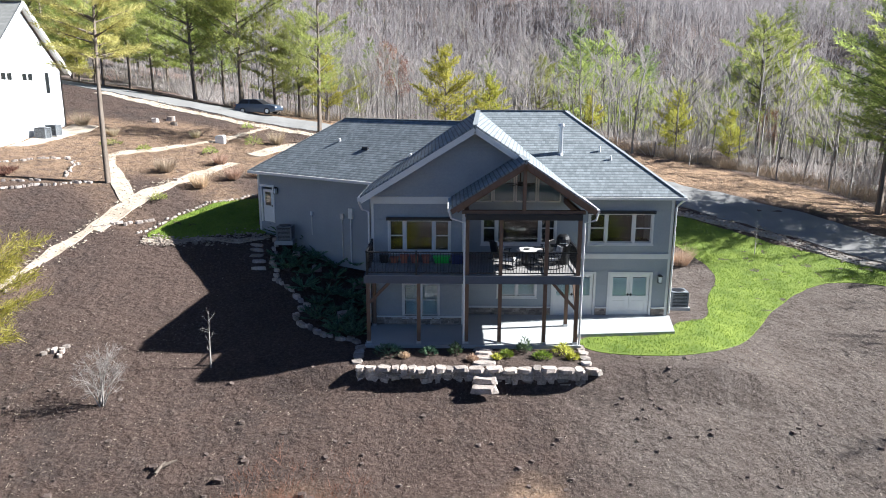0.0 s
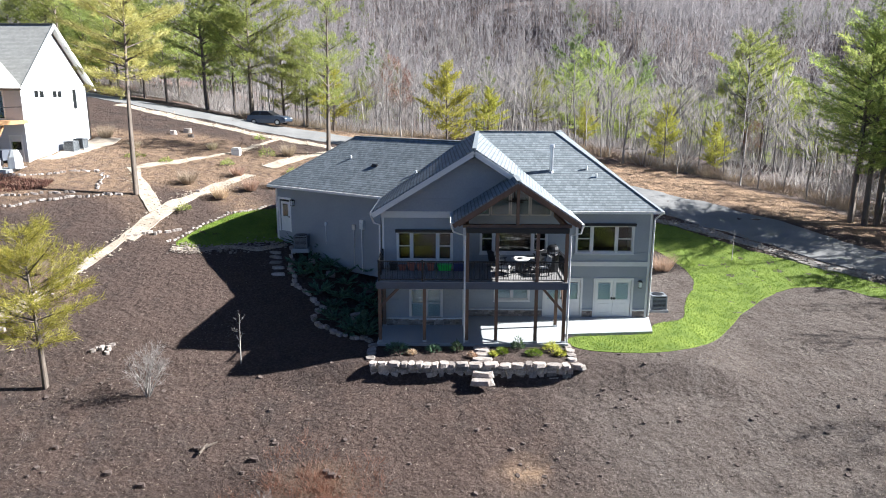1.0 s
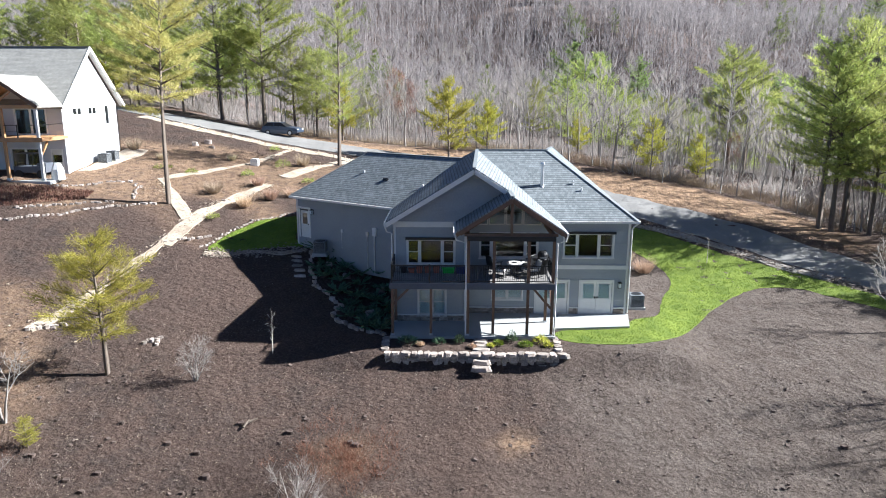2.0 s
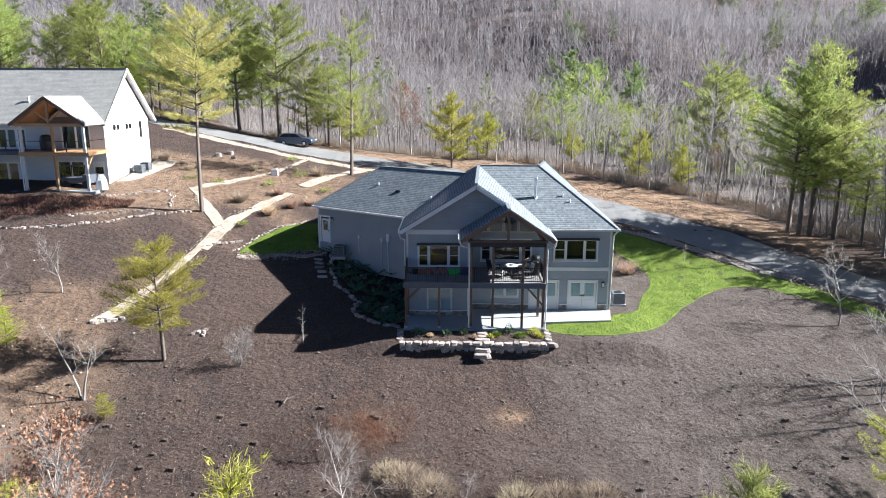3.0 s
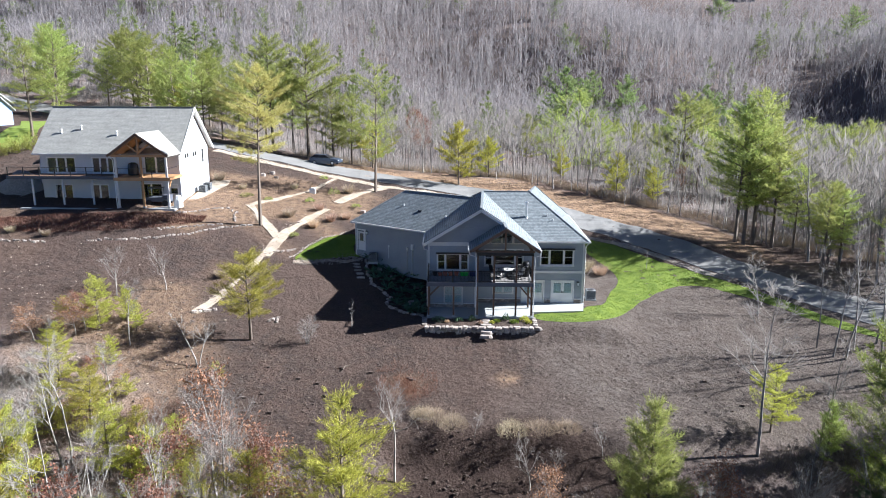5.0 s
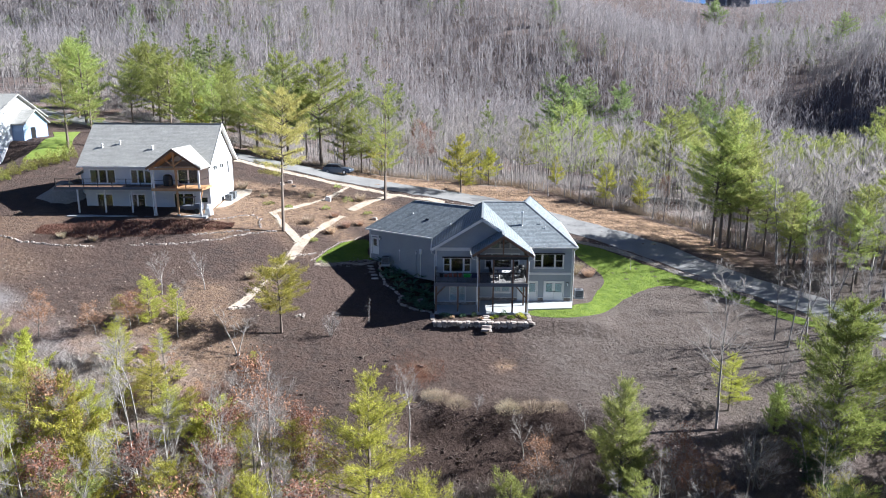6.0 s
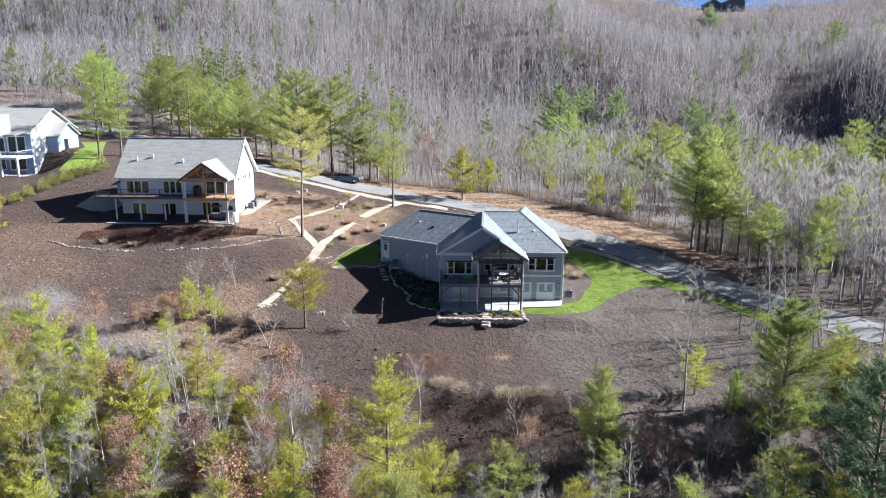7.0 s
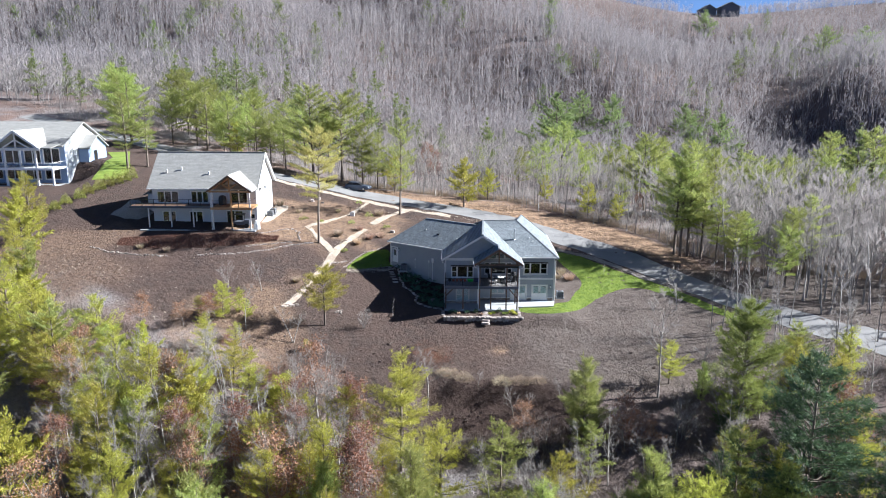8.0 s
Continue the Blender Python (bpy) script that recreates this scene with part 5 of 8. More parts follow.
# ---- the blue-white house further up ----
blue = thing("house", (-79, 69, 10.2), "large pale blue house with white trim and two-level porch", "house")
# bluer and darker than the white east wall: front shade put into the colour
M_SIDING_BLUE_SHADED = lapped("pale blue lap siding, shade blue in its colour", (0.23, 0.31, 0.46), (0.29, 0.37, 0.52))
bx0, bx1, by0, by1 = -92.0, -69.4, 66.0, 79.0
_, m_bf = wall_panel("wall", (bx0, by0), (bx1, by0), 9.0, 17.0, [(8.6 + i * 3.4, 10.9, 11.2 + i * 3.4, 12.9) for i in range(4)] + [(8.6 + i * 3.4, 13.7, 11.4 + i * 3.4, 16.2) for i in range(4)], 0.2, M_SIDING_BLUE_SHADED, blue, "pale blue lap siding, shade blue in its colour")
for i in range(4):
    window(m_bf, 8.6 + i * 3.4, 10.9, 11.2 + i * 3.4, 12.9, [9.9 + i * 3.4], blue, M_TRIM_W, sash=False)
    window(m_bf, 8.6 + i * 3.4, 13.7, 11.4 + i * 3.4, 16.2, [10.0 + i * 3.4], blue, M_TRIM_W, sash=False)
wall_panel("wall", (bx1, by0 + 0.2), (bx1, by1), 9.0, 17.0, [], 0.2, M_SIDING_WHITE, blue)
wall_panel("wall", (bx0, by1), (bx0, by0 + 0.2), 9.0, 17.0, [], 0.2, M_SIDING_BLUE_SHADED, blue)
part("gable_wall", Geo().prism([(bx1 - 0.18, by0, 17.0), (bx1 - 0.18, by1, 17.0), (bx1 - 0.18, 72.5, 20.2)], (0.16, 0, 0)), M_SIDING_WHITE, blue)
# near-black sheets behind the panes, shade of the rooms by colour
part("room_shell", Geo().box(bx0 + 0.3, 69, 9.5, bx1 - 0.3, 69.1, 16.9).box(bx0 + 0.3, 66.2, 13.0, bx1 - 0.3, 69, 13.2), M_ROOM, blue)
for polys in ([[(bx0, 64.6, 16.8), (bx1 + 0.5, 64.6, 16.8), (bx1 + 0.5, 72.5, 20.6), (bx0, 72.5, 20.6)]], [[(bx0, 79.8, 16.9), (bx0, 72.5, 20.6), (bx1 + 0.5, 72.5, 20.6), (bx1 + 0.5, 79.8, 16.9)]],
              [[(-75.3, 61.6, 19.6), (-75.3, 70.4, 19.6), (-79.4, 66, 16.6), (-79.4, 61.6, 16.6)]], [[(-75.3, 61.6, 19.6), (-71.2, 61.6, 16.6), (-71.2, 66, 16.6), (-75.3, 70.4, 19.6)]]):
    g = Geo()
    for p in polys:
        roof_plane(g, p, 0.2)
    part("roof", g, M_ROOF_TAN, blue, "pale shingle roof")
for s in (-1, 1):
    part("rake_board", Geo().beam((-75.3, 61.55, 19.42), (-75.3 + s * 4.1, 61.55, 16.42), 0.34, 0.06, (0, 1, 0)), M_TRIM_W, blue)
    part("truss_bar", Geo().beam((-75.3, 61.8, 18.0), (-75.3 + s * 2.2, 61.8, 16.7), 0.2, 0.14, (0, 1, 0)), M_TRIM_W, blue)
part("truss_bar", Geo().box(-79.2, 61.7, 16.3, -71.4, 61.9, 16.6), M_TRIM_W, blue)
part("truss_bar", Geo().box(-75.4, 61.7, 16.5, -75.2, 61.9, 19.3), M_TRIM_W, blue)
part("porch_roof", Geo().prism([(-71.2, 61.9, 16.55), (-71.2, 66.2, 17.2), (bx1, 66.2, 17.2), (bx1, 61.9, 16.55)], (0, 0, 0.15)), M_ROOF_TAN, blue)
part("deck_floor", Geo().box(bx0, 61.8, 12.9, bx1, 66, 13.25), M_TRIM_W, blue, "white-edged upper porch floor")
part("lower_slab", Geo().box(bx0, 61.6, 8.8, bx1 + 0.3, 66, 10.2), M_CONCRETE, blue)
for i in range(9):
    x = bx0 + 1.2 + i * 2.65
    part("column", Geo().box(x - 0.14, 61.9, 10.2, x + 0.14, 62.2, 16.4 if i < 8 else 13.0), M_TRIM_W, blue, "white porch column")
part("porch_beam", Geo().box(bx0, 61.9, 16.2, -71.4, 62.15, 16.5), M_TRIM_W, blue)
r = part("railing", Geo().box(bx0, 61.95, 14.1, bx1, 62.02, 14.16).box(bx0, 61.95, 13.35, bx1, 62.02, 13.4).box(bx1 - 0.07, 62, 14.1, bx1, 66, 14.16), M_TRIM_W, blue, "white railing")
for i in range(60):
    part("baluster", Geo().box(bx1 - 0.1 - i * 0.2, 61.97, 13.4, bx1 - 0.07 - i * 0.2, 62.0, 14.1), M_BLACK, r)
part("wall", Geo().box(bx1, 70.5, 9.5, -67.6, 77.0, 16.0), M_SIDING_BLUE_SHADED, blue)
g = Geo()
roof_plane(g, [(bx1 - 2, 70.2, 16.0), (-67.2, 70.2, 16.0), (-67.2, 73.7, 18.2), (bx1 - 2, 73.7, 18.2)], 0.2)
part("roof", g, M_ROOF_TAN, blue)
g = Geo()
roof_plane(g, [(bx1 - 2, 77.3, 16.0), (bx1 - 2, 73.7, 18.2), (-67.2, 73.7, 18.2), (-67.2, 77.3, 16.0)], 0.2)
part("roof", g, M_ROOF_TAN, blue)
part("gable_wall", Geo().prism([(-67.75, 70.5, 16.0), (-67.75, 77.0, 16.0), (-67.75, 73.7, 18.0)], (0.14, 0, 0)), M_SIDING_BLUE_SHADED, blue)
part("door", Geo().box(-67.62, 72.4, 13.4, -67.55, 73.6, 15.4), M_BLACK, blue, "dark side window")
blue.location.x -= 1.2
draped("lawn", [(-64.6, 62.6), (-61.3, 63.3), (-60.0, 66.4), (-61.4, 70.5), (-65.4, 79), (-69.4, 88), (-72.4, 84.6), (-67.2, 76), (-65.9, 69)], lawn_mat, 0.05, "sunlit green side lawn of the further house", "lawn", 1.0)
# houses on the ridge
for x, y, w, h in ((180, 424, 12, 1.5), (167, 427, 10, -0.8)):
    z = float(height(x, y))
    hh = thing("house", (x, y, z), "distant dark house on the ridge", "house")
    part("wall", Geo().box(x - w / 2, y - 4, z - 2, x + w / 2, y + 4, z + 4 + h), M_FASCIA, hh)
    g = Geo()
    for s in (-1, 1):
        roof_plane(g, [(x, y - 4.6, z + 7 + h), (x, y + 4.6, z + 7 + h), (x + s * (w / 2 + 0.6), y + 4.6, z + 3.8 + h), (x + s * (w / 2 + 0.6), y - 4.6, z + 3.8 + h)], 0.3)
    part("roof", g, M_ROOF, hh)
    part("gable_wall", Geo().prism([(x - w / 2, y - 3.9, z + 4 + h), (x + w / 2, y - 3.9, z + 4 + h), (x, y - 3.9, z + 6.6 + h)], (0, 0.2, 0)), M_FASCIA, hh)


# ---- the car on the lane ----
def build_car(at, yaw):
    z = float(height(*at)) + 0.05
    car = thing("car", (0, 0, 0), "dark blue-grey estate car parked on the lane", "car")
    g = Geo()
    prof = [(-2.35, 0.45, 0.72), (-2.3, 0.30, 1.0), (-1.55, 0.24, 1.06), (-0.2, 0.22, 1.05), (0.95, 0.22, 1.02), (1.75, 0.24, 0.94), (2.25, 0.32, 0.80), (2.36, 0.42, 0.66)]
    half = 0.9
    rows = []
    for x, lo, hi in prof:
        t = 1 - 0.12 * max(0, abs(x) - 1.6)
        rows.append([(x, -half * t, lo), (x, -half * t * 1.01, (lo + hi) / 2), (x, -half * t * 0.93, hi), (x, half * t * 0.93, hi), (x, half * t * 1.01, (lo + hi) / 2), (x, half * t, lo)])
    for k in range(len(rows) - 1):
        a, b = rows[k], rows[k + 1]
        for i in range(6):
            j = (i + 1) % 6
            g.add([a[i], a[j], b[j], b[i]], [(0, 1, 2, 3)])
    g.add(rows[0], [tuple(range(6))]).add(rows[-1], [tuple(range(5, -1, -1))])
    part("body", g, M_CAR, car, smooth_faces=False)
    part("cabin", Geo().add([(-2.1, -0.72, 1.03), (-2.1, 0.72, 1.03), (1.0, 0.74, 1.0), (1.0, -0.74, 1.0), (-1.6, -0.58, 1.46), (-1.6, 0.58, 1.46), (0.1, 0.6, 1.48), (0.1, -0.6, 1.48)],
                            [(0, 3, 7, 4), (1, 5, 6, 2), (0, 4, 5, 1), (3, 2, 6, 7), (4, 7, 6, 5)]), M_BLACK, car, "dark tinted car windows")
    part("roof_panel", Geo().box(-1.62, -0.6, 1.455, 0.12, 0.6, 1.51), M_CAR, car)
    for s in (-1, 1):
        part("pillar", Geo().beam((-0.75, s * 0.72, 1.03), (-0.75, s * 0.6, 1.47), 0.09, 0.03), M_CAR, car)
        part("headlight", Geo().box(2.08, s * 0.62 - 0.16, 0.62, 2.34, s * 0.62 + 0.16, 0.78), M_WHITE_PL, car)
        part("tail_light", Geo().box(-2.36, s * 0.7 - 0.12, 0.75, -2.26, s * 0.7 + 0.12, 0.92), M_TERRACOTTA, car)
        for x in (-1.42, 1.42):
            wh = part("wheel", Geo().tube([(x, s * 0.72, 0.33), (x, s * 0.92, 0.33)], 0.33, 16), M_RUBBER, car)
            part("rim", Geo().tube([(x, s * 0.9, 0.33), (x, s * 0.935, 0.33)], [0.22, 0.19], 10), M_METAL, wh)
    car.matrix_basis = Matrix.Translation((*at, z)) @ Euler((0, 0.0, yaw)).to_matrix().to_4x4()
    return car


build_car((-20.2, 72.6), math.atan2(-3.2, 12))


# ---- garden walls, stones, shrubs ----
def ground_at(x, y):
    return float(height(x, y))


rs = random.Random(21)
BANK_SAPLINGS = []
M_WALLSTONE = surface("dark weathered wall stone", (0.16, 0.14, 0.12), (0.46, 0.41, 0.36), 3.0, 0.9, 0.6, 14, rand=0.45)
wallst = thing("stone_wall", (1, 25.1, -0.8), "low dry-stacked fieldstone retaining wall round the planting bed", "wall")
x = -3.75
while x < 5.4:
    w = rs.uniform(0.28, 0.72)
    h = rs.uniform(0.12, 0.22)
    part("stone", Geo().rock((x + w / 2, 25.14 + rs.uniform(-.06, .06), -0.14 + rs.uniform(-.03, .03)), w + 0.04, rs.uniform(0.4, 0.6), h, rs, Euler((rs.uniform(-.06, .06), rs.uniform(-.06, .06), rs.uniform(-.12, .12))).to_matrix()), M_STONE, wallst)
    x += w
part("wall_core", Geo().box(-3.7, 25.12, -1.1, 5.42, 25.42, -0.2), M_WALLSTONE, wallst)
for z, lo in ((-0.28, 0.19), (-0.43, 0.21), (-0.6, 0.22), (-0.8, 0.3)):
    x = -3.72
    while x < 5.4:
        w = rs.uniform(0.22, 0.7)
        part("stone", Geo().rock((x + w / 2, 25.26 + rs.uniform(-.05, .05), z + rs.uniform(-.03, .03)), w + 0.09, 0.5, lo * rs.uniform(0.95, 1.25), rs, Euler((0, rs.uniform(-.1, .1), 0)).to_matrix()), M_WALLSTONE, wallst)
        x += w
for xx in (-3.78, 5.5):
    y = 25.5
    while y < 27.3:
        w = rs.uniform(0.42, 0.7)
        part("stone", Geo().rock((xx + rs.uniform(-.05, .05), y + w / 2, -0.2), 0.5, w - 0.03, 0.32, rs), M_STONE, wallst)
        part("stone", Geo().rock((xx, y + w / 2, -0.52), 0.46, w - 0.03, 0.34, rs), M_STONE, wallst)
        y += w
steps = thing("stone_steps", (1.35, 24.7, -1.0), "pair of rough fieldstone step blocks below the bed wall", "steps")
part("step", Geo().rock((1.35, 24.8, -0.46), 1.0, 0.45, 0.24, rs), M_STONE, steps)
part("step", Geo().rock((1.3, 24.45, -0.66), 1.1, 0.55, 0.26, rs), M_STONE, steps)
for y, w in ((25.65, 0.95), (26.25, 0.9), (26.8, 0.85), (27.2, 0.8)):
    tagged(part("stepping_stone", Geo().rock((1.38, y, -0.09), w, 0.42, 0.12, rs), M_STONE), "flat tan stepping stone in the planting bed", "stone", "stepping stones to the terrace")
for x, y in ((-11.2, 38.5), (-11.15, 37.9), (-10.95, 37.3), (-10.8, 36.7), (-10.5, 36.0), (-10.35, 35.4)):
    tagged(part("stepping_stone", Geo().rock((x, y, ground_at(x, y) + 0.04), 0.85, 0.34, 0.16, rs, Euler((0, 0, rs.uniform(-.2, .2))).to_matrix()), M_STONE), "pale flat stone step in the shaded mulch", "stone", "steps beside the juniper bed")


def rock_row(name, line, label, size=0.34, gap=0.0, seed=1, mat=M_STONE):
    rng_ = random.Random(seed)
    row = thing(name, (*line[0], ground_at(*line[0])), label, "edging")
    pts = [Vector(p) for p in line]
    for a, b in zip(pts[:-1], pts[1:]):
        d, ln, s = (b - a).normalized(), (b - a).length, 0.0
        while s < ln:
            w = size * rng_.uniform(0.55, 1.6)
            p = a + d * (s + w / 2) + Vector((rng_.uniform(-.12, .12), rng_.uniform(-.12, .12)))
            ang = math.atan2(d.y, d.x) + rng_.uniform(-0.3, 0.3)
            hgt = size * rng_.uniform(0.45, 0.8)
            part("stone", Geo().rock((p.x, p.y, ground_at(p.x, p.y) + hgt * 0.22), w, size * rng_.uniform(0.6, 1.0), hgt, rng_, Euler((0, 0, ang)).to_matrix()), mat, row)
            s += w + gap * rng_.uniform(0.2, 1.5)


rock_row("rock_edging", [(-10.4, 38.9), (-9.9, 37.4), (-9.7, 35.9), (-9.2, 34.6), (-8.5, 33.7), (-7.9, 33.2), (-7.3, 32.6), (-7.5, 31.2), (-7.2, 30.4), (-6.2, 29.4), (-5.0, 28.5), (-4.1, 28.0)], "line of rounded fieldstones edging the juniper bed", 0.36, 0.02, 2)
rock_row("rock_edging", [(-53.2, 38.8), (-50, 37.4), (-45.8, 36.6), (-41.4, 36.4)], "low row of pale stones edging the terrace bank", 0.3, 0.03, 3)
rock_row("rock_edging", [(-37.4, 36.7), (-34.2, 37.2), (-31, 38.2), (-28.4, 39.6), (-25.8, 41.4), (-23.8, 42.6), (-22.8, 42.9)], "low row of pale stones edging the terrace bank", 0.28, 0.02, 4)
rock_row("rock_edging", [(-31.8, 39.6), (-29.6, 40.6), (-27.4, 41.6), (-26.0, 42.3)], "short row of stones on the bank", 0.26, 0.05, 5)
rock_row("rock_edging", [(-31.5, 43.6), (-29.1, 45.9), (-27.0, 47.6), (-25.6, 46.4), (-25.2, 44.2), (-24.9, 43.4)], "curved row of pale stones round a planting bed", 0.27, 0.0, 6)
rock_row("rock_edging", [(-17.6, 37.3), (-16.7, 39.4), (-15.3, 42.0), (-12.8, 44.6)], "pale gravel-like stones edging the small lawn", 0.2, 0.0, 7)
rock_row("rock_edging", [(-20.2, 37.6), (-18.6, 38.3), (-17.4, 39.2)], "short row of pale stones beside the footpath", 0.3, 0.02, 9)
rock_row("rock_pile", [(-17.2, 26.6), (-16.6, 27.2), (-16.4, 26.8), (-17.0, 26.9)], "small pile of pale broken stone on the slope", 0.26, 0.0, 10)
rock_row("rock_pile", [(-23.8, 26.8), (-23.0, 27.2), (-22.2, 27.6), (-23.4, 27.4)], "heap of pale stones at the end of the path", 0.34, 0.0, 11)
for i, (x, y, s) in enumerate([(-25.8, 63.3, 0.8), (-24.8, 61.5, 0.6), (-26.6, 61.8, 0.7), (-8.7, 37.2, 0.55), (-7.3, 35.7, 0.6), (-5.2, 36.8, 0.7), (-4.9, 34.6, 0.65), (-5.2, 31.3, 0.7), (-6.9, 38.1, 0.4), (-18.4, 45.2, 0.4), (-12.0, 50.6, 0.8), (-6.8, 48.0, 0.9), (-5.2, 47.4, 1.1), (0.5, 50.5, 1.0), (2.0, 50.0, 1.0)]):
    tagged(part("boulder", Geo().rock((x, y, ground_at(x, y) + s * 0.18), s, s * 0.75, s * 0.6, rs), M_STONE), "rough tan boulder lying on the mulch", "rock", "scattered boulders")
# logs, stumps and clods on the slope
for x, y, a in ((-9.6, 20.9, 0.6), (-9.8, 20.7, 1.4)):
    z = ground_at(x, y) + 0.1
    lg = Geo().tube([(x - 0.3 * math.cos(a), y - 0.3 * math.sin(a), z), (x, y, z + 0.06), (x + 0.3 * math.cos(a), y + 0.3 * math.sin(a), z + 0.1)], [0.05, 0.06, 0.035], 8)
    tagged(part("log", lg, M_BARK), "short weathered log with pale broken ends", "log", "logs on the slope")
for i in range(30):
    x, y = rs.uniform(-24, 20), rs.uniform(14.5, 24)
    if i < 18:
        x, y = rs.uniform(-17, -7), rs.uniform(15, 21.5)
    s = rs.uniform(0.12, 0.38)
    tagged(part("soil_clod", Geo().rock((x, y, ground_at(x, y) + s * 0.1), s, s * 0.8, s * 0.55, rs), M_CLOD), "dark clod of earth on the slope", "clod", "clods of earth")


def spray_shrub(name, x, y, r, h, material, label, category, seed, n=260, flat=0.5, blade=(0.12, 0.26), wide=0.05, group=""):
    """A low shrub: arching stems with short sprays."""
    g_ = np.random.default_rng(seed)
    z = ground_at(x, y)
    an, rr = g_.uniform(0, 2 * math.pi, n), r * np.sqrt(g_.random(n))
    p = np.stack([x + rr * np.cos(an), y + rr * np.sin(an), z + h * g_.uniform(0.15, 1.0, n) * (1 - 0.75 * (rr / r) ** 2) + 0.02], 1)
    d = unit(np.stack([np.cos(an) * (0.4 + rr / r), np.sin(an) * (0.4 + rr / r), g_.uniform(flat, flat + 0.9, n)], 1) + g_.normal(0, 0.35, (n, 3)))
    ob = thing(name, (x, y, z), label, category, group)
    v, f = blades(p, d, g_.uniform(*blade, n) * (0.6 + 0.5 * r), np.full(n, wide), g_)
    c = tagged(new("foliage", quick_mesh("foliage", v, f, material)), kind="stuff")
    c.parent, c.matrix_parent_inverse = ob, Matrix.Translation(-ob.location)
    st = Geo()
    for k in range(6):
        a = k * 1.05 + seed
        st.tube([(x, y, z - 0.05), (x + 0.5 * r * math.cos(a), y + 0.5 * r * math.sin(a), z + h * 0.5)], [0.025, 0.01], 4)
    part("stem", st, M_BARK, ob)["kind"] = "stuff"
    return ob


def juniper(x, y, r, seed):
    """A low juniper: arching fronds set with short sprays."""
    g_ = np.random.default_rng(seed)
    z = ground_at(x, y)
    ob = thing("juniper", (x, y, z), "low spreading dark green juniper in the shaded bed", "shrub", "junipers in the bed")
    P, D, st = [], [], Geo()
    for k_ in range(17):
        a, up, ln = k_ * 2.4 + g_.normal(0, 0.2), g_.uniform(0.25, 1.1), r * g_.uniform(0.7, 1.15)
        d = unit(np.array([math.cos(a), math.sin(a), up]))
        st.tube([(x, y, z), tuple(np.array([x, y, z + 0.05]) + d * ln * 0.7)], [0.02, 0.008], 3)
        side = np.array([-d[1], d[0], 0])
        for q in np.linspace(0.25, 1.0, 9):
            c = np.array([x, y, z + 0.08]) + d * ln * q - np.array([0, 0, 0.12 * ln * q * q])
            for w in (-1, 1):
                P.append(c), D.append(unit(d + side * w * 0.8 + g_.normal(0, 0.15, 3)))
    n_ = len(P)
    c = tagged(new("foliage", quick_mesh("foliage", *blades(np.array(P), np.array(D), g_.uniform(0.16, 0.32, n_), np.full(n_, 0.075), g_), M_JUNIPER)), kind="stuff")
    c.parent, c.matrix_parent_inverse = ob, Matrix.Translation(-ob.location)
    tagged(part("stem", st, M_BARK, ob), kind="stuff")


k = 0
for x, y in ((-9.9, 39.0), (-8.7, 38.6), (-7.4, 38.3), (-6.2, 37.4), (-8.9, 37.2), (-7.6, 36.8), (-6.4, 36.2), (-5.0, 36.0), (-8.8, 35.4), (-7.6, 35.2), (-6.2, 35.0), (-4.8, 34.6), (-7.6, 33.9), (-6.4, 33.6), (-5.2, 33.4), (-4.4, 33.0), (-6.6, 32.3), (-5.5, 31.9), (-4.5, 31.4), (-6.3, 30.7), (-5.2, 30.2), (-4.4, 29.6), (-5.2, 29.1), (-4.3, 28.6), (-9.4, 36.4), (-8.2, 36.0)):
    k += 1
    juniper(x, y, 0.82 + 0.12 * math.sin(k), 400 + k)


def grass_clump(x, y, r, h, label, seed, material=M_STRAW, n=420):
    g_ = np.random.default_rng(seed)
    z = ground_at(x, y)
    an, rr = g_.uniform(0, 2 * math.pi, n), 0.3 * r * np.sqrt(g_.random(n))
    p = np.stack([x + rr * np.cos(an), y + rr * np.sin(an), np.full(n, z)], 1)
    d = unit(np.stack([np.cos(an) * g_.uniform(0.1, 0.9, n), np.sin(an) * g_.uniform(0.1, 0.9, n), np.ones(n)], 1))
    ob = thing("grass_clump", (x, y, z), label, "grass", "ornamental grasses")
    c = new("grass_tuft", quick_mesh("grass_tuft", *blades(p, d, g_.uniform(0.6, 1.1, n) * h, np.full(n, 0.026), g_), material))
    c.parent, c.matrix_parent_inverse = ob, Matrix.Translation(-ob.location)
    tagged(c, kind="stuff")


M_PINKGRASS = leafy("pinkish dry grass", (0.42, 0.29, 0.2), (0.68, 0.52, 0.38), 0.15, 0.3)
for i, (x, y, r, h, mt) in enumerate([(-19.8, 46.9, 1.1, 1.0, M_STRAW), (-16.6, 44.6, 1.0, 0.9, M_PINKGRASS), (-15.1, 46.9, 0.9, 0.9, M_PINKGRASS), (-13.6, 48.3, 0.9, 0.8, M_PINKGRASS), (-14.7, 57.7, 1.0, 1.1, M_STRAW), (-23.1, 32.8, 0.9, 0.7, M_STRAW), (-17.0, 50.0, 0.8, 0.8, M_PINKGRASS),
                                      (14.0, 40.6, 1.2, 1.1, M_PINKGRASS), (13.2, 42.6, 0.9, 0.9, M_STRAW), (12.4, 40.9, 0.8, 0.8, M_STRAW), (-31.2, 58.0, 1.0, 1.1, M_STRAW), (-46.0, 38.4, 0.8, 0.6, M_STRAW), (-42, 37.6, 0.8, 0.6, M_STRAW), (-21.5, 57.5, 0.7, 0.6, M_STRAW), (-27.5, 55.5, 0.8, 0.6, M_STRAW)]):
    grass_clump(x, y, r * 1.25, h * 1.25, "clump of dry ornamental grass on the mulch", 500 + i, mt)
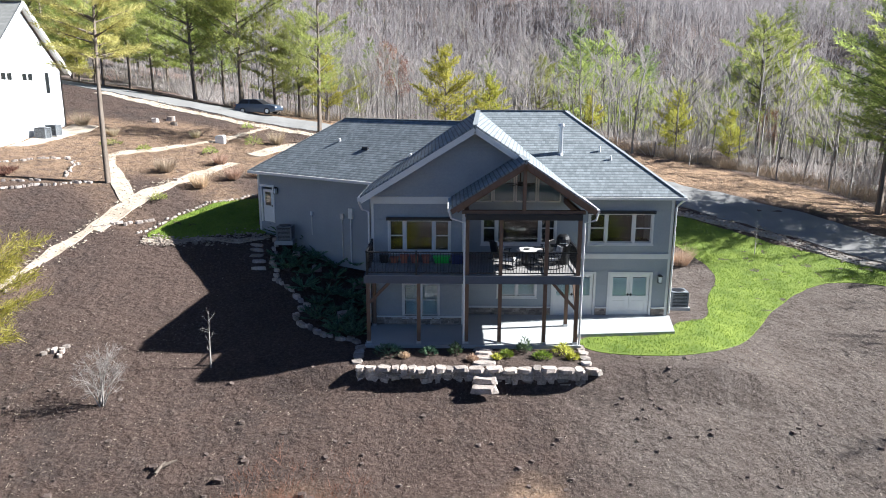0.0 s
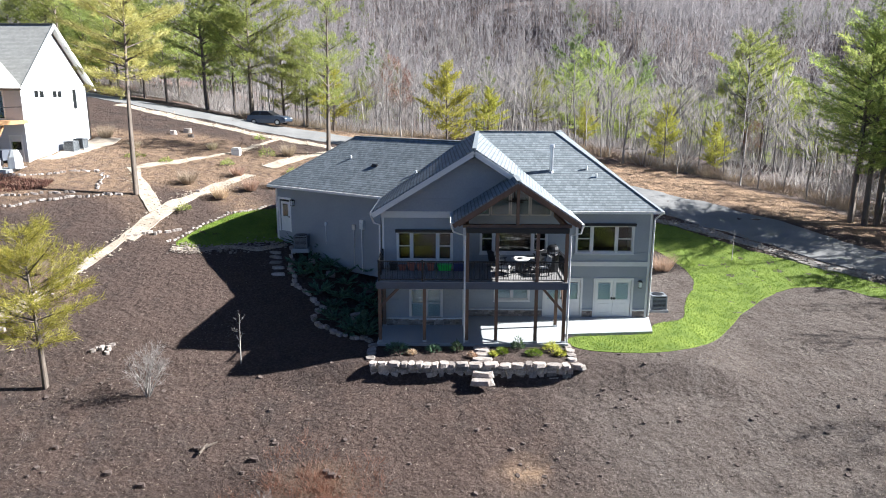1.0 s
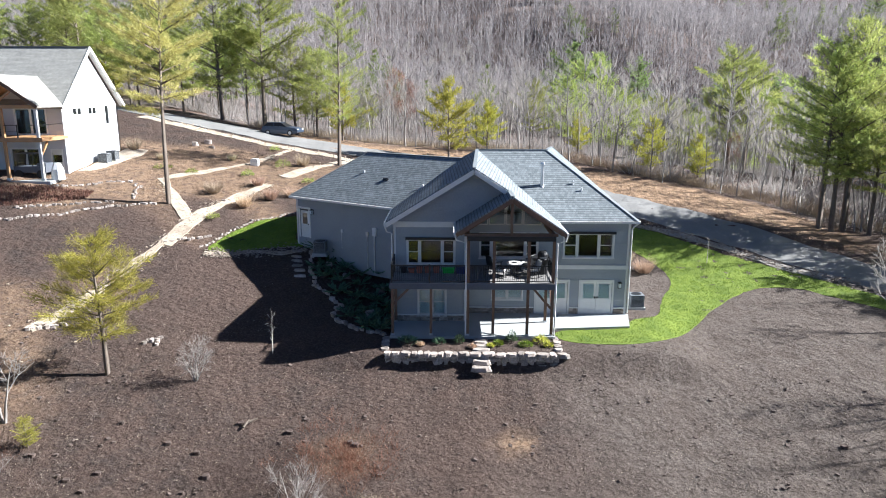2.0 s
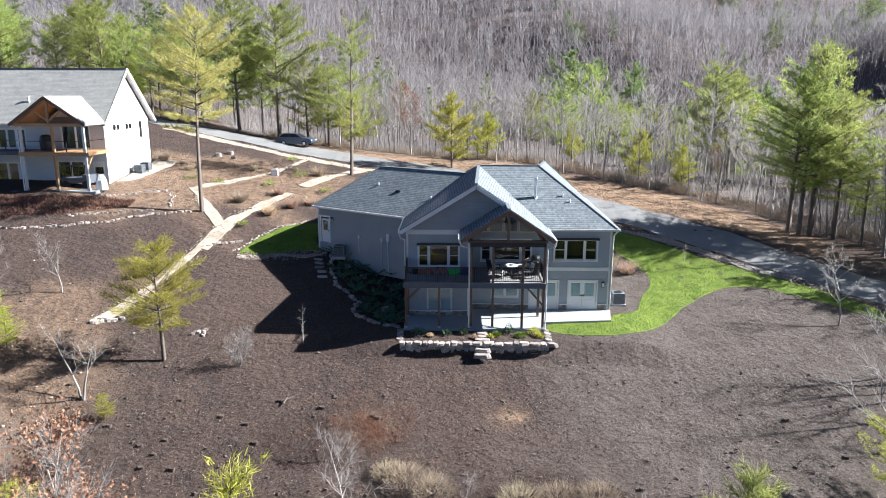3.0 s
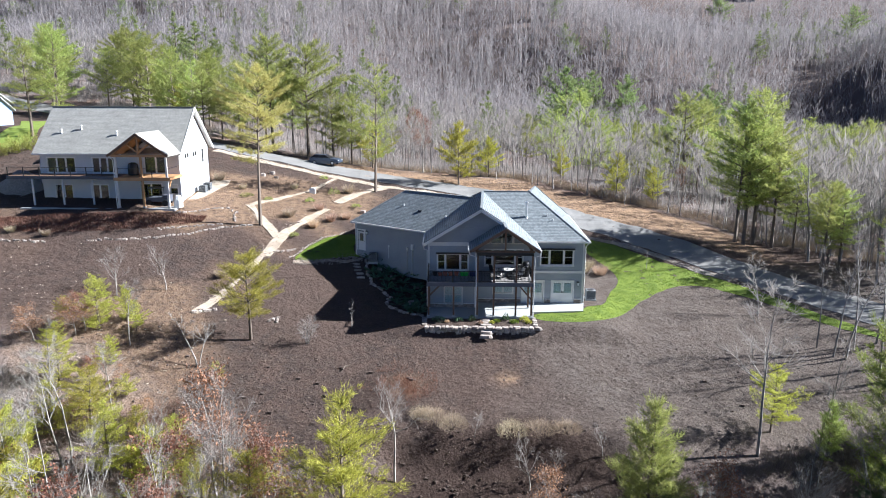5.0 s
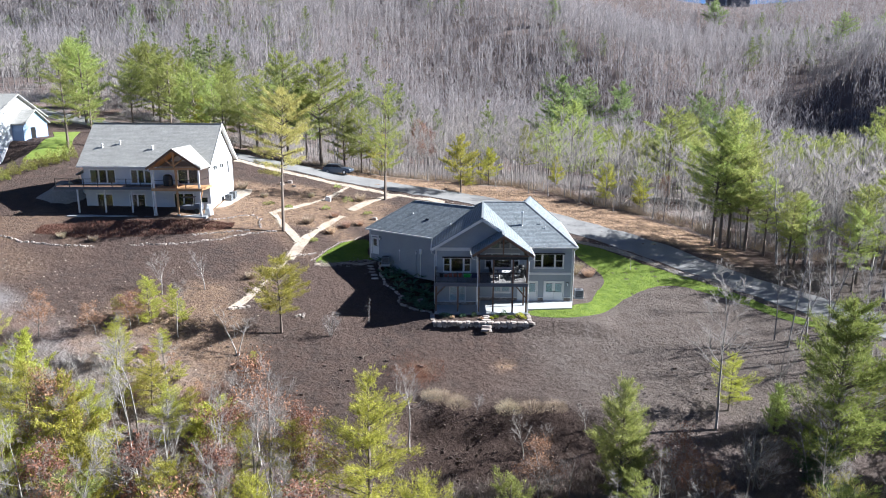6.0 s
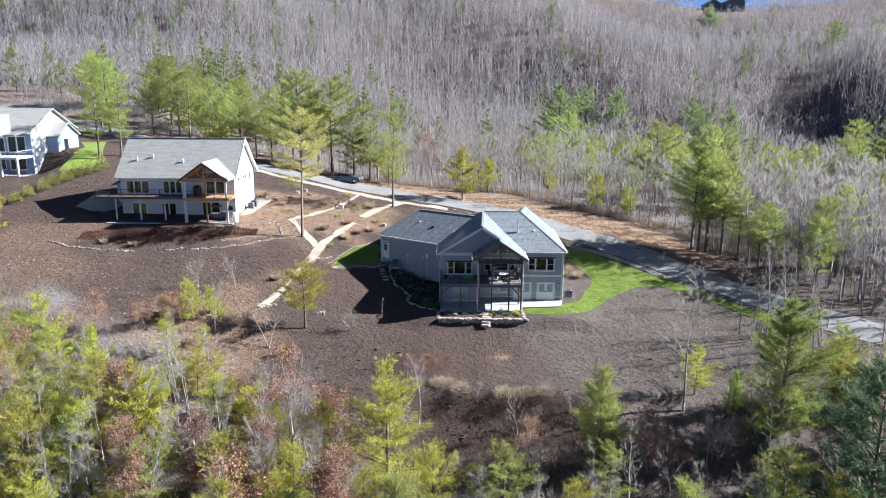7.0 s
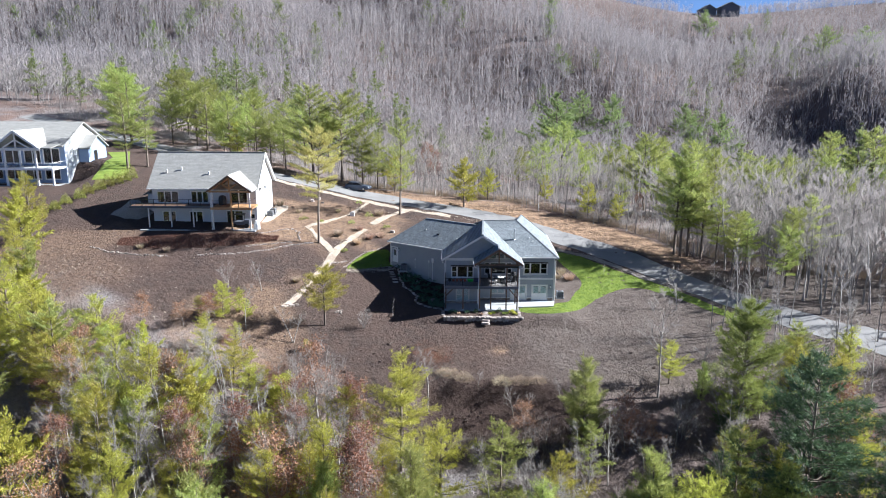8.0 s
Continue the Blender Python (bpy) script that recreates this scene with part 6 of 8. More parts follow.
for i, (x, y, r, h) in enumerate([(-18.1, 41.6, 0.5, 0.45), (-16.3, 56.4, 0.7, 1.0), (-18.6, 52.6, 0.55, 0.6), (-18.9, 63.6, 0.5, 0.6), (-13.0, 52.2, 0.6, 0.5), (-23.4, 51.9, 0.5, 0.4), (-26.2, 52.6, 0.8, 0.5)]):
    spray_shrub("shrub", x, y, r, h, M_NEEDLE, "small green shrub planted in mulch", "shrub", 540 + i, 220, 0.4)
# bed below the terrace
for i, (x, y, r, h, mt, lb) in enumerate([(-2.6, 26.7, 0.8, 0.5, M_JUNIPER, "dark green spreading shrub in the bed"), (-0.9, 26.7, 0.45, 0.45, M_JUNIPER, "rounded dark shrub in the bed"), (0.2, 26.8, 0.4, 0.6, M_NEEDLE_D, "grey-green upright shrub in the bed"), (2.3, 26.5, 0.35, 0.35, M_GRASS, "bright green clump in the bed"),
                                          (3.1, 27.0, 0.42, 0.85, M_NEEDLE_D, "tall grey-green lavender-like shrub in the bed"), (3.8, 26.4, 0.5, 0.3, M_GRASS, "low green mound in the bed"), (4.7, 26.9, 0.55, 0.55, M_NEEDLE_Y, "yellowing shrub in the bed"), (1.9, 26.2, 0.25, 0.25, M_NEEDLE_Y, "small yellow clump in the bed"), (-1.9, 26.3, 0.25, 0.25, M_PINKGRASS, "dry tuft in the bed"), (0.9, 26.0, 0.25, 0.3, M_PINKGRASS, "dry tuft in the bed"), (5.0, 26.3, 0.3, 0.3, M_NEEDLE_Y, "yellowing shrub in the bed")]):
    spray_shrub("shrub", x, y, r * 0.72, h * 0.75, mt, lb, "shrub", 560 + i, 240, 0.5)
for i, (x, y, r, h) in enumerate([(-2.7, 15.2, 1.0, 0.8), (-1.4, 14.4, 0.95, 0.9), (2.6, 13.9, 0.95, 0.9), (4.5, 14.0, 1.0, 0.75), (-3.6, 15.8, 0.8, 0.6), (6.4, 14.2, 0.9, 0.5)]):
    spray_shrub("brush_clump", x, y, r, h, M_STRAW, "rounded clump of straw-coloured brush at the top of the bank", "shrub", 600 + i, 700, 0.9, (0.2, 0.6), 0.016, "brush clumps on the bank")
for i, (x, y, h) in enumerate([(0.1, 13.8, 1.9), (3.6, 11.4, 3.6), (8.6, 13.0, 2.2), (5.2, 12.2, 2.4), (-6.6, 16.6, 2.0), (11.6, 14.6, 1.8)]):
    BANK_SAPLINGS.append((x, y, h))
M_OLIVE = leafy("olive hedge leaves", (0.15, 0.16, 0.035), (0.40, 0.39, 0.10), 0.2, 0.2)
def soil_mound(x, y, rx, ry, h):
    g_, rows, cols = Geo(), 9, 18
    z = ground_at(x, y)
    for i in range(rows):
        q = i / (rows - 1)
        for j in range(cols):
            a = 2 * math.pi * j / cols
            w = 1 + 0.12 * math.sin(3 * a + 5 * q) + 0.06 * math.sin(7 * a + 2)
            px_, py_ = x + rx * q * w * math.cos(a), y + ry * q * w * math.sin(a)
            g_.v.append((px_, py_, max(ground_at(px_, py_) - 0.1, z - 1.5) + h * (math.cos(q * math.pi) + 1) / 2 + 0.07 * math.sin(9 * a + 11 * q)))
    for i in range(rows - 1):
        for j in range(cols):
            k_ = (j + 1) % cols
            g_.f.append((i * cols + j, (i + 1) * cols + j, (i + 1) * cols + k_, i * cols + k_))
    return tagged(part("soil_mound", g_, M_RIVER, smooth_faces=True), "pale rounded mound of gravelly soil beside the white house", "mound")


soil_mound(-52.2, 51.0, 3.6, 3.0, 2.0)
# hedge by the further house
for i, (x, y) in enumerate([(-58.4, 64.0), (-58.8, 62.5), (-59.6, 61.2), (-60.5, 59.9), (-61.1, 58.2), (-62.1, 56.3), (-62.5, 54.5), (-63.7, 52.5), (-64.3, 50.4)]):
    spray_shrub("shrub", x, y, 1.05 - 0.03 * i, 2.6 - 0.12 * i, M_OLIVE, "rounded yellow-green shrub in a hedge row", "shrub", 580 + i, 900, 0.5, (0.16, 0.32), 0.06, "hedge shrubs")
# loose stones of the footpaths and verges
def scattered_stones(name, line, width, count, size, material, label, seed):
    r_, gs = random.Random(seed), Geo()
    pts = [Vector(p) for p in line]
    cum = [0.0]
    for a, b in zip(pts[:-1], pts[1:]):
        cum.append(cum[-1] + (b - a).length)
    for _ in range(count):
        s = r_.uniform(0, cum[-1])
        k = max(i for i in range(len(pts) - 1) if cum[i] <= s)
        d = (pts[k + 1] - pts[k]).normalized()
        p = pts[k] + d * (s - cum[k]) + Vector((-d.y, d.x)) * r_.gauss(0, width)
        w = size * r_.uniform(0.4, 1.7)
        gs.rock((p.x, p.y, ground_at(p.x, p.y) + 0.05 + w * 0.1), w, w * r_.uniform(0.6, 0.95), w * 0.34, r_, Euler((0, 0, r_.uniform(0, 6))).to_matrix())
    return tagged(new(name, gs.mesh(name, material)), label, "stones", kind="stuff")


M_PATHSTONE = surface("broken tan stone", (0.31, 0.25, 0.19), (0.54, 0.46, 0.365), 1.3, 0.9, 0.5, 9)
M_VERGE = surface("mixed brown river stones", (0.13, 0.105, 0.085), (0.37, 0.31, 0.26), 2.2, 0.9, 0.5, 9)
scattered_stones("path_stones", PATH_MAIN, 0.42, 700, 0.10, M_PATHSTONE, "loose pale stones covering the main footpath", 91)
scattered_stones("bed_stones", [(-17.2, 36.9), (-15.6, 36.9), (-14.0, 37.6), (-12.2, 38.5), (-10.6, 38.9)], 0.32, 420, 0.12, M_VERGE, "river stones strewn below the small lawn", 98)
scattered_stones("path_stones", PATH_UPPER, 0.36, 240, 0.10, M_PATHSTONE, "loose pale stones covering the upper footpath", 92)
scattered_stones("path_stones", PATH_BRANCH, 0.26, 480, 0.10, M_PATHSTONE, "loose pale stones covering the branching footpath", 93)
scattered_stones("verge_stones", [(-33, 71.2), (-26, 68.2), (-19.5, 66.2), (-12.8, 63.4), (-6, 62.4), (2, 59.6), (9, 55.5)], 0.6, 420, 0.13, M_PATHSTONE, "tan stones strewn along the lane verge", 94)
scattered_stones("verge_stones", [(13.6, 50.6), (17, 49.4), (20.5, 46.6), (24, 42.7), (27, 39.0), (29, 36)], 0.42, 620, 0.15, M_VERGE, "mixed river stones along the lawn verge", 95)
scattered_stones("slope_stones", [(-14, 15.5), (-9, 16.5), (-4, 15.2), (3, 15.8), (9, 16.5), (16, 17.5)], 1.6, 110, 0.11, M_LUMP, "small stones and clods over the lower slope", 96)
scattered_stones("slope_stones", [(-60, 33), (-52, 32), (-46, 30), (-38, 26), (-30, 24), (-22, 21)], 4.2, 380, 0.11, M_PATHSTONE, "scattered tan stones on the western slope", 97)
# heather-like red-brown cover on the bank below the white house
rngh = np.random.default_rng(33)
n = 14000
hx, hy = rngh.uniform(-50, -28, n), rngh.uniform(-1, 1, n)
mid = np.interp(hx, [-50, -44, -36, -28], [40.6, 40.4, 40.7, 43.0])
hy = mid + hy * np.interp(hx, [-50, -44, -32, -28], [1.0, 2.2, 2.0, 0.8])
hv = blades(np.stack([hx, hy, height(hx, hy)], 1), unit(rngh.normal(0, 0.55, (n, 3)) + np.array([0, 0, 1.0])), rngh.uniform(0.12, 0.34, n), np.full(n, 0.045), rngh)
tagged(new("bank_cover", quick_mesh("bank_cover", *hv, leafy("red-brown heather stems", (0.07, 0.03, 0.024), (0.20, 0.095, 0.07), 0.1, 0.1))), "red-brown low ground cover on the bank", "ground cover", kind="stuff")


# ---- air conditioners and boxes ----
def air_conditioner(x, y, label, z=None):
    z = ground_at(x, y) - 0.02 if z is None else z
    ac = thing("air_conditioner", (x, y, z), label, "air conditioner")
    part("pad", Geo().box(x - 0.5, y - 0.5, z - 0.15, x + 0.5, y + 0.5, z + 0.08), M_CONCRETE, ac)
    part("casing", Geo().box(x - 0.37, y - 0.37, z + 0.08, x + 0.37, y + 0.37, z + 0.82), M_BLACK, ac)
    for k in range(9):
        zz = z + 0.12 + k * 0.075
        part("louvre", Geo().box(x - 0.4, y - 0.4, zz, x + 0.4, y + 0.4, zz + 0.035), M_ACUNIT, ac)
    for i in (-1, 1):
        for j in (-1, 1):
            part("corner_post", Geo().box(x + i * 0.39 - 0.03, y + j * 0.39 - 0.03, z + 0.08, x + i * 0.39 + 0.03, y + j * 0.39 + 0.03, z + 0.86), M_ACUNIT, ac)
    part("top_panel", Geo().box(x - 0.42, y - 0.42, z + 0.82, x + 0.42, y + 0.42, z + 0.87), M_ACUNIT, ac)
    part("fan_grille", Geo().tube([(x, y, z + 0.87), (x, y, z + 0.9)], [0.33, 0.31], 16), M_BLACK, ac)


air_conditioner(-9.35, 37.6, "blue-grey louvred air conditioner beside the garage wall", 2.32)
air_conditioner(11.55, 33.4, "pale grey louvred air conditioner on the mulch", -0.1)
air_conditioner(-31.4, 52.6, "grey louvred air conditioner beside the white wall")
air_conditioner(-31.3, 53.9, "grey louvred air conditioner beside the white wall")
bx = thing("utility_box", (-19.0, 56.4, ground_at(-19, 56.4)), "white utility box beside the footpath", "utility box")
zb = ground_at(-19, 56.4)
part("cabinet", Geo().prism([(-19.35, 56.1, zb - 0.1), (-18.65, 56.1, zb - 0.1), (-18.65, 56.1, zb + 0.5), (-18.75, 56.1, zb + 0.62), (-19.25, 56.1, zb + 0.62), (-19.35, 56.1, zb + 0.5)], (0, 0.6, 0)), M_WHITE_PL, bx)
part("lid", Geo().box(-19.38, 56.07, zb + 0.38, -18.62, 56.73, zb + 0.43), M_METAL, bx)
# all-terrain buggy under the white porch
bg = thing("buggy", (-34.2, 46.6, 6.38), "dark camouflage utility buggy parked under the porch", "buggy")
part("body", Geo().box(-35.5, 46.0, 6.85, -32.9, 47.2, 7.35).box(-33.6, 46.05, 7.35, -32.9, 47.15, 7.6), M_FASCIA, bg)
for xx in (-35.2, -34.0):
    for yy in (46.05, 47.1):
        part("roll_bar", Geo().beam((xx, yy, 7.3), (xx + 0.15, yy, 8.35), 0.06, 0.06, (0, 1, 0)), M_BLACK, bg)
part("canopy", Geo().box(-35.2, 46.0, 8.33, -33.7, 47.2, 8.4), M_FASCIA, bg)
for xx in (-35.1, -33.3):
    for yy in (45.9, 47.1):
        part("wheel", Geo().tube([(xx, yy, 6.73), (xx, yy + 0.25, 6.73)], 0.34, 14), M_RUBBER, bg)
ug = thing("covered_grill", (-37.0, 47.0, 9.72), "grill under a black cover on the upper porch", "grill")
part("cover", Geo().tube([(-37.0, 47.0, 9.72), (-37.0, 47.0, 10.5), (-37.0, 47.0, 10.95), (-37.0, 47.0, 11.1)], [0.55, 0.58, 0.5, 0.25], 10), M_BLACK, ug)
cov = thing("covered_grill", (-32.4, 45.2, 6.38), "white-covered grill beside the porch post", "grill")
part("cover", Geo().tube([(-31.6, 45.4, 6.4), (-31.6, 45.4, 7.2), (-31.6, 45.4, 7.7)], [0.5, 0.45, 0.25], 8), M_WHITE_PL, cov)


# ---- deck furniture ----
def patio_chair(x, y, turn_deg, label):
    c = thing("patio_chair", (0, 0, 0), label, "chair", "chairs on the deck")
    part("seat_frame", Geo().box(-0.3, -0.28, 0.36, 0.3, 0.3, 0.4), M_BLACK, c)
    part("seat_cushion", Geo().box(-0.27, -0.26, 0.4, 0.27, 0.26, 0.5), M_CUSHION, c)
    part("backrest", Geo().box(-0.28, 0.24, 0.45, 0.28, 0.3, 1.05, pose(0, 0, 0, -12, 0, 0)), M_BLACK, c)
    for i in range(4):
        part("back_cushion", Geo().box(-0.25 + i * 0.13, 0.18, 0.5, -0.14 + i * 0.13, 0.24, 1.02, pose(0, 0, 0, -12, 0, 0)), M_CUSHION, c)
    for s in (-1, 1):
        part("armrest", Geo().box(s * 0.32 - 0.03, -0.3, 0.6, s * 0.32 + 0.03, 0.3, 0.63), M_BLACK, c)
        part("rocker", Geo().tube([(s * 0.3, -0.42, 0.1), (s * 0.3, -0.1, 0.02), (s * 0.3, 0.2, 0.03), (s * 0.3, 0.5, 0.12)], 0.02, 6), M_BLACK, c)
        for yy in (-0.22, 0.24):
            part("leg", Geo().box(s * 0.3 - 0.02, yy - 0.02, 0.02, s * 0.3 + 0.02, yy + 0.02, 0.62), M_BLACK, c)
    c.matrix_basis = pose(x, y, Z_DECK, 0, 0, turn_deg)


patio_chair(2.55, 28.85, 70, "black metal rocking chair with pale cushions")
patio_chair(4.35, 28.9, -75, "black metal rocking chair with pale cushions")
patio_chair(2.3, 30.2, 120, "black metal rocking chair with pale cushions in shade")
patio_chair(4.2, 30.5, -130, "black metal rocking chair with pale cushions in shade")
tb = thing("patio_table", (3.35, 29.3, Z_DECK), "round white-topped patio table on a black base", "table")
part("tabletop", Geo().tube([(3.35, 29.3, Z_DECK + 0.70), (3.35, 29.3, Z_DECK + 0.75)], [0.45, 0.47], 24), M_CUSHION, tb)
part("fire_bowl", Geo().tube([(3.35, 29.3, Z_DECK + 0.75), (3.35, 29.3, Z_DECK + 0.775)], [0.17, 0.15], 14), M_BLACK, tb)
part("pedestal", Geo().tube([(3.35, 29.3, Z_DECK), (3.35, 29.3, Z_DECK + 0.7)], 0.06, 10), M_BLACK, tb)
for k in range(4):
    a = k * math.pi / 2 + 0.4
    part("foot", Geo().beam((3.35, 29.3, Z_DECK + 0.04), (3.35 + 0.4 * math.cos(a), 29.3 + 0.4 * math.sin(a), Z_DECK + 0.03), 0.06, 0.05), M_BLACK, tb)
gr = thing("grill", (5.0, 29.75, Z_DECK), "barbecue grill under a fitted black cover", "grill")
rows_ = []
for zq, hw, hd in ((0.02, 0.30, 0.30), (0.55, 0.31, 0.31), (0.88, 0.36, 0.33), (0.93, 0.30, 0.31), (1.15, 0.30, 0.29), (1.28, 0.25, 0.22), (1.34, 0.16, 0.12)):
    rows_.append([(5.0 + hw * math.cos(a) * min(1.0, 1.25 - 0.25 * abs(math.sin(2 * a))), 29.75 + hd * math.sin(a) * 1.05, Z_DECK + zq) for a in (2 * math.pi * k / 14 for k in range(14))])
cover = Geo()
cover.add([q for r_ in rows_ for q in r_], [(a * 14 + b, a * 14 + (b + 1) % 14, (a + 1) * 14 + (b + 1) % 14, (a + 1) * 14 + b) for a in range(6) for b in range(14)] + [tuple(6 * 14 + b for b in range(14))])
part("cover", cover, M_BLACK, gr)
part("handle", Geo().beam((4.8, 29.42, Z_DECK + 1.0), (5.2, 29.42, Z_DECK + 1.0), 0.03, 0.03), M_METAL, gr)
for s_ in (-1, 1):
    part("side_shelf", Geo().box(5.0 + s_ * 0.44 - 0.12, 29.5, Z_DECK + 0.82, 5.0 + s_ * 0.44 + 0.12, 29.95, Z_DECK + 0.87), M_BLACK, gr)


def planter(x, y, w, material, label, h=0.26):
    p = thing("planter", (x, y, Z_DECK), label, "planter", "planters along the wall")
    part("tub", Geo().add([(x - w * .38, y - 0.1, Z_DECK), (x + w * .38, y - 0.1, Z_DECK), (x + w * .38, y + 0.1, Z_DECK), (x - w * .38, y + 0.1, Z_DECK), (x - w / 2, y - 0.14, Z_DECK + h), (x + w / 2, y - 0.14, Z_DECK + h), (x + w / 2, y + 0.14, Z_DECK + h), (x - w / 2, y + 0.14, Z_DECK + h)],
                          [(3, 2, 1, 0), (0, 1, 5, 4), (1, 2, 6, 5), (2, 3, 7, 6), (3, 0, 4, 7), (4, 5, 6, 7)]), material, p)
    part("rim", Geo().box(x - w / 2 - 0.02, y - 0.16, Z_DECK + h - 0.03, x + w / 2 + 0.02, y + 0.16, Z_DECK + h + 0.02), material, p)
    return p


for i, x in enumerate((-2.55, -2.1, -1.62, -1.12)):
    planter(x, 29.75, 0.36, M_TERRACOTTA, "terracotta planter on the deck", 0.24 if i == 0 else 0.34)
gp_ = planter(-0.42, 29.75, 0.72, M_LIME, "bright green ribbed planter on the deck", 0.3)
for i in range(7):
    part("rib", Geo().box(-0.74 + i * 0.1, 29.58, Z_DECK + 0.03, -0.70 + i * 0.1, 29.62, Z_DECK + 0.28), M_LIME, gp_)
planter(-3.0, 29.75, 0.4, M_BLACK, "black pot on the deck", 0.36)
st_ = thing("storage_box", (0.2, 29.8, Z_DECK), "dark blue storage box on the deck", "box")
part("box_body", Geo().box(0.05, 29.55, Z_DECK, 0.55, 30.0, Z_DECK + 0.34), M_BLUE, st_)
part("lid", Geo().box(0.03, 29.53, Z_DECK + 0.34, 0.57, 30.02, Z_DECK + 0.4), M_BLUE, st_)


# ---- grass and loose chips ----
def lawn_blades(name, poly, n, label, seed):
    g_ = np.random.default_rng(seed)
    px_, py_ = np.array([p[0] for p in poly]), np.array([p[1] for p in poly])
    x, y = g_.uniform(px_.min(), px_.max(), n * 3), g_.uniform(py_.min(), py_.max(), n * 3)
    keep = inside(poly, x, y)
    x, y = x[keep][:n], y[keep][:n]
    d = unit(g_.normal(0, 0.45, (len(x), 3)) + np.array([0, 0, 1.0]))
    v, f = blades(np.stack([x, y, height(x, y) + 0.04], 1), d, g_.uniform(0.05, 0.13, len(x)), np.full(len(x), 0.022), g_)
    tagged(new(name, quick_mesh(name, v, f, M_GRASS)), label, "grass", kind="stuff")


lawn_blades("lawn_grass", LAWN_EAST, 60000, "short bright green grass blades of the lawn", 71)
lawn_blades("lawn_grass", LAWN_WEST, 9000, "short shaded grass blades of the small lawn", 72)
g_ = np.random.default_rng(73)
n = 40000
x, y = g_.uniform(-36, 34, n), g_.uniform(9, 62, n) 
y = np.where(g_.random(n) < 0.75, g_.uniform(11, 30, n), y)
keep = ~inside(LAWN_EAST, x, y) & ~inside(LAWN_WEST, x, y) & ~((x > -11) & (x < 11.3) & (y > 24.8) & (y < 46)) & ~inside(ribbon(ROAD, 6.2), x, y)
x, y = x[keep], y[keep]
d = unit(g_.normal(0, 1, (len(x), 3)) * np.array([1, 1, 0.35]))
v, f = blades(np.stack([x, y, height(x, y) + g_.uniform(0.01, 0.05, len(x))], 1), d, g_.uniform(0.04, 0.15, len(x)), g_.uniform(0.015, 0.04, len(x)), g_)
tagged(new("wood_chips", quick_mesh("wood_chips", v, f, M_CHIP)), "bleached chips and twigs strewn over the mulch", "mulch", kind="stuff")
gc, cl = random.Random(74), Geo()
for i in range(700):
    x = gc.gauss(-0.5, 3.8)
    y = gc.gauss(10.6, 1.7)
    s = 0.05 + 0.2 * gc.random() ** 3
    cl.rock((x, y, float(height(x, y)) + s * 0.1), s, s * 0.8, s * 0.6, gc, Euler((gc.uniform(-.5, .5), gc.uniform(-.5, .5), gc.uniform(0, 6))).to_matrix())
tagged(new("earth_clods", cl.mesh("earth_clods", M_CLOD)), "dark broken earth tipped over the bank", "earth", kind="stuff")

gm, ml = random.Random(78), Geo()
for i in range(500):
    x, y = gm.uniform(-24, 27), 12.5 + 13 * gm.random() ** 0.8
    s = 0.04 + 0.10 * gm.random() ** 3
    ml.rock((x, y, float(height(x, y)) + s * 0.12), s, s * 0.8, s * 0.6, gm)
for i in range(1500):
    x, y = gm.uniform(-26, 27), gm.uniform(11.5, 26.5)
    if i % 3 == 0:
        x, y = gm.uniform(-56, -22), gm.uniform(0, 12)
        y += float(np.interp(x, [-56, -36, -22], [27, 23, 18]))
    if -4.6 < x < 6.2 and y > 23.6 or inside(LAWN_EAST, x, y):
        continue
    s = 0.06 + 0.14 * gm.random() ** 3
    ml.rock((x, y, float(height(x, y)) + s * 0.05), s * 1.3, s * 1.1, s * 0.5, gm, Euler((gm.uniform(-.4, .4), gm.uniform(-.4, .4), gm.uniform(0, 6))).to_matrix())
tagged(new("mulch_lumps", ml.mesh("mulch_lumps", M_LUMP)), "small dark lumps of bark mulch over the slope", "mulch", kind="stuff")


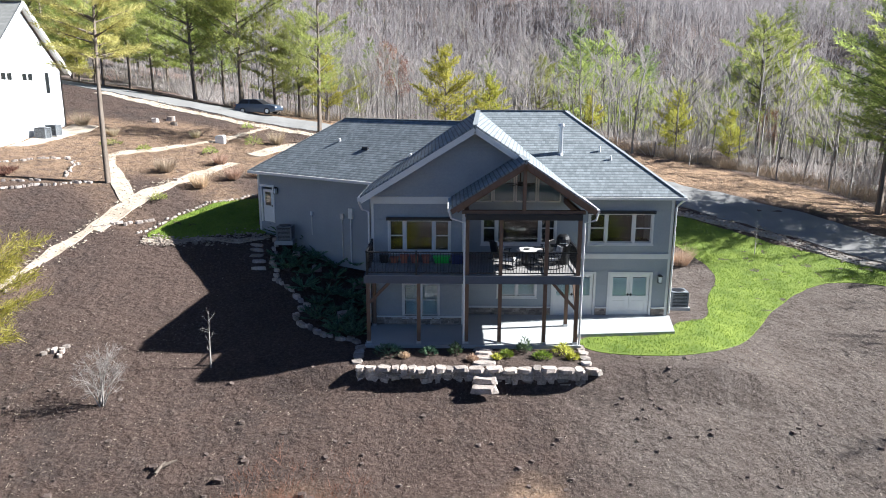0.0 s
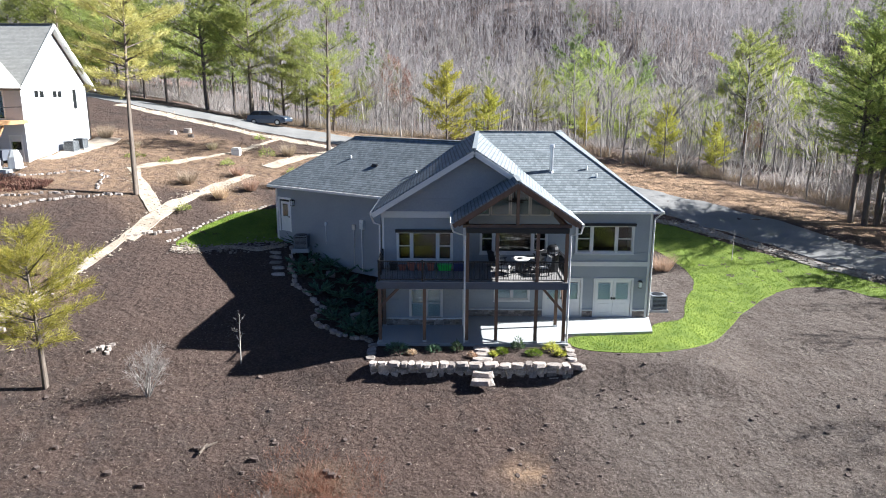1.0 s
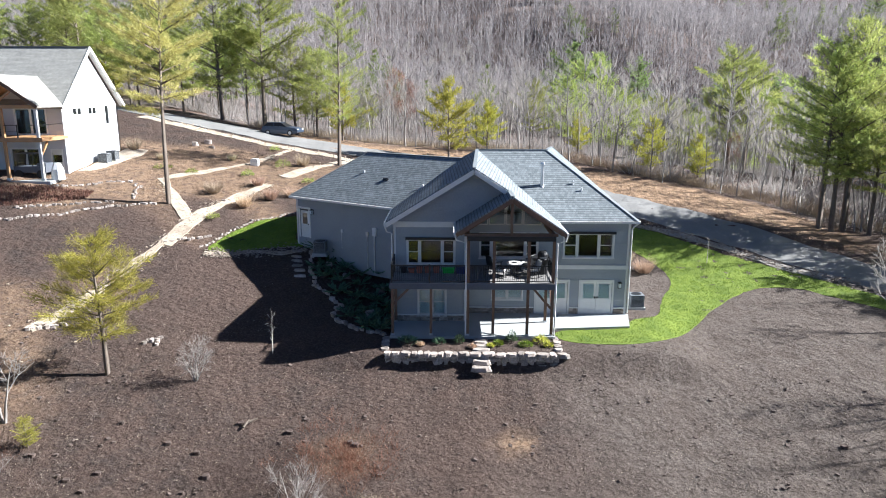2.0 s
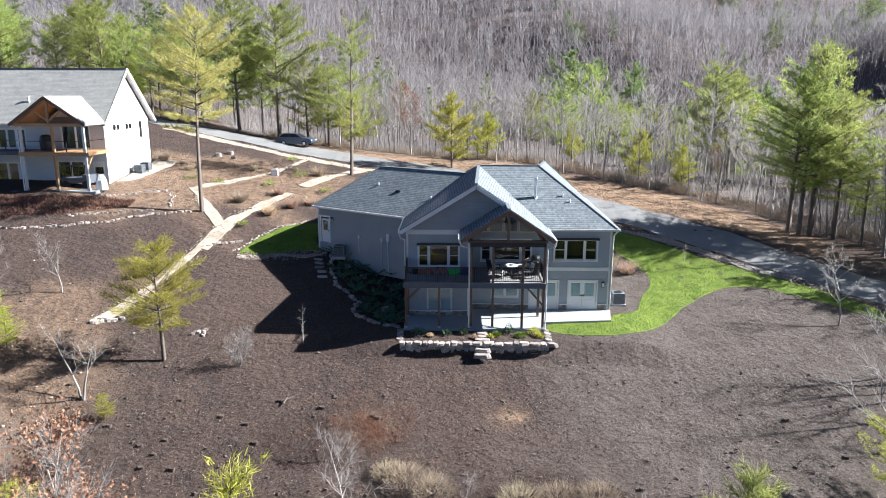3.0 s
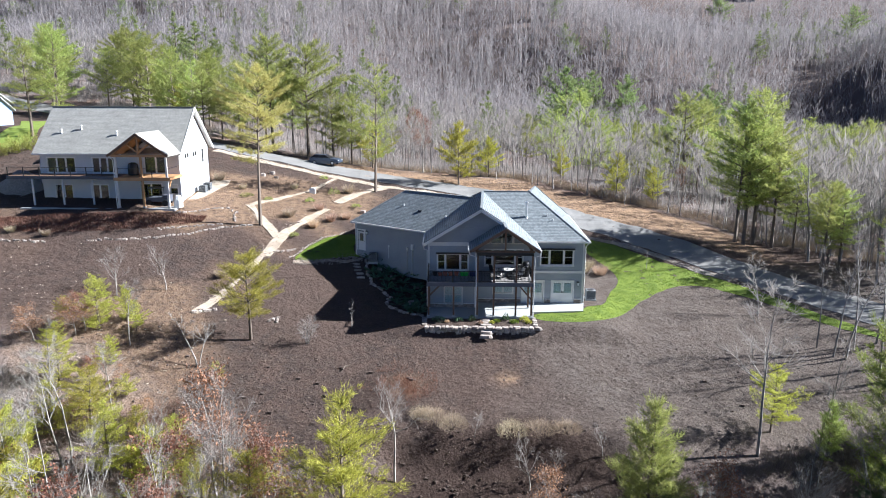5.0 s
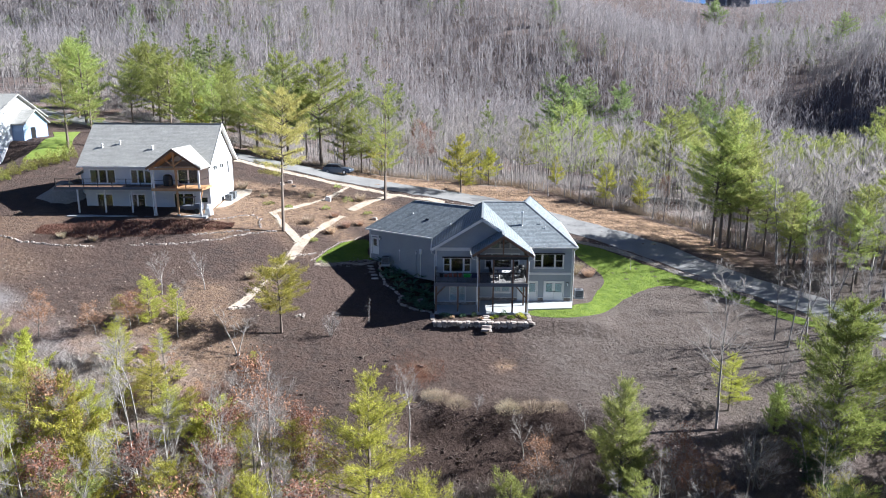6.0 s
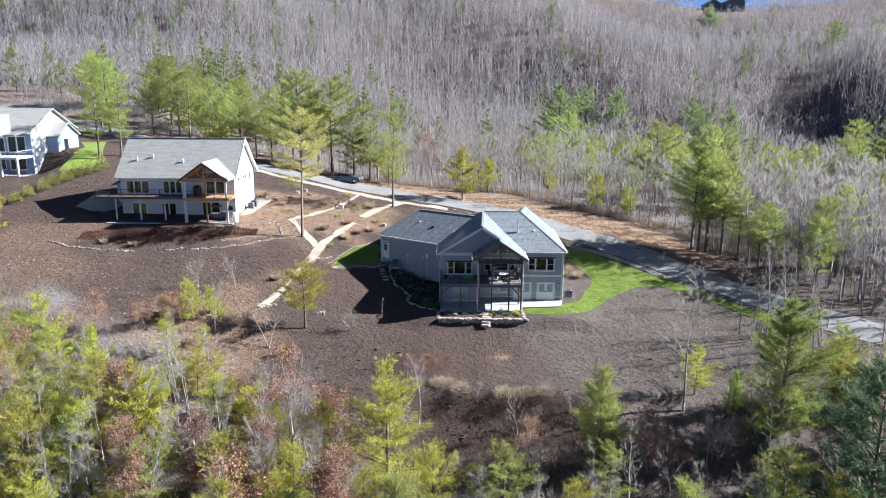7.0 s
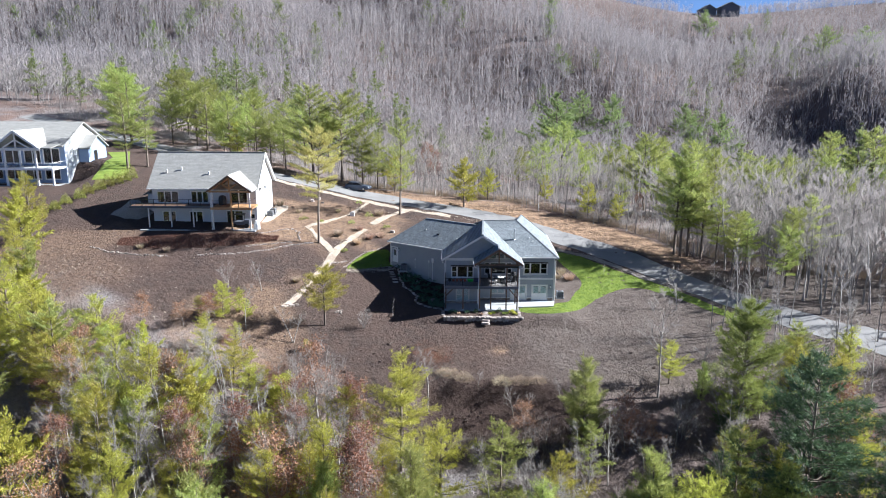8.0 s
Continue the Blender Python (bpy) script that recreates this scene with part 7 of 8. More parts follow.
# ---- trees ----
def pine_shape(seed, h, clear, spread, step=0.55, fill=1.0, ragged=0.25, lift=0.22, cone=0.85, gap=0.31, per=5, wide=(0.062, 0.115), blade=(0.25, 0.52)):
    """A pine: wood sticks and needle sprays. clear: bare share of the trunk."""
    rng = np.random.default_rng(seed)
    bend = rng.normal(0, 0.012 * h, 2)

    def axis(z):
        s = z / h
        return np.array([bend[0] * s * s * 2, bend[1] * math.sin(2.2 * s), z])

    A, B, RA, RB, tp, td = [], [], [], [], [], []
    r0 = 0.016 * h + 0.035
    zs = np.linspace(0, h, 9)
    for z0, z1 in zip(zs[:-1], zs[1:]):
        A.append(axis(z0)), B.append(axis(z1)), RA.append(r0 * (1 - z0 / h) + 0.012), RB.append(r0 * (1 - z1 / h) + 0.012)
    z = h * clear
    while z < h * 0.985:
        s = (z - h * clear) / (h * (1 - clear))
        prof = (1 - s) ** cone * min(1.0, 0.45 + 2.4 * s) + 0.05
        for k in range(rng.integers(4, 7)):
            an = rng.uniform(0, 2 * math.pi)
            ln = spread * prof * rng.uniform(1 - ragged * 1.6, 1 + ragged)
            if rng.random() > fill or ln < 0.12:
                continue
            up = lift * rng.uniform(0.2, 1.6) + 0.5 * s
            o = axis(z + rng.uniform(-0.15, 0.15))
            d = unit(np.array([math.cos(an), math.sin(an), up]))
            e = o + d * ln + np.array([0, 0, 0.12 * ln])
            A.append(o), B.append(e), RA.append(0.012 + 0.012 * ln), RB.append(0.006)
            m = max(2, int(ln / gap))
            for q in np.linspace(0.30, 1.0, m):
                for w in (-1, 0, 1) if q < 0.95 else (0,):
                    off = np.array([-d[1], d[0], 0]) * w * (0.32 * ln * (1.15 - q) + 0.05) * rng.uniform(0.6, 1.3)
                    c = o + (e - o) * q + off + rng.normal(0, 0.05, 3)
                    tp.append(c)
                    td.append(unit(d + off * 0.8 + np.array([0, 0, 0.35])))
        z += step * rng.uniform(0.75, 1.3)
    tp, td = np.array(tp), np.array(td)
    P = np.repeat(tp, per, 0) + rng.normal(0, 0.07, (len(tp) * per, 3))
    D = unit(np.repeat(td, per, 0) + rng.normal(0, 0.62, (len(tp) * per, 3)))
    n = len(P)
    crown = blades(P, D, rng.uniform(*blade, n), rng.uniform(*wide, n), rng)
    return sticks(np.array(A), np.array(B), RA, RB), crown


def bare_shape(seed, h, spread, limbs=13, forks=6, twigs=9, clear=0.35, lean=0.02, girth=0.012, multi=1, twig_len=0.8, twig_wide=0.018, wander=0.07):
    """A leafless broadleaf tree: trunk, limbs, forks as sticks; twigs as blades."""
    rng = np.random.default_rng(seed)
    A, B, RA, RB, TP, TD, TL = [], [], [], [], [], [], []

    def bar(a, b, ra, rb):
        A.append(a), B.append(b), RA.append(ra), RB.append(rb)

    for st in range(multi):
        p = np.array([rng.normal(0, 0.06 * (multi > 1)), rng.normal(0, 0.06 * (multi > 1)), 0.0])
        d = unit(np.array([rng.normal(0, lean + 0.28 * (multi > 1)), rng.normal(0, lean + 0.28 * (multi > 1)), 1.0]))
        nodes, r0 = [p], girth * h + 0.015
        hh = h * (1 if st == 0 else rng.uniform(0.7, 1))
        for k in range(6):
            d = unit(d + rng.normal(0, wander, 3))
            q = p + d * hh / 6
            bar(p, q, r0 * (1 - k / 6.5), r0 * (1 - (k + 1) / 6.5))
            p = q
            nodes.append(p)
        nodes = np.array(nodes)
        for _ in range(limbs):
            s = clear + (1 - clear) * rng.random() ** 0.8
            o = np.array([np.interp(s * 6, range(7), nodes[:, i]) for i in range(3)])
            an = rng.uniform(0, 2 * math.pi)
            ln = spread * (1.25 - s) * rng.uniform(0.6, 1.2) + 0.25
            d1 = unit(np.array([math.cos(an), math.sin(an), rng.uniform(0.45, 1.5)]))
            mid = o + d1 * ln * 0.5
            end = mid + unit(d1 + rng.normal(0, 0.25, 3) + np.array([0, 0, 0.25])) * ln * 0.55
            r1 = max(0.008, r0 * (1 - s) * 0.6)
            bar(o, mid, r1, r1 * 0.65)
            bar(mid, end, r1 * 0.65, r1 * 0.2 + 0.003)
            for _ in range(forks):
                q = rng.uniform(0.25, 1.0)
                o2 = o + (mid - o) * q * 2 if q < 0.5 else mid + (end - mid) * (q - 0.5) * 2
                d2 = unit(d1 + rng.normal(0, 0.55, 3) + np.array([0, 0, 0.3]))
                l2 = ln * rng.uniform(0.3, 0.6) * (1.2 - 0.5 * q)
                e2 = o2 + d2 * l2
                bar(o2, e2, r1 * 0.35 + 0.004, 0.004)
                for _ in range(twigs):
                    TP.append(o2 + d2 * l2 * rng.uniform(0.2, 1.0))
                    TD.append(unit(d2 + rng.normal(0, 0.55, 3) + np.array([0, 0, 0.2])))
                    TL.append(twig_len * rng.uniform(0.5, 1.2))
    TP, TD = np.array(TP), np.array(TD)
    tw = blades(TP, TD, TL, np.full(len(TP), twig_wide), rng)
    return sticks(np.array(A), np.array(B), RA, RB), tw, (TP, TD, TL)


def leaf_cloud(tw, seed, per=3, size=0.13):
    """Dry leaves hanging along twigs."""
    rng = np.random.default_rng(seed)
    TP, TD, TL = tw
    P = np.repeat(TP + TD * (np.array(TL)[:, None] * 0.6), per, 0) + rng.normal(0, 0.22, (len(TP) * per, 3))
    return blades(P, unit(rng.normal(size=P.shape)), rng.uniform(size * 0.7, size * 1.4, len(P)), np.full(len(P), size * 0.8), rng)


PROTO = {}


def tree(kind, x, y, h, turn, label="", wide=1.0, group="", sink=0.12):
    """Sets a tree of a kind at a place with that height; the first one is built, the others share its meshes."""
    made, h0, category, text = PROTO[kind]
    z = float(height(x, y)) - sink
    m = Matrix.Translation((x, y, z)) @ Euler((0, 0, turn)).to_matrix().to_4x4() @ Matrix.Diagonal((h / h0 * wide, h / h0 * wide, h / h0, 1))
    if made is None:
        raise KeyError(kind)
    if isinstance(made, tuple):
        ob = new(made[0])
        for nm, me, lb in made[1]:
            c = new(nm, me)
            c.parent = ob
            tagged(c, lb, kind="" if nm == "trunk" else "stuff")
        ob.matrix_basis = m
        PROTO[kind] = (ob, h0, category, text)
    else:
        ob = made.copy()
        ob.matrix_basis = m
        scene.collection.objects.link(ob)
        for ch in made.children:
            c = ch.copy()
            scene.collection.objects.link(c)
            c.parent = ob
    return tagged(ob, label or text, category, group)


def pine_kind(kind, needles, text, h, bark=M_BARK, **kw):
    (wv, wf), (cv, cf) = pine_shape(h=h, **kw)
    PROTO[kind] = (("pine_tree", [("trunk", quick_mesh("trunk", wv, wf, bark, True), ""), ("crown", quick_mesh("crown", cv, cf, needles), "")]), h, "pine tree", text)


def bare_kind(kind, text, h, bark=M_BARK_PALE, twig=M_TWIG_PALE, leaves=None, name="bare_tree", category="tree", leaf_per=3, **kw):
    (wv, wf), (tv, tf), tw = bare_shape(h=h, **kw)
    parts = [("trunk", quick_mesh("trunk", wv, wf, bark, True), ""), ("twig_mass", quick_mesh("twig_mass", tv, tf, twig), "")]
    if leaves:
        lv, lf = leaf_cloud(tw, kw["seed"], leaf_per)
        parts.append(("crown", quick_mesh("crown", lv, lf, leaves), ""))
    PROTO[kind] = ((name, parts), h, category, text)


pine_kind("tall", M_NEEDLE_TALL, "tall yellow-green pine with a long bare lower trunk", 16.5, seed=3, clear=0.42, spread=5.6, step=0.7, fill=0.95, ragged=0.35, lift=0.02, cone=0.45, per=13, wide=(0.022, 0.045))
pine_kind("thin", M_NEEDLE, "slender thin-crowned pine beside the lane", 16, seed=5, clear=0.28, spread=4.6, step=0.75, fill=0.75, ragged=0.45, lift=0.15, cone=0.6, per=10, wide=(0.026, 0.05))
for i in range(3):
    pine_kind("young%d" % i, M_NEEDLE_Y, "young bright yellow-green pine", 9, seed=11 + i, clear=0.10 + 0.03 * i, spread=3.4 + 0.3 * i, step=0.5, fill=0.85, ragged=0.5, lift=0.35, cone=0.7)
    pine_kind("green%d" % i, M_NEEDLE, "mid-green pine with a full conical crown", 13, seed=21 + i, clear=0.16 + 0.07 * i, spread=4.6 + 0.4 * i, step=0.62, fill=0.92, ragged=0.5, lift=0.2, cone=0.65, per=8, wide=(0.042, 0.08))
    pine_kind("grove%d" % i, M_NEEDLE, "tall pine with dark bare trunk and high green crown", 16, seed=31 + i, clear=0.30, spread=5.0, step=0.64, fill=0.9, ragged=0.55, lift=0.15, cone=0.6, per=8, wide=(0.042, 0.08))
for i in range(3):
    pine_kind("hill%d" % i, M_NEEDLE_HILL, "dark green pine standing out on the leafless hillside", 14, seed=81 + i, clear=0.08, spread=4.8 + 0.4 * i, step=0.7, fill=0.95, ragged=0.4, lift=0.2, cone=0.7, gap=0.5, per=7, wide=(0.11, 0.19))
pine_kind("full", M_NEEDLE_FULL, "broad green pine at the edge of the ravine", 14, seed=47, clear=0.1, spread=4.6, step=0.5, fill=1.0, ragged=0.4, lift=0.3, cone=0.55, per=11, wide=(0.03, 0.06))
pine_kind("sparse", M_NEEDLE_Y, "small pine with a bare trunk and feathery yellow crown", 7.5, seed=41, clear=0.28, spread=2.6, step=0.4, fill=0.85, ragged=0.5, lift=0.2, cone=0.45, per=15, wide=(0.016, 0.032))
pine_kind("dark", M_NEEDLE_D, "dark green spreading pine in the ravine", 15, seed=43, clear=0.14, spread=5.2, step=0.55, fill=0.97, ragged=0.35, lift=0.1, cone=0.65, per=9, wide=(0.035, 0.07))
for i in range(3):
    pine_kind("near%d" % i, M_NEEDLE_Y, "young bright yellow-green pine", 9, seed=91 + i, clear=0.08 + 0.03 * i, spread=3.3 + 0.3 * i, step=0.42, fill=0.9, ragged=0.5, lift=0.3, cone=0.7, gap=0.28, per=12, wide=(0.02, 0.038), blade=(0.16, 0.36))
pine_kind("nearsoft", M_NEEDLE, "soft grey-green bushy pine", 9, seed=95, clear=0.05, spread=2.9, step=0.34, fill=1.0, ragged=0.3, lift=0.6, cone=0.6, gap=0.26, per=9, wide=(0.02, 0.04))
pine_kind("soft", M_NEEDLE, "soft grey-green bushy pine", 9, seed=45, clear=0.06, spread=3.0, step=0.4, fill=1.0, ragged=0.3, lift=0.6, cone=0.6)
for i in range(4):
    bare_kind("bare%d" % i, "leafless pale-barked tree in the woodland", 10, seed=51 + i, spread=2.6 + 0.3 * i, limbs=12, clear=0.32)
    bare_kind("tallbare%d" % i, "tall leafless grey tree with a straight trunk", 14, seed=61 + i, spread=2.7, limbs=15, forks=5, twigs=6, clear=0.42, bark=M_BARK_GREY, twig=M_TWIG_PALE, girth=0.010, twig_wide=0.016)
bare_kind("big", "leafless tree with a pale grey trunk on the slope", 11.3, seed=71, spread=3.4, limbs=17, clear=0.4, girth=0.010, twig_len=0.7, twig_wide=0.022)
bare_kind("russet0", "small oak holding russet dry leaves", 6, seed=73, spread=2.0, limbs=12, clear=0.2, leaves=M_RUSSET, name="oak_tree")
bare_kind("russet1", "taller oak holding russet dry leaves", 9, seed=74, spread=2.3, limbs=14, clear=0.3, leaves=M_RUSSET, name="oak_tree")
bare_kind("shrub", "pale leafless many-stemmed shrub", 2.3, seed=75, spread=0.75, limbs=7, forks=3, twigs=4, clear=0.25, multi=8, girth=0.008, twig_len=0.35, twig_wide=0.014, name="bare_shrub", category="shrub", twig=M_TWIG_PALE)
bare_kind("fork", "small forked tree with white bark", 3.6, seed=76, spread=1.5, limbs=7, forks=4, twigs=4, clear=0.35, multi=2, girth=0.018, twig_len=0.4, twig_wide=0.02)
bare_kind("sapling", "thin pale sapling on the mulched slope", 2.7, seed=77, spread=0.2, limbs=10, forks=1, twigs=2, clear=0.12, girth=0.011, twig_len=0.12, twig_wide=0.012, wander=0.012, lean=0.005, name="sapling")
bare_kind("small", "small leafless ornamental tree", 5, seed=78, spread=1.9, limbs=13, forks=5, twigs=5, clear=0.28, girth=0.013, twig_len=0.5, twig_wide=0.022)
bare_kind("fallen", "tangle of bare grey stems", 2.6, seed=79, spread=1.3, limbs=8, forks=4, twigs=4, clear=0.15, multi=4, girth=0.012, twig_len=0.5, twig_wide=0.02, name="bare_shrub", category="shrub")
rt = random.Random(7)


def turn():
    return rt.uniform(0, 6.28)


# trees standing apart
tree("tall", -22.1, 43.3, 16.6, 0.4, wide=0.78)
tree("sparse", -17.9, 24.1, 7.4, 1.0)
tree("thin", -11.5, 59.6, 16.2, 2.0, wide=0.82)
tree("thin", -60.9, 68.4, 13.5, 0.9)
tree("thin", -58.2, 70.5, 12.0, 2.9)
tree("young1", -0.6, 67.6, 8.6, 0.3)
for i, (x, y, h) in enumerate([(31.9, 50.6, 15.8), (32.7, 50.0, 14.4), (33.8, 50.2, 17.6), (35.6, 49.2, 13.6), ]):
    tree("grove%d" % (i % 3), x, y, h, turn(), group="pines beside the lane")
tree("big", 18.8, 12.8, 11.4, 0.5)
for i, (x, y, h) in enumerate([(28.9, 23.0, 10.7), (29.7, 22.6, 10.0), (30.8, 23.6, 11.2), (28.3, 24.4, 8.6), (31.6, 21.2, 12), (33.2, 24.6, 10.5)]):
    tree("tallbare%d" % (i % 4), x, y, h, turn(), wide=0.8)
for i in range(16):
    spot = rt.uniform(33, 48), rt.uniform(18.5, 26), rt.uniform(7.5, 11), turn()
    if i < 7:
        tree("tallbare%d" % (i % 4), *spot, wide=0.85)
tree("small", 26.0, 30.4, 5.2, 1.2)
tree("bare1", -5.2, 11.8, 7.2, 0.7, "slim white-barked leafless tree at the bank")
tree("shrub", -13.3, 23.8, 2.3, 0.2)
tree("fork", -20.9, 20.4, 4.1, 2.4)
tree("sapling", -10.0, 26.5, 2.65, 0.0)
tree("sapling", 19.3, 42.4, 2.3, 1.9, "thin sapling planted in the lawn")
tree("fallen", -19.5, 15.6, 2.6, 0.6)
tree("small", -30.6, 28.0, 4.0, 0.9)
tree("small", -27.0, 29.8, 4.1, 2.9)
tree("russet0", -30.6, 22.6, 3.4, 0.3)
tree("russet0", -38.0, 19.5, 4.2, 1.3)
tree("near0", -28.2, 24.6, 3.2, 0.8)
tree("near2", -27.0, 23.6, 2.6, 1.8)
tree("near1", -19.1, 19.0, 1.6, 0.8, "tiny yellow-green pine seedling")
for x, y, h in BANK_SAPLINGS:
    tree("small", x, y, h, turn(), "thin leafless sapling at the bank")
# first row beyond the lane
for i, (x, y, h) in enumerate([(-74.9, 101, 16.4), (-79, 106, 15), (-65.2, 100, 12), (-56.5, 97, 16), (-49.5, 91, 13.6), (-60, 101, 14), (-52, 95, 12), (-30.2, 82, 17.6), (-24.3, 80, 17.2), (-20.1, 79, 11.5), (-17.1, 78, 10.5), (-27.5, 84, 13),
                               (22.6, 106, 17.5), (34.5, 78, 14.7), (38.2, 82, 14.2), (38.9, 70, 9.8), (16.6, 95, 11.5), (11.3, 90, 9.8), (28.4, 72, 6.5), (46, 74, 13), (52, 66, 12), (57, 84, 13), (66, 72, 12),
                               (-66, 112, 15), (-72, 120, 14), (-58, 108, 13), (-48, 104, 14), (-84, 116, 14), (-40, 98, 13), (-34, 92, 12), (-52, 116, 13), (-90, 126, 14)]):
    tree("green%d" % (i % 3), x, y, h, turn())
for i, (x, y, h) in enumerate([(-42.0, 84, 11), (-39.7, 86, 10.5), (-36.5, 85, 10), (-44.5, 87, 12)]):
    tree("grove%d" % (i % 3), x, y, h, turn())
for x, y, h in ((-7.9, 84, 9.1), (-6.0, 86, 8), (30, 66, 5)):
    tree("russet1", x, y, h, turn())
for x, y, h in ((-13.6, 75.5, 7), (4.0, 74, 6), (21.5, 66.5, 6), (-47, 88, 8), (15.0, 75, 5), (26, 64.5, 5)):
    tree("young%d" % rt.randrange(3), x, y, h, turn())
for i in range(64):
    x = -26 + i * 1.06 + rt.uniform(-0.5, 0.5)
    edge = float(np.interp(x, [-26, 4, 14, 24, 30, 36, 45], [77.5, 72.5, 66, 61, 56, 49, 41]))
    tree(rt.choice(["tallbare0", "tallbare1", "tallbare2", "tallbare3", "bare0", "bare2"]), x, edge + rt.uniform(0, 5.5), rt.uniform(7, 12.5), turn(), wide=0.75)

for i, (x, y, h) in enumerate([(42, 122, 15), (47, 128, 13), (38, 116, 14), (54, 118, 12), (60, 108, 13), (30, 118, 14), (36, 128, 15), (26, 98, 11), (64, 96, 11), (72, 90, 12), (78, 104, 12), (52, 100, 13), (48, 92, 12), (4, 112, 10), (-14, 104, 9)]):
    tree("green%d" % (i % 3), x, y, h, turn())
for i, (x, y, h) in enumerate([(70, 80, 16), (76, 75, 17), (59, 72, 12), (66, 64, 10), (82, 92, 14), (37.4, 47.8, 10), (36.9, 40.6, 9.5), (39.2, 41.6, 8.5), (39.4, 44.0, 9), (43, 37.4, 11), (41, 34.6, 9), (47, 40.5, 12)]):
    tree("grove%d" % (i % 3), x, y, h, turn(), group="pines beside the lane")

for i, (x, y, h) in enumerate([(47.0, 44.0, 8)]):
    tree("grove%d" % (i % 3), x, y, h, turn(), group="pines beside the lane")
for i in range(8):
    tree("tallbare%d" % (i % 4), rt.uniform(37, 52), rt.uniform(32, 52), rt.uniform(11, 15), turn())
# pines that stand out on the hillside
k = 0
for x, y, h in [(-255, 348, 9.5), (-235, 325, 7.8), (-206, 290, 8.2), (-192, 281, 11.3), (-186, 283, 9.2), (-198, 304, 8.4), (-188, 300, 8.3), (-178, 294, 7.6), (-131, 251, 10.7), (-146, 279, 7.3), (-119, 252, 9.3), (-119, 263, 10.1), (-120, 288, 8), (-134, 246, 8.2),
              (-111, 214, 13), (-86, 240, 7.1), (-73, 237, 11.7), (-72, 224, 5.5), (-89, 215, 6.6), (-59, 238, 9.4), (54, 355, 14.2), (46, 307, 11.4), (47, 277, 8.9), (49, 268, 9.3), (31, 233, 10.4), (50, 226, 18.3), (31, 173, 20.6), (61, 223, 18.2),
              (58, 162, 12.5), (89, 221, 15.8), (98, 206, 18.2), (92, 213, 13.2), (106, 178, 9.6), (72, 78, 8.2), (77, 74, 9), (149, 377, 15), (200, 356, 9.1), (188, 313, 18.7), (199, 296, 20.7), (203, 297, 14), (37, 252, 8.4), (110, 221, 9)]:
    tree(("hill0", "hill1", "hill2")[k % 3], x, y, h * 1.2, turn(), wide=1.15)
    k += 1

# the ravine woods in the foreground
tree("near0", -7.4, 4.2, 11.6, 0.0)
tree("full", 25.6, 8.8, 13.8, 1.0)
tree("dark", 26.5, -2.6, 17.0, 2.2)
tree("nearsoft", 10.0, 7.2, 9.0, 0.4)
tree("near2", 20.5, 14.9, 5.0, 1.4)
tree("green0", 1.5, -0.6, 9.2, 0.2)
tree("nearsoft", -5.9, -6.7, 11.5, 1.4)
tree("nearsoft", 12.7, -6.0, 10.8, 2.4)
tree("near1", 16.2, -8.0, 10.5, 0.4)
tree("nearsoft", 3.8, -9.0, 10.5, 0.9)
tree("russet0", 13.9, 7.6, 5.2, 0.4)
tree("nearsoft", 23.2, 12.6, 4.2, 1.1)
rb = random.Random(17)
for i in range(34):
    tree(rb.choice(["fallen", "small", "fork", "small", "russet0"]), rb.uniform(4, 34), rb.uniform(-9, 8.5), rb.uniform(2.0, 4.4), rb.uniform(0, 6.28), "leafless brush in the ravine", wide=1.2)
for x, y, h in ((38, -4, 14), (31, -9, 15), (36, -14, 14), (46, -2, 13)):
    tree("dark", x, y, h, turn())
for i in range(56):
    x = rt.uniform(-38, -9)
    y = float(np.interp(x, [-38, -24, -9], [10, 9.5, 6.5])) - rt.random() * 13
    tree(rt.choice(["bare0", "bare1", "bare2", "bare3", "tallbare0", "tallbare3", "russet1"]), x, y, rt.uniform(7.5, 11), turn(), wide=0.9)
for i, (x, y, h) in enumerate([(-29.7, 23.0, 4.6), (-25.5, 12.9, 5.2), (-19.6, 12.0, 3.1), (-23.1, 10.3, 5.2), (-18.2, 10.6, 3.0), (-22.6, 13.3, 2.4), (-29.8, 17.1, 4.5), (-27.1, 19.2, 2.4), (-27.9, 12.5, 4.1), (-20.7, 11.1, 3.3), (-32.3, 23.0, 2.5), (-24.7, 16.5, 1.9), (-13.4, 10.8, 1.3)]):
    tree("near%d" % (i % 3), x, y, h, turn(), "young yellow-green pine at the edge of the slope", wide=1.1)
for x, y, h in ((-31.1, 22.0, 3.3), (-16.2, 10.7, 2.0), (-25.3, 17.4, 1.7), (-22.8, 14.9, 1.6), (-27.4, 17.5, 2.2), (-33.5, 20.5, 3.0)):
    tree("russet0", x, y, h, turn(), wide=1.2)
for i, (x, y, h) in enumerate([(-25.9, 11.0, 7.6), (-25.1, 15.0, 5.4), (-28.3, 13.3, 7.0), (-21.2, 13.5, 3.2), (-26.7, 21.7, 5.3)]):
    tree("bare%d" % (i % 4), x, y, h, turn())
for i in range(16):
    x = rt.uniform(19, 40)
    tree("dark", x, rt.uniform(0, 9) + 0.15 * (x - 19), rt.uniform(2.4, 4.6), turn(), "low dark evergreen bush in the ravine", wide=1.3)
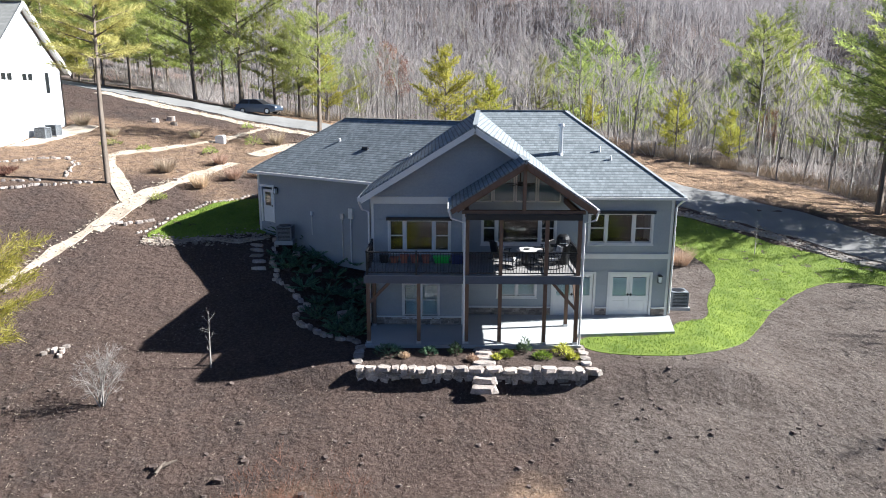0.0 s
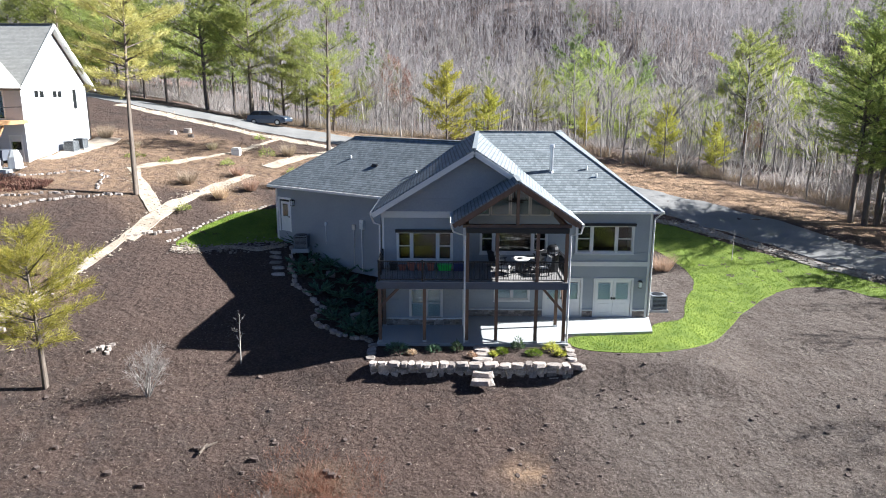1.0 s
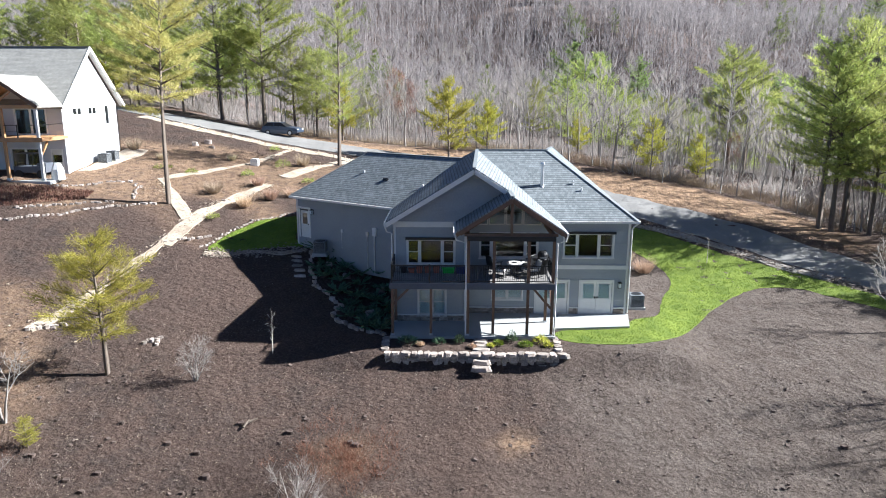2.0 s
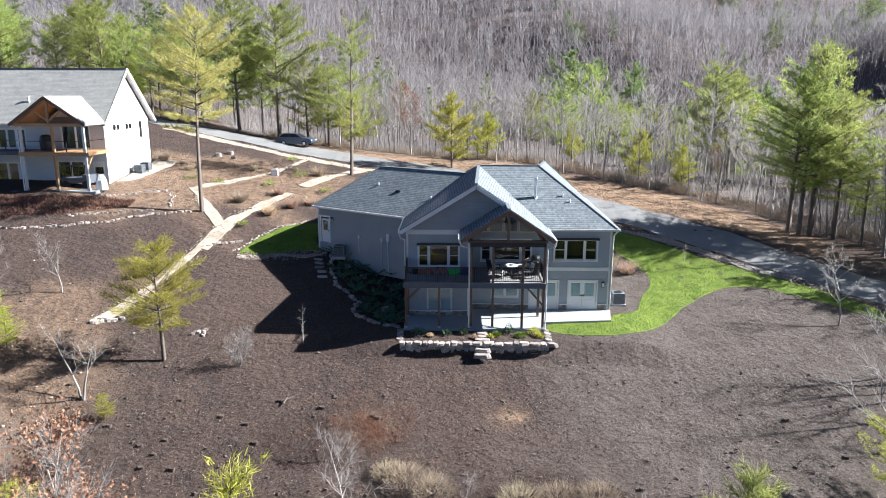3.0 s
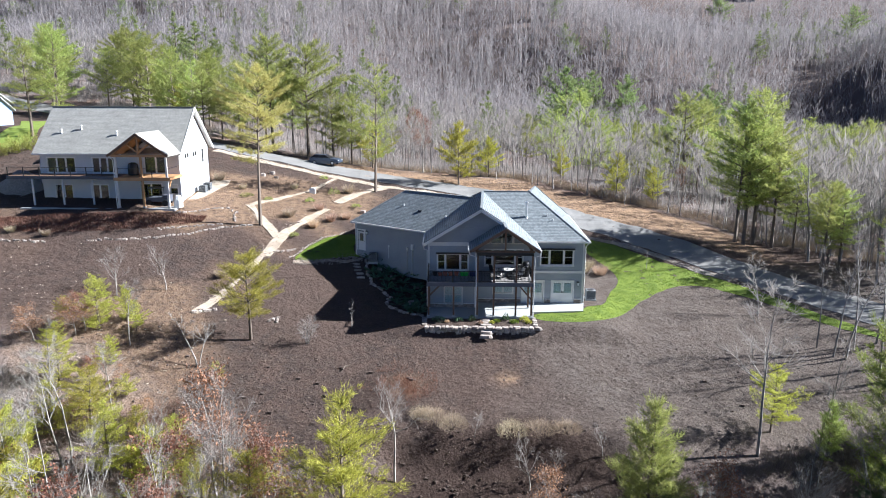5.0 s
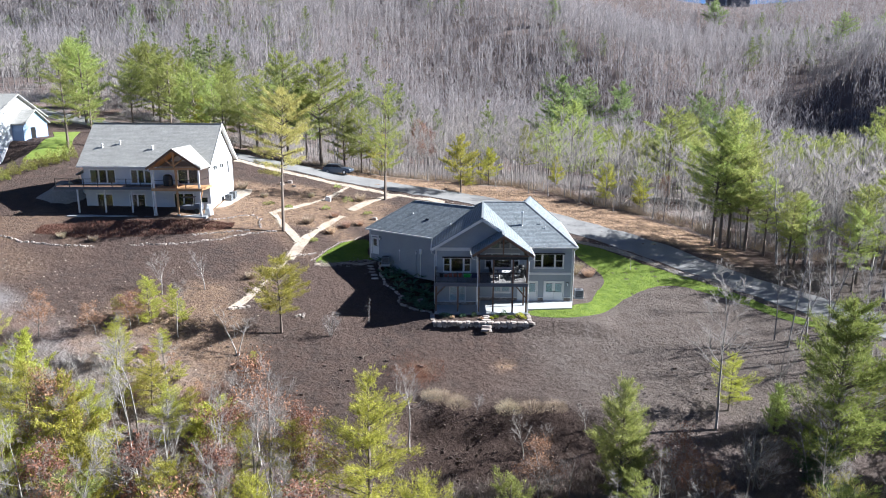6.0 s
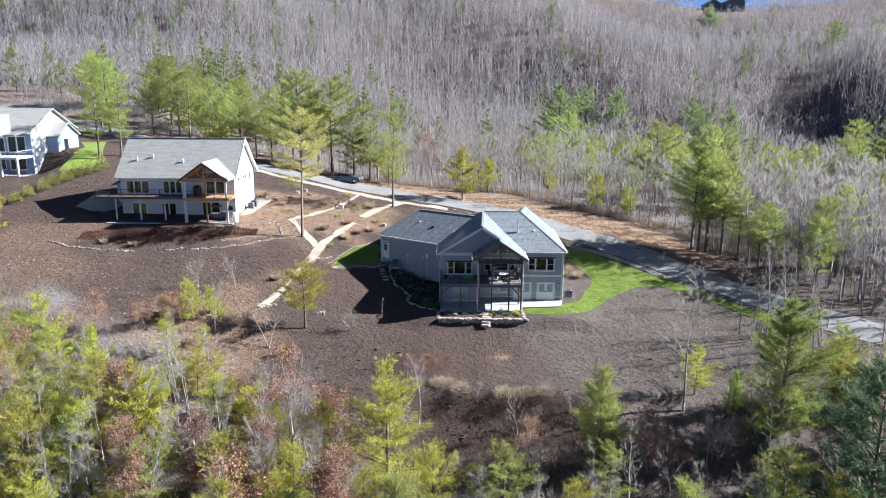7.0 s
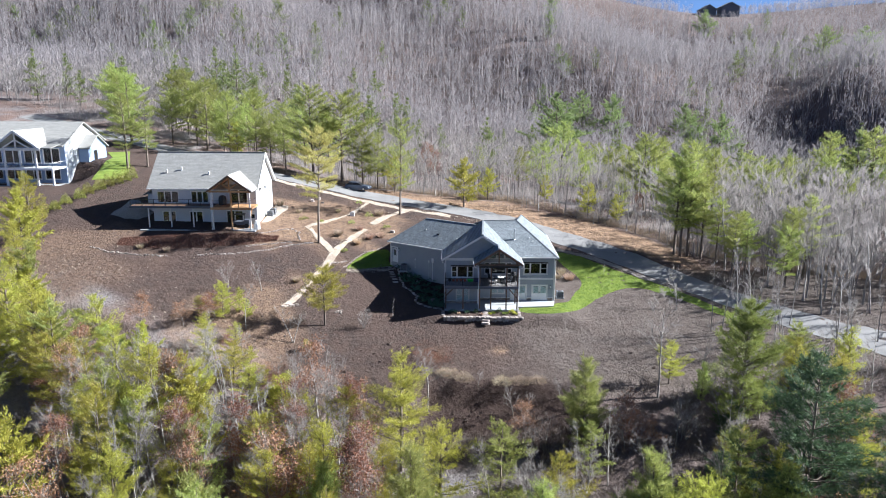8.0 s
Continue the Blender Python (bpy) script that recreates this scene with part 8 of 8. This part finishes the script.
PINES_W = [(-35.9, 9.4, 8.5), (-27.6, 5.1, 9.5), (-31.6, 7.2, 8.6), (-41.1, 13.0, 7.0), (-38.4, 6.2, 9.5), (-46.0, 15.5, 7.2), (-50.5, 20.0, 6.8), (-33.6, 0.6, 10), (-24.0, -1.5, 9.5), (-52.4, 9.5, 9), (-56, 27, 8), (-59.5, 34, 9.5), (-62, 40, 10), (-45, 2.5, 10.5),
           (-19.5, 1.2, 8), (-28.5, -7, 10.5), (-38, -5, 11), (-14.5, -2.8, 8.5), (-21, -9.5, 10.5), (-12, -11, 11), (-55, 17, 8.5), (-61, 24, 10),
           (-30, 2, 9), (-35, 4.5, 9), (-42, 8, 8.5), (-48, 10, 9), (-25.5, 2.0, 8.5), (-17.5, -5, 9.5),
           (-42.2, 9.7, 10.5), (-27.2, 6.5, 8.0), (-44.2, 10.6, 11), (-19.3, 7.6, 6.2), (-40, 14.3, 7.5), (-50.6, 20.5, 9), (-50.2, 15.3, 10), (-16.6, 6.6, 5.5), (-34.0, 11.5, 7)]
for i, (x, y, h) in enumerate(PINES_W):
    tree(("near0", "young1", "near2", "green0", "near1")[i % 5], x, y, h, turn(), wide=0.85)
for i in range(165):
    x = rt.uniform(-56, 44)
    top = float(np.interp(x, [-60, -45, -33, -22, -14, -8, 0, 10, 17, 24, 34, 44], [20, 13, 10.5, 10, 9.0, 4, 3.5, 5.5, 6.5, 11, 15, 16]))
    y = top - rt.random() ** 1.3 * 26
    kind = rt.choice(["bare0", "bare1", "bare2", "bare3", "bare0", "bare2", "russet0", "tallbare1", "near1", "near0", "near2", "soft", "green0"])
    if -10 < x < 8 and y > 2:
        continue
    h, spin = rt.uniform(5.0, 8.2) if y > 0 else rt.uniform(6, 9.5), turn()
    if 17 < x < 23 and y > 5 and kind.startswith("near"):
        continue
    tree(kind, x, y, h, spin, wide=0.95)
for i in range(70):
    x = rt.uniform(22, 60)
    y = rt.uniform(-14, 15) + 0.15 * max(0, x - 34)
    tree(rt.choice(["bare0", "bare3", "tallbare0", "tallbare2", "tallbare3"]), x, y, rt.uniform(7, 10), turn())
for i in range(44):
    x = rt.uniform(41, 70)
    y = rt.uniform(27, 52)
    tree(rt.choice(["tallbare0", "tallbare2", "tallbare3", "bare1"]), x, y, rt.uniform(9, 13), turn())


# ---- far woods, past counting ----
def joined(name, shapes, xs, ys, scales, material, label, quad, seed):
    """One mesh of many copies of a few shapes set on the ground."""
    rng = np.random.default_rng(seed)
    pick = rng.integers(0, len(shapes), len(xs))
    zs = height(xs, ys) - 0.15
    V, F, k = [], [], 0
    for j, (v, f) in enumerate(shapes):
        sel = np.where(pick == j)[0]
        n = len(sel)
        an = rng.uniform(0, 2 * math.pi, n)
        c, s, q = np.cos(an), np.sin(an), scales[sel]
        w = q * rng.uniform(0.85, 1.2, n)
        X = (v[None, :, 0] * c[:, None] - v[None, :, 1] * s[:, None]) * w[:, None] + xs[sel][:, None]
        Y = (v[None, :, 0] * s[:, None] + v[None, :, 1] * c[:, None]) * w[:, None] + ys[sel][:, None]
        Z = v[None, :, 2] * q[:, None] + zs[sel][:, None]
        V.append(np.stack([X, Y, Z], -1).reshape(-1, 3))
        F.append((f[None] + (k + np.arange(n) * len(v))[:, None, None]).reshape(-1, quad))
        k += n * len(v)
    me = quick_mesh(name, np.concatenate(V), np.concatenate(F), material)
    return tagged(new(name, me), label, "woods", kind="stuff")


def far_bare(seed, twigs, girth=0.11, thick=1.0):
    rng = np.random.default_rng(seed)
    top = np.array([rng.normal(0, 0.35), rng.normal(0, 0.35), 11.0])
    A, B, RA, RB = [np.zeros(3)], [top], [girth], [0.02]
    TP, TD, TL, TW = [], [], [], []
    for k in range(6):
        s = rng.uniform(0.28, 0.92)
        an = rng.uniform(0, 6.28)
        d = unit(np.array([math.cos(an), math.sin(an), rng.uniform(0.6, 1.6)]))
        ln = (1.3 - s) * 3.6
        o = top * s
        if thick > 2:
            TP.append(o), TD.append(d), TL.append(ln), TW.append(0.065)
        else:
            A.append(o), B.append(o + d * ln), RA.append(0.05), RB.append(0.012)
        for _ in range(twigs):
            TP.append(o + d * ln * rng.uniform(0.2, 1.0))
            TD.append(unit(d + rng.normal(0, 0.38, 3) + np.array([0, 0, 1.25])))
            TL.append(rng.uniform(0.7, 1.8)), TW.append(rng.uniform(0.028, 0.05) * thick)
    TP, TD = np.array(TP), np.array(TD)
    return sticks(np.array(A), np.array(B), RA, RB), blades(TP, TD, TL, TW, rng)


def edge_of_woods(x):
    return np.interp(x, [-120, -80, -40, -26, 4, 14, 24, 30, 36, 45, 60, 90], [136, 118, 96, 84, 79, 73, 67, 62, 56, 49, 44, 30])


rng = np.random.default_rng(12)


def wood_points(n, y0, y1, half0, half1):
    y = rng.uniform(y0, y1, n)
    x = rng.uniform(-1, 1, n) * (half0 + (half1 - half0) * (y - y0) / (y1 - y0)) + 12
    keep = (y > edge_of_woods(x)) & (np.abs(y - np.interp(x, [-60, 0, 150], [350, 292, 326])) > 2.5)
    keep &= ~((x > 150) & (x < 205) & (y > 408))
    return x[keep], y[keep]


shapes = [far_bare(100 + i, 24, 0.07, 1.2) for i in range(6)]
x, y = wood_points(4000, 42, 190, 110, 170)
x2, y2 = rng.uniform(40, 112, 520), rng.uniform(30, 74, 520)
k2 = y2 > edge_of_woods(x2) - 2
x3, y3 = rng.uniform(38, 112, 420), rng.uniform(14, 62, 420)
k3 = y3 > np.interp(x3, [38, 42, 50, 60, 112], [35, 29.5, 24.5, 21.5, 14])
x, y = np.concatenate([x, x2[k2], x3[k3]]), np.concatenate([y, y2[k2], y3[k3]])
sc = rng.uniform(0.5, 1.1, len(x))
joined("near_woods_trunks", [s[0] for s in shapes], x, y, sc, M_BARK_GREY, "leafless grey woods beyond the lane", 4, 5)
joined("near_woods_twigs", [s[1] for s in shapes], x, y, sc, M_TWIG, "fine grey twigs of the leafless woods", 3, 5)
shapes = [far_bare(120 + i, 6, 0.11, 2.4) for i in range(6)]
x, y = wood_points(24000, 185, 500, 190, 390)
xc, yc = rng.uniform(55, 340, 900), rng.uniform(392, 470, 900)
kc = ~((xc > 158) & (xc < 192) & (yc > 405))
x, y = np.append(x, xc[kc]), np.append(y, yc[kc])
sc = rng.uniform(0.8, 1.45, len(x)) * np.where((x > 60) & (y > 385), 0.5, 1.0)
joined("hillside_woods_trunks", [s[0] for s in shapes], x, y, sc, M_BARK_HILL, "leafless grey trees covering the far hillside", 4, 6)
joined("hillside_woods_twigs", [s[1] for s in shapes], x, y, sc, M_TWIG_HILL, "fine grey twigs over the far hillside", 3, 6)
cx, cy = [], []
for a, b, n, r in ((40, 150, 9, 22), (90, 130, 9, 20), (-95, 140, 9, 26), (-70, 150, 9, 30), (-75, 245, 5, 14), (-40, 150, 6, 20), (120, 180, 6, 26), (-120, 200, 10, 36), (150, 300, 5, 18), (-30, 210, 4, 12), (180, 330, 4, 10), (70, 110, 6, 14), (-55, 120, 8, 14), (0, 130, 4, 22), (-110, 260, 8, 20), (-60, 290, 4, 14), (-20, 330, 3, 20), (110, 250, 4, 20), (190, 380, 4, 14), (240, 360, 5, 16), (60, 170, 8, 18), (95, 165, 6, 14)):
    cx += list(rng.normal(a, r, n))
    cy += list(rng.normal(b, r, n))
x, y = np.array(cx), np.array(cy)
keep = y > edge_of_woods(x) + 6
x, y = x[keep], y[keep]
far_pines = [pine_shape(200 + i, 12, 0.12, 3.3, step=0.8, fill=0.9, ragged=0.45, lift=0.2, gap=0.5, per=6, wide=(0.11, 0.2)) for i in range(3)]
sc = rng.uniform(0.8, 1.5, len(x))
joined("hillside_pine_crowns", [s[1] for s in far_pines], x, y, sc, M_NEEDLE_HILL, "green pines scattered through the leafless woods", 3, 8)
joined("hillside_pine_trunks", [s[0] for s in far_pines], x, y, sc, M_BARK, "trunks of the scattered hillside pines", 4, 8)
tuft = []
for i in range(5):
    r_ = np.random.default_rng(300 + i)
    n = 46
    p = np.concatenate([r_.normal(0, 0.22, (n, 2)), np.zeros((n, 1))], 1)
    d = unit(np.concatenate([p[:, :2] * 1.6 + r_.normal(0, 0.35, (n, 2)), np.ones((n, 1))], 1))
    tuft.append(blades(p, d, r_.uniform(0.3, 1.1, n), np.full(n, 0.02), r_))
n = 4400
x = rng.uniform(-66, 62, n)
edge = np.interp(x, [-70, -50, -35, -25, -14, 0, 14, 24, 32, 45, 62], [38, 25, 17, 14, 12.5, 9, 10.5, 14, 16, 17, 18])
y = edge - rng.random(n) ** 1.5 * 34
n2 = 1700
x2 = rng.uniform(-110, 150, n2)
y2 = edge_of_woods(x2) - 3 + 75 * rng.random(n2) ** 1.4
joined("woods_thicket", tuft, x2, y2, rng.uniform(1.6, 3.6, n2), M_TWIG, "bare grey thicket under the woods beyond the lane", 3, 19)
joined("undergrowth", tuft, x, y, rng.uniform(0.6, 1.7, n), M_BRUSH, "bare brush and brambles under the ravine trees", 3, 9)
n = 1500
x = rng.uniform(-26, 66, n)
y = edge_of_woods(x) - 4.6 + np.abs(rng.normal(0, 3.0, n))
joined("lane_brush", tuft, x, y, rng.uniform(0.5, 1.6, n), M_BRUSH_TAN, "dry brush at the edge of the far woods", 3, 11)
n = 700
x = rng.choice([-5.4, -4.5, 16, -28, -36, -22], n, p=[0.12, 0.1, 0.13, 0.25, 0.2, 0.2]) + rng.normal(0, 1.1, n)
y = np.where(x > 10, 8.5, np.where(x < -20, 14.5, 19.0)) + rng.normal(0, 0.9, n)
xs_, ys_ = rng.uniform(-58, -16, 620), rng.normal(0, 2.6, 620)
ys_ += np.interp(xs_, [-60, -45, -30, -16], [33, 25, 19, 14.5])
joined("slope_brush", tuft, xs_, ys_, rng.uniform(0.25, 0.7, 620), M_BRUSH, "dry weeds on the lower slope", 3, 23)
joined("russet_brush", tuft, x, y, rng.uniform(0.3, 0.8, n), M_RUSSET, "low russet brush and bracken on the slope", 3, 13)
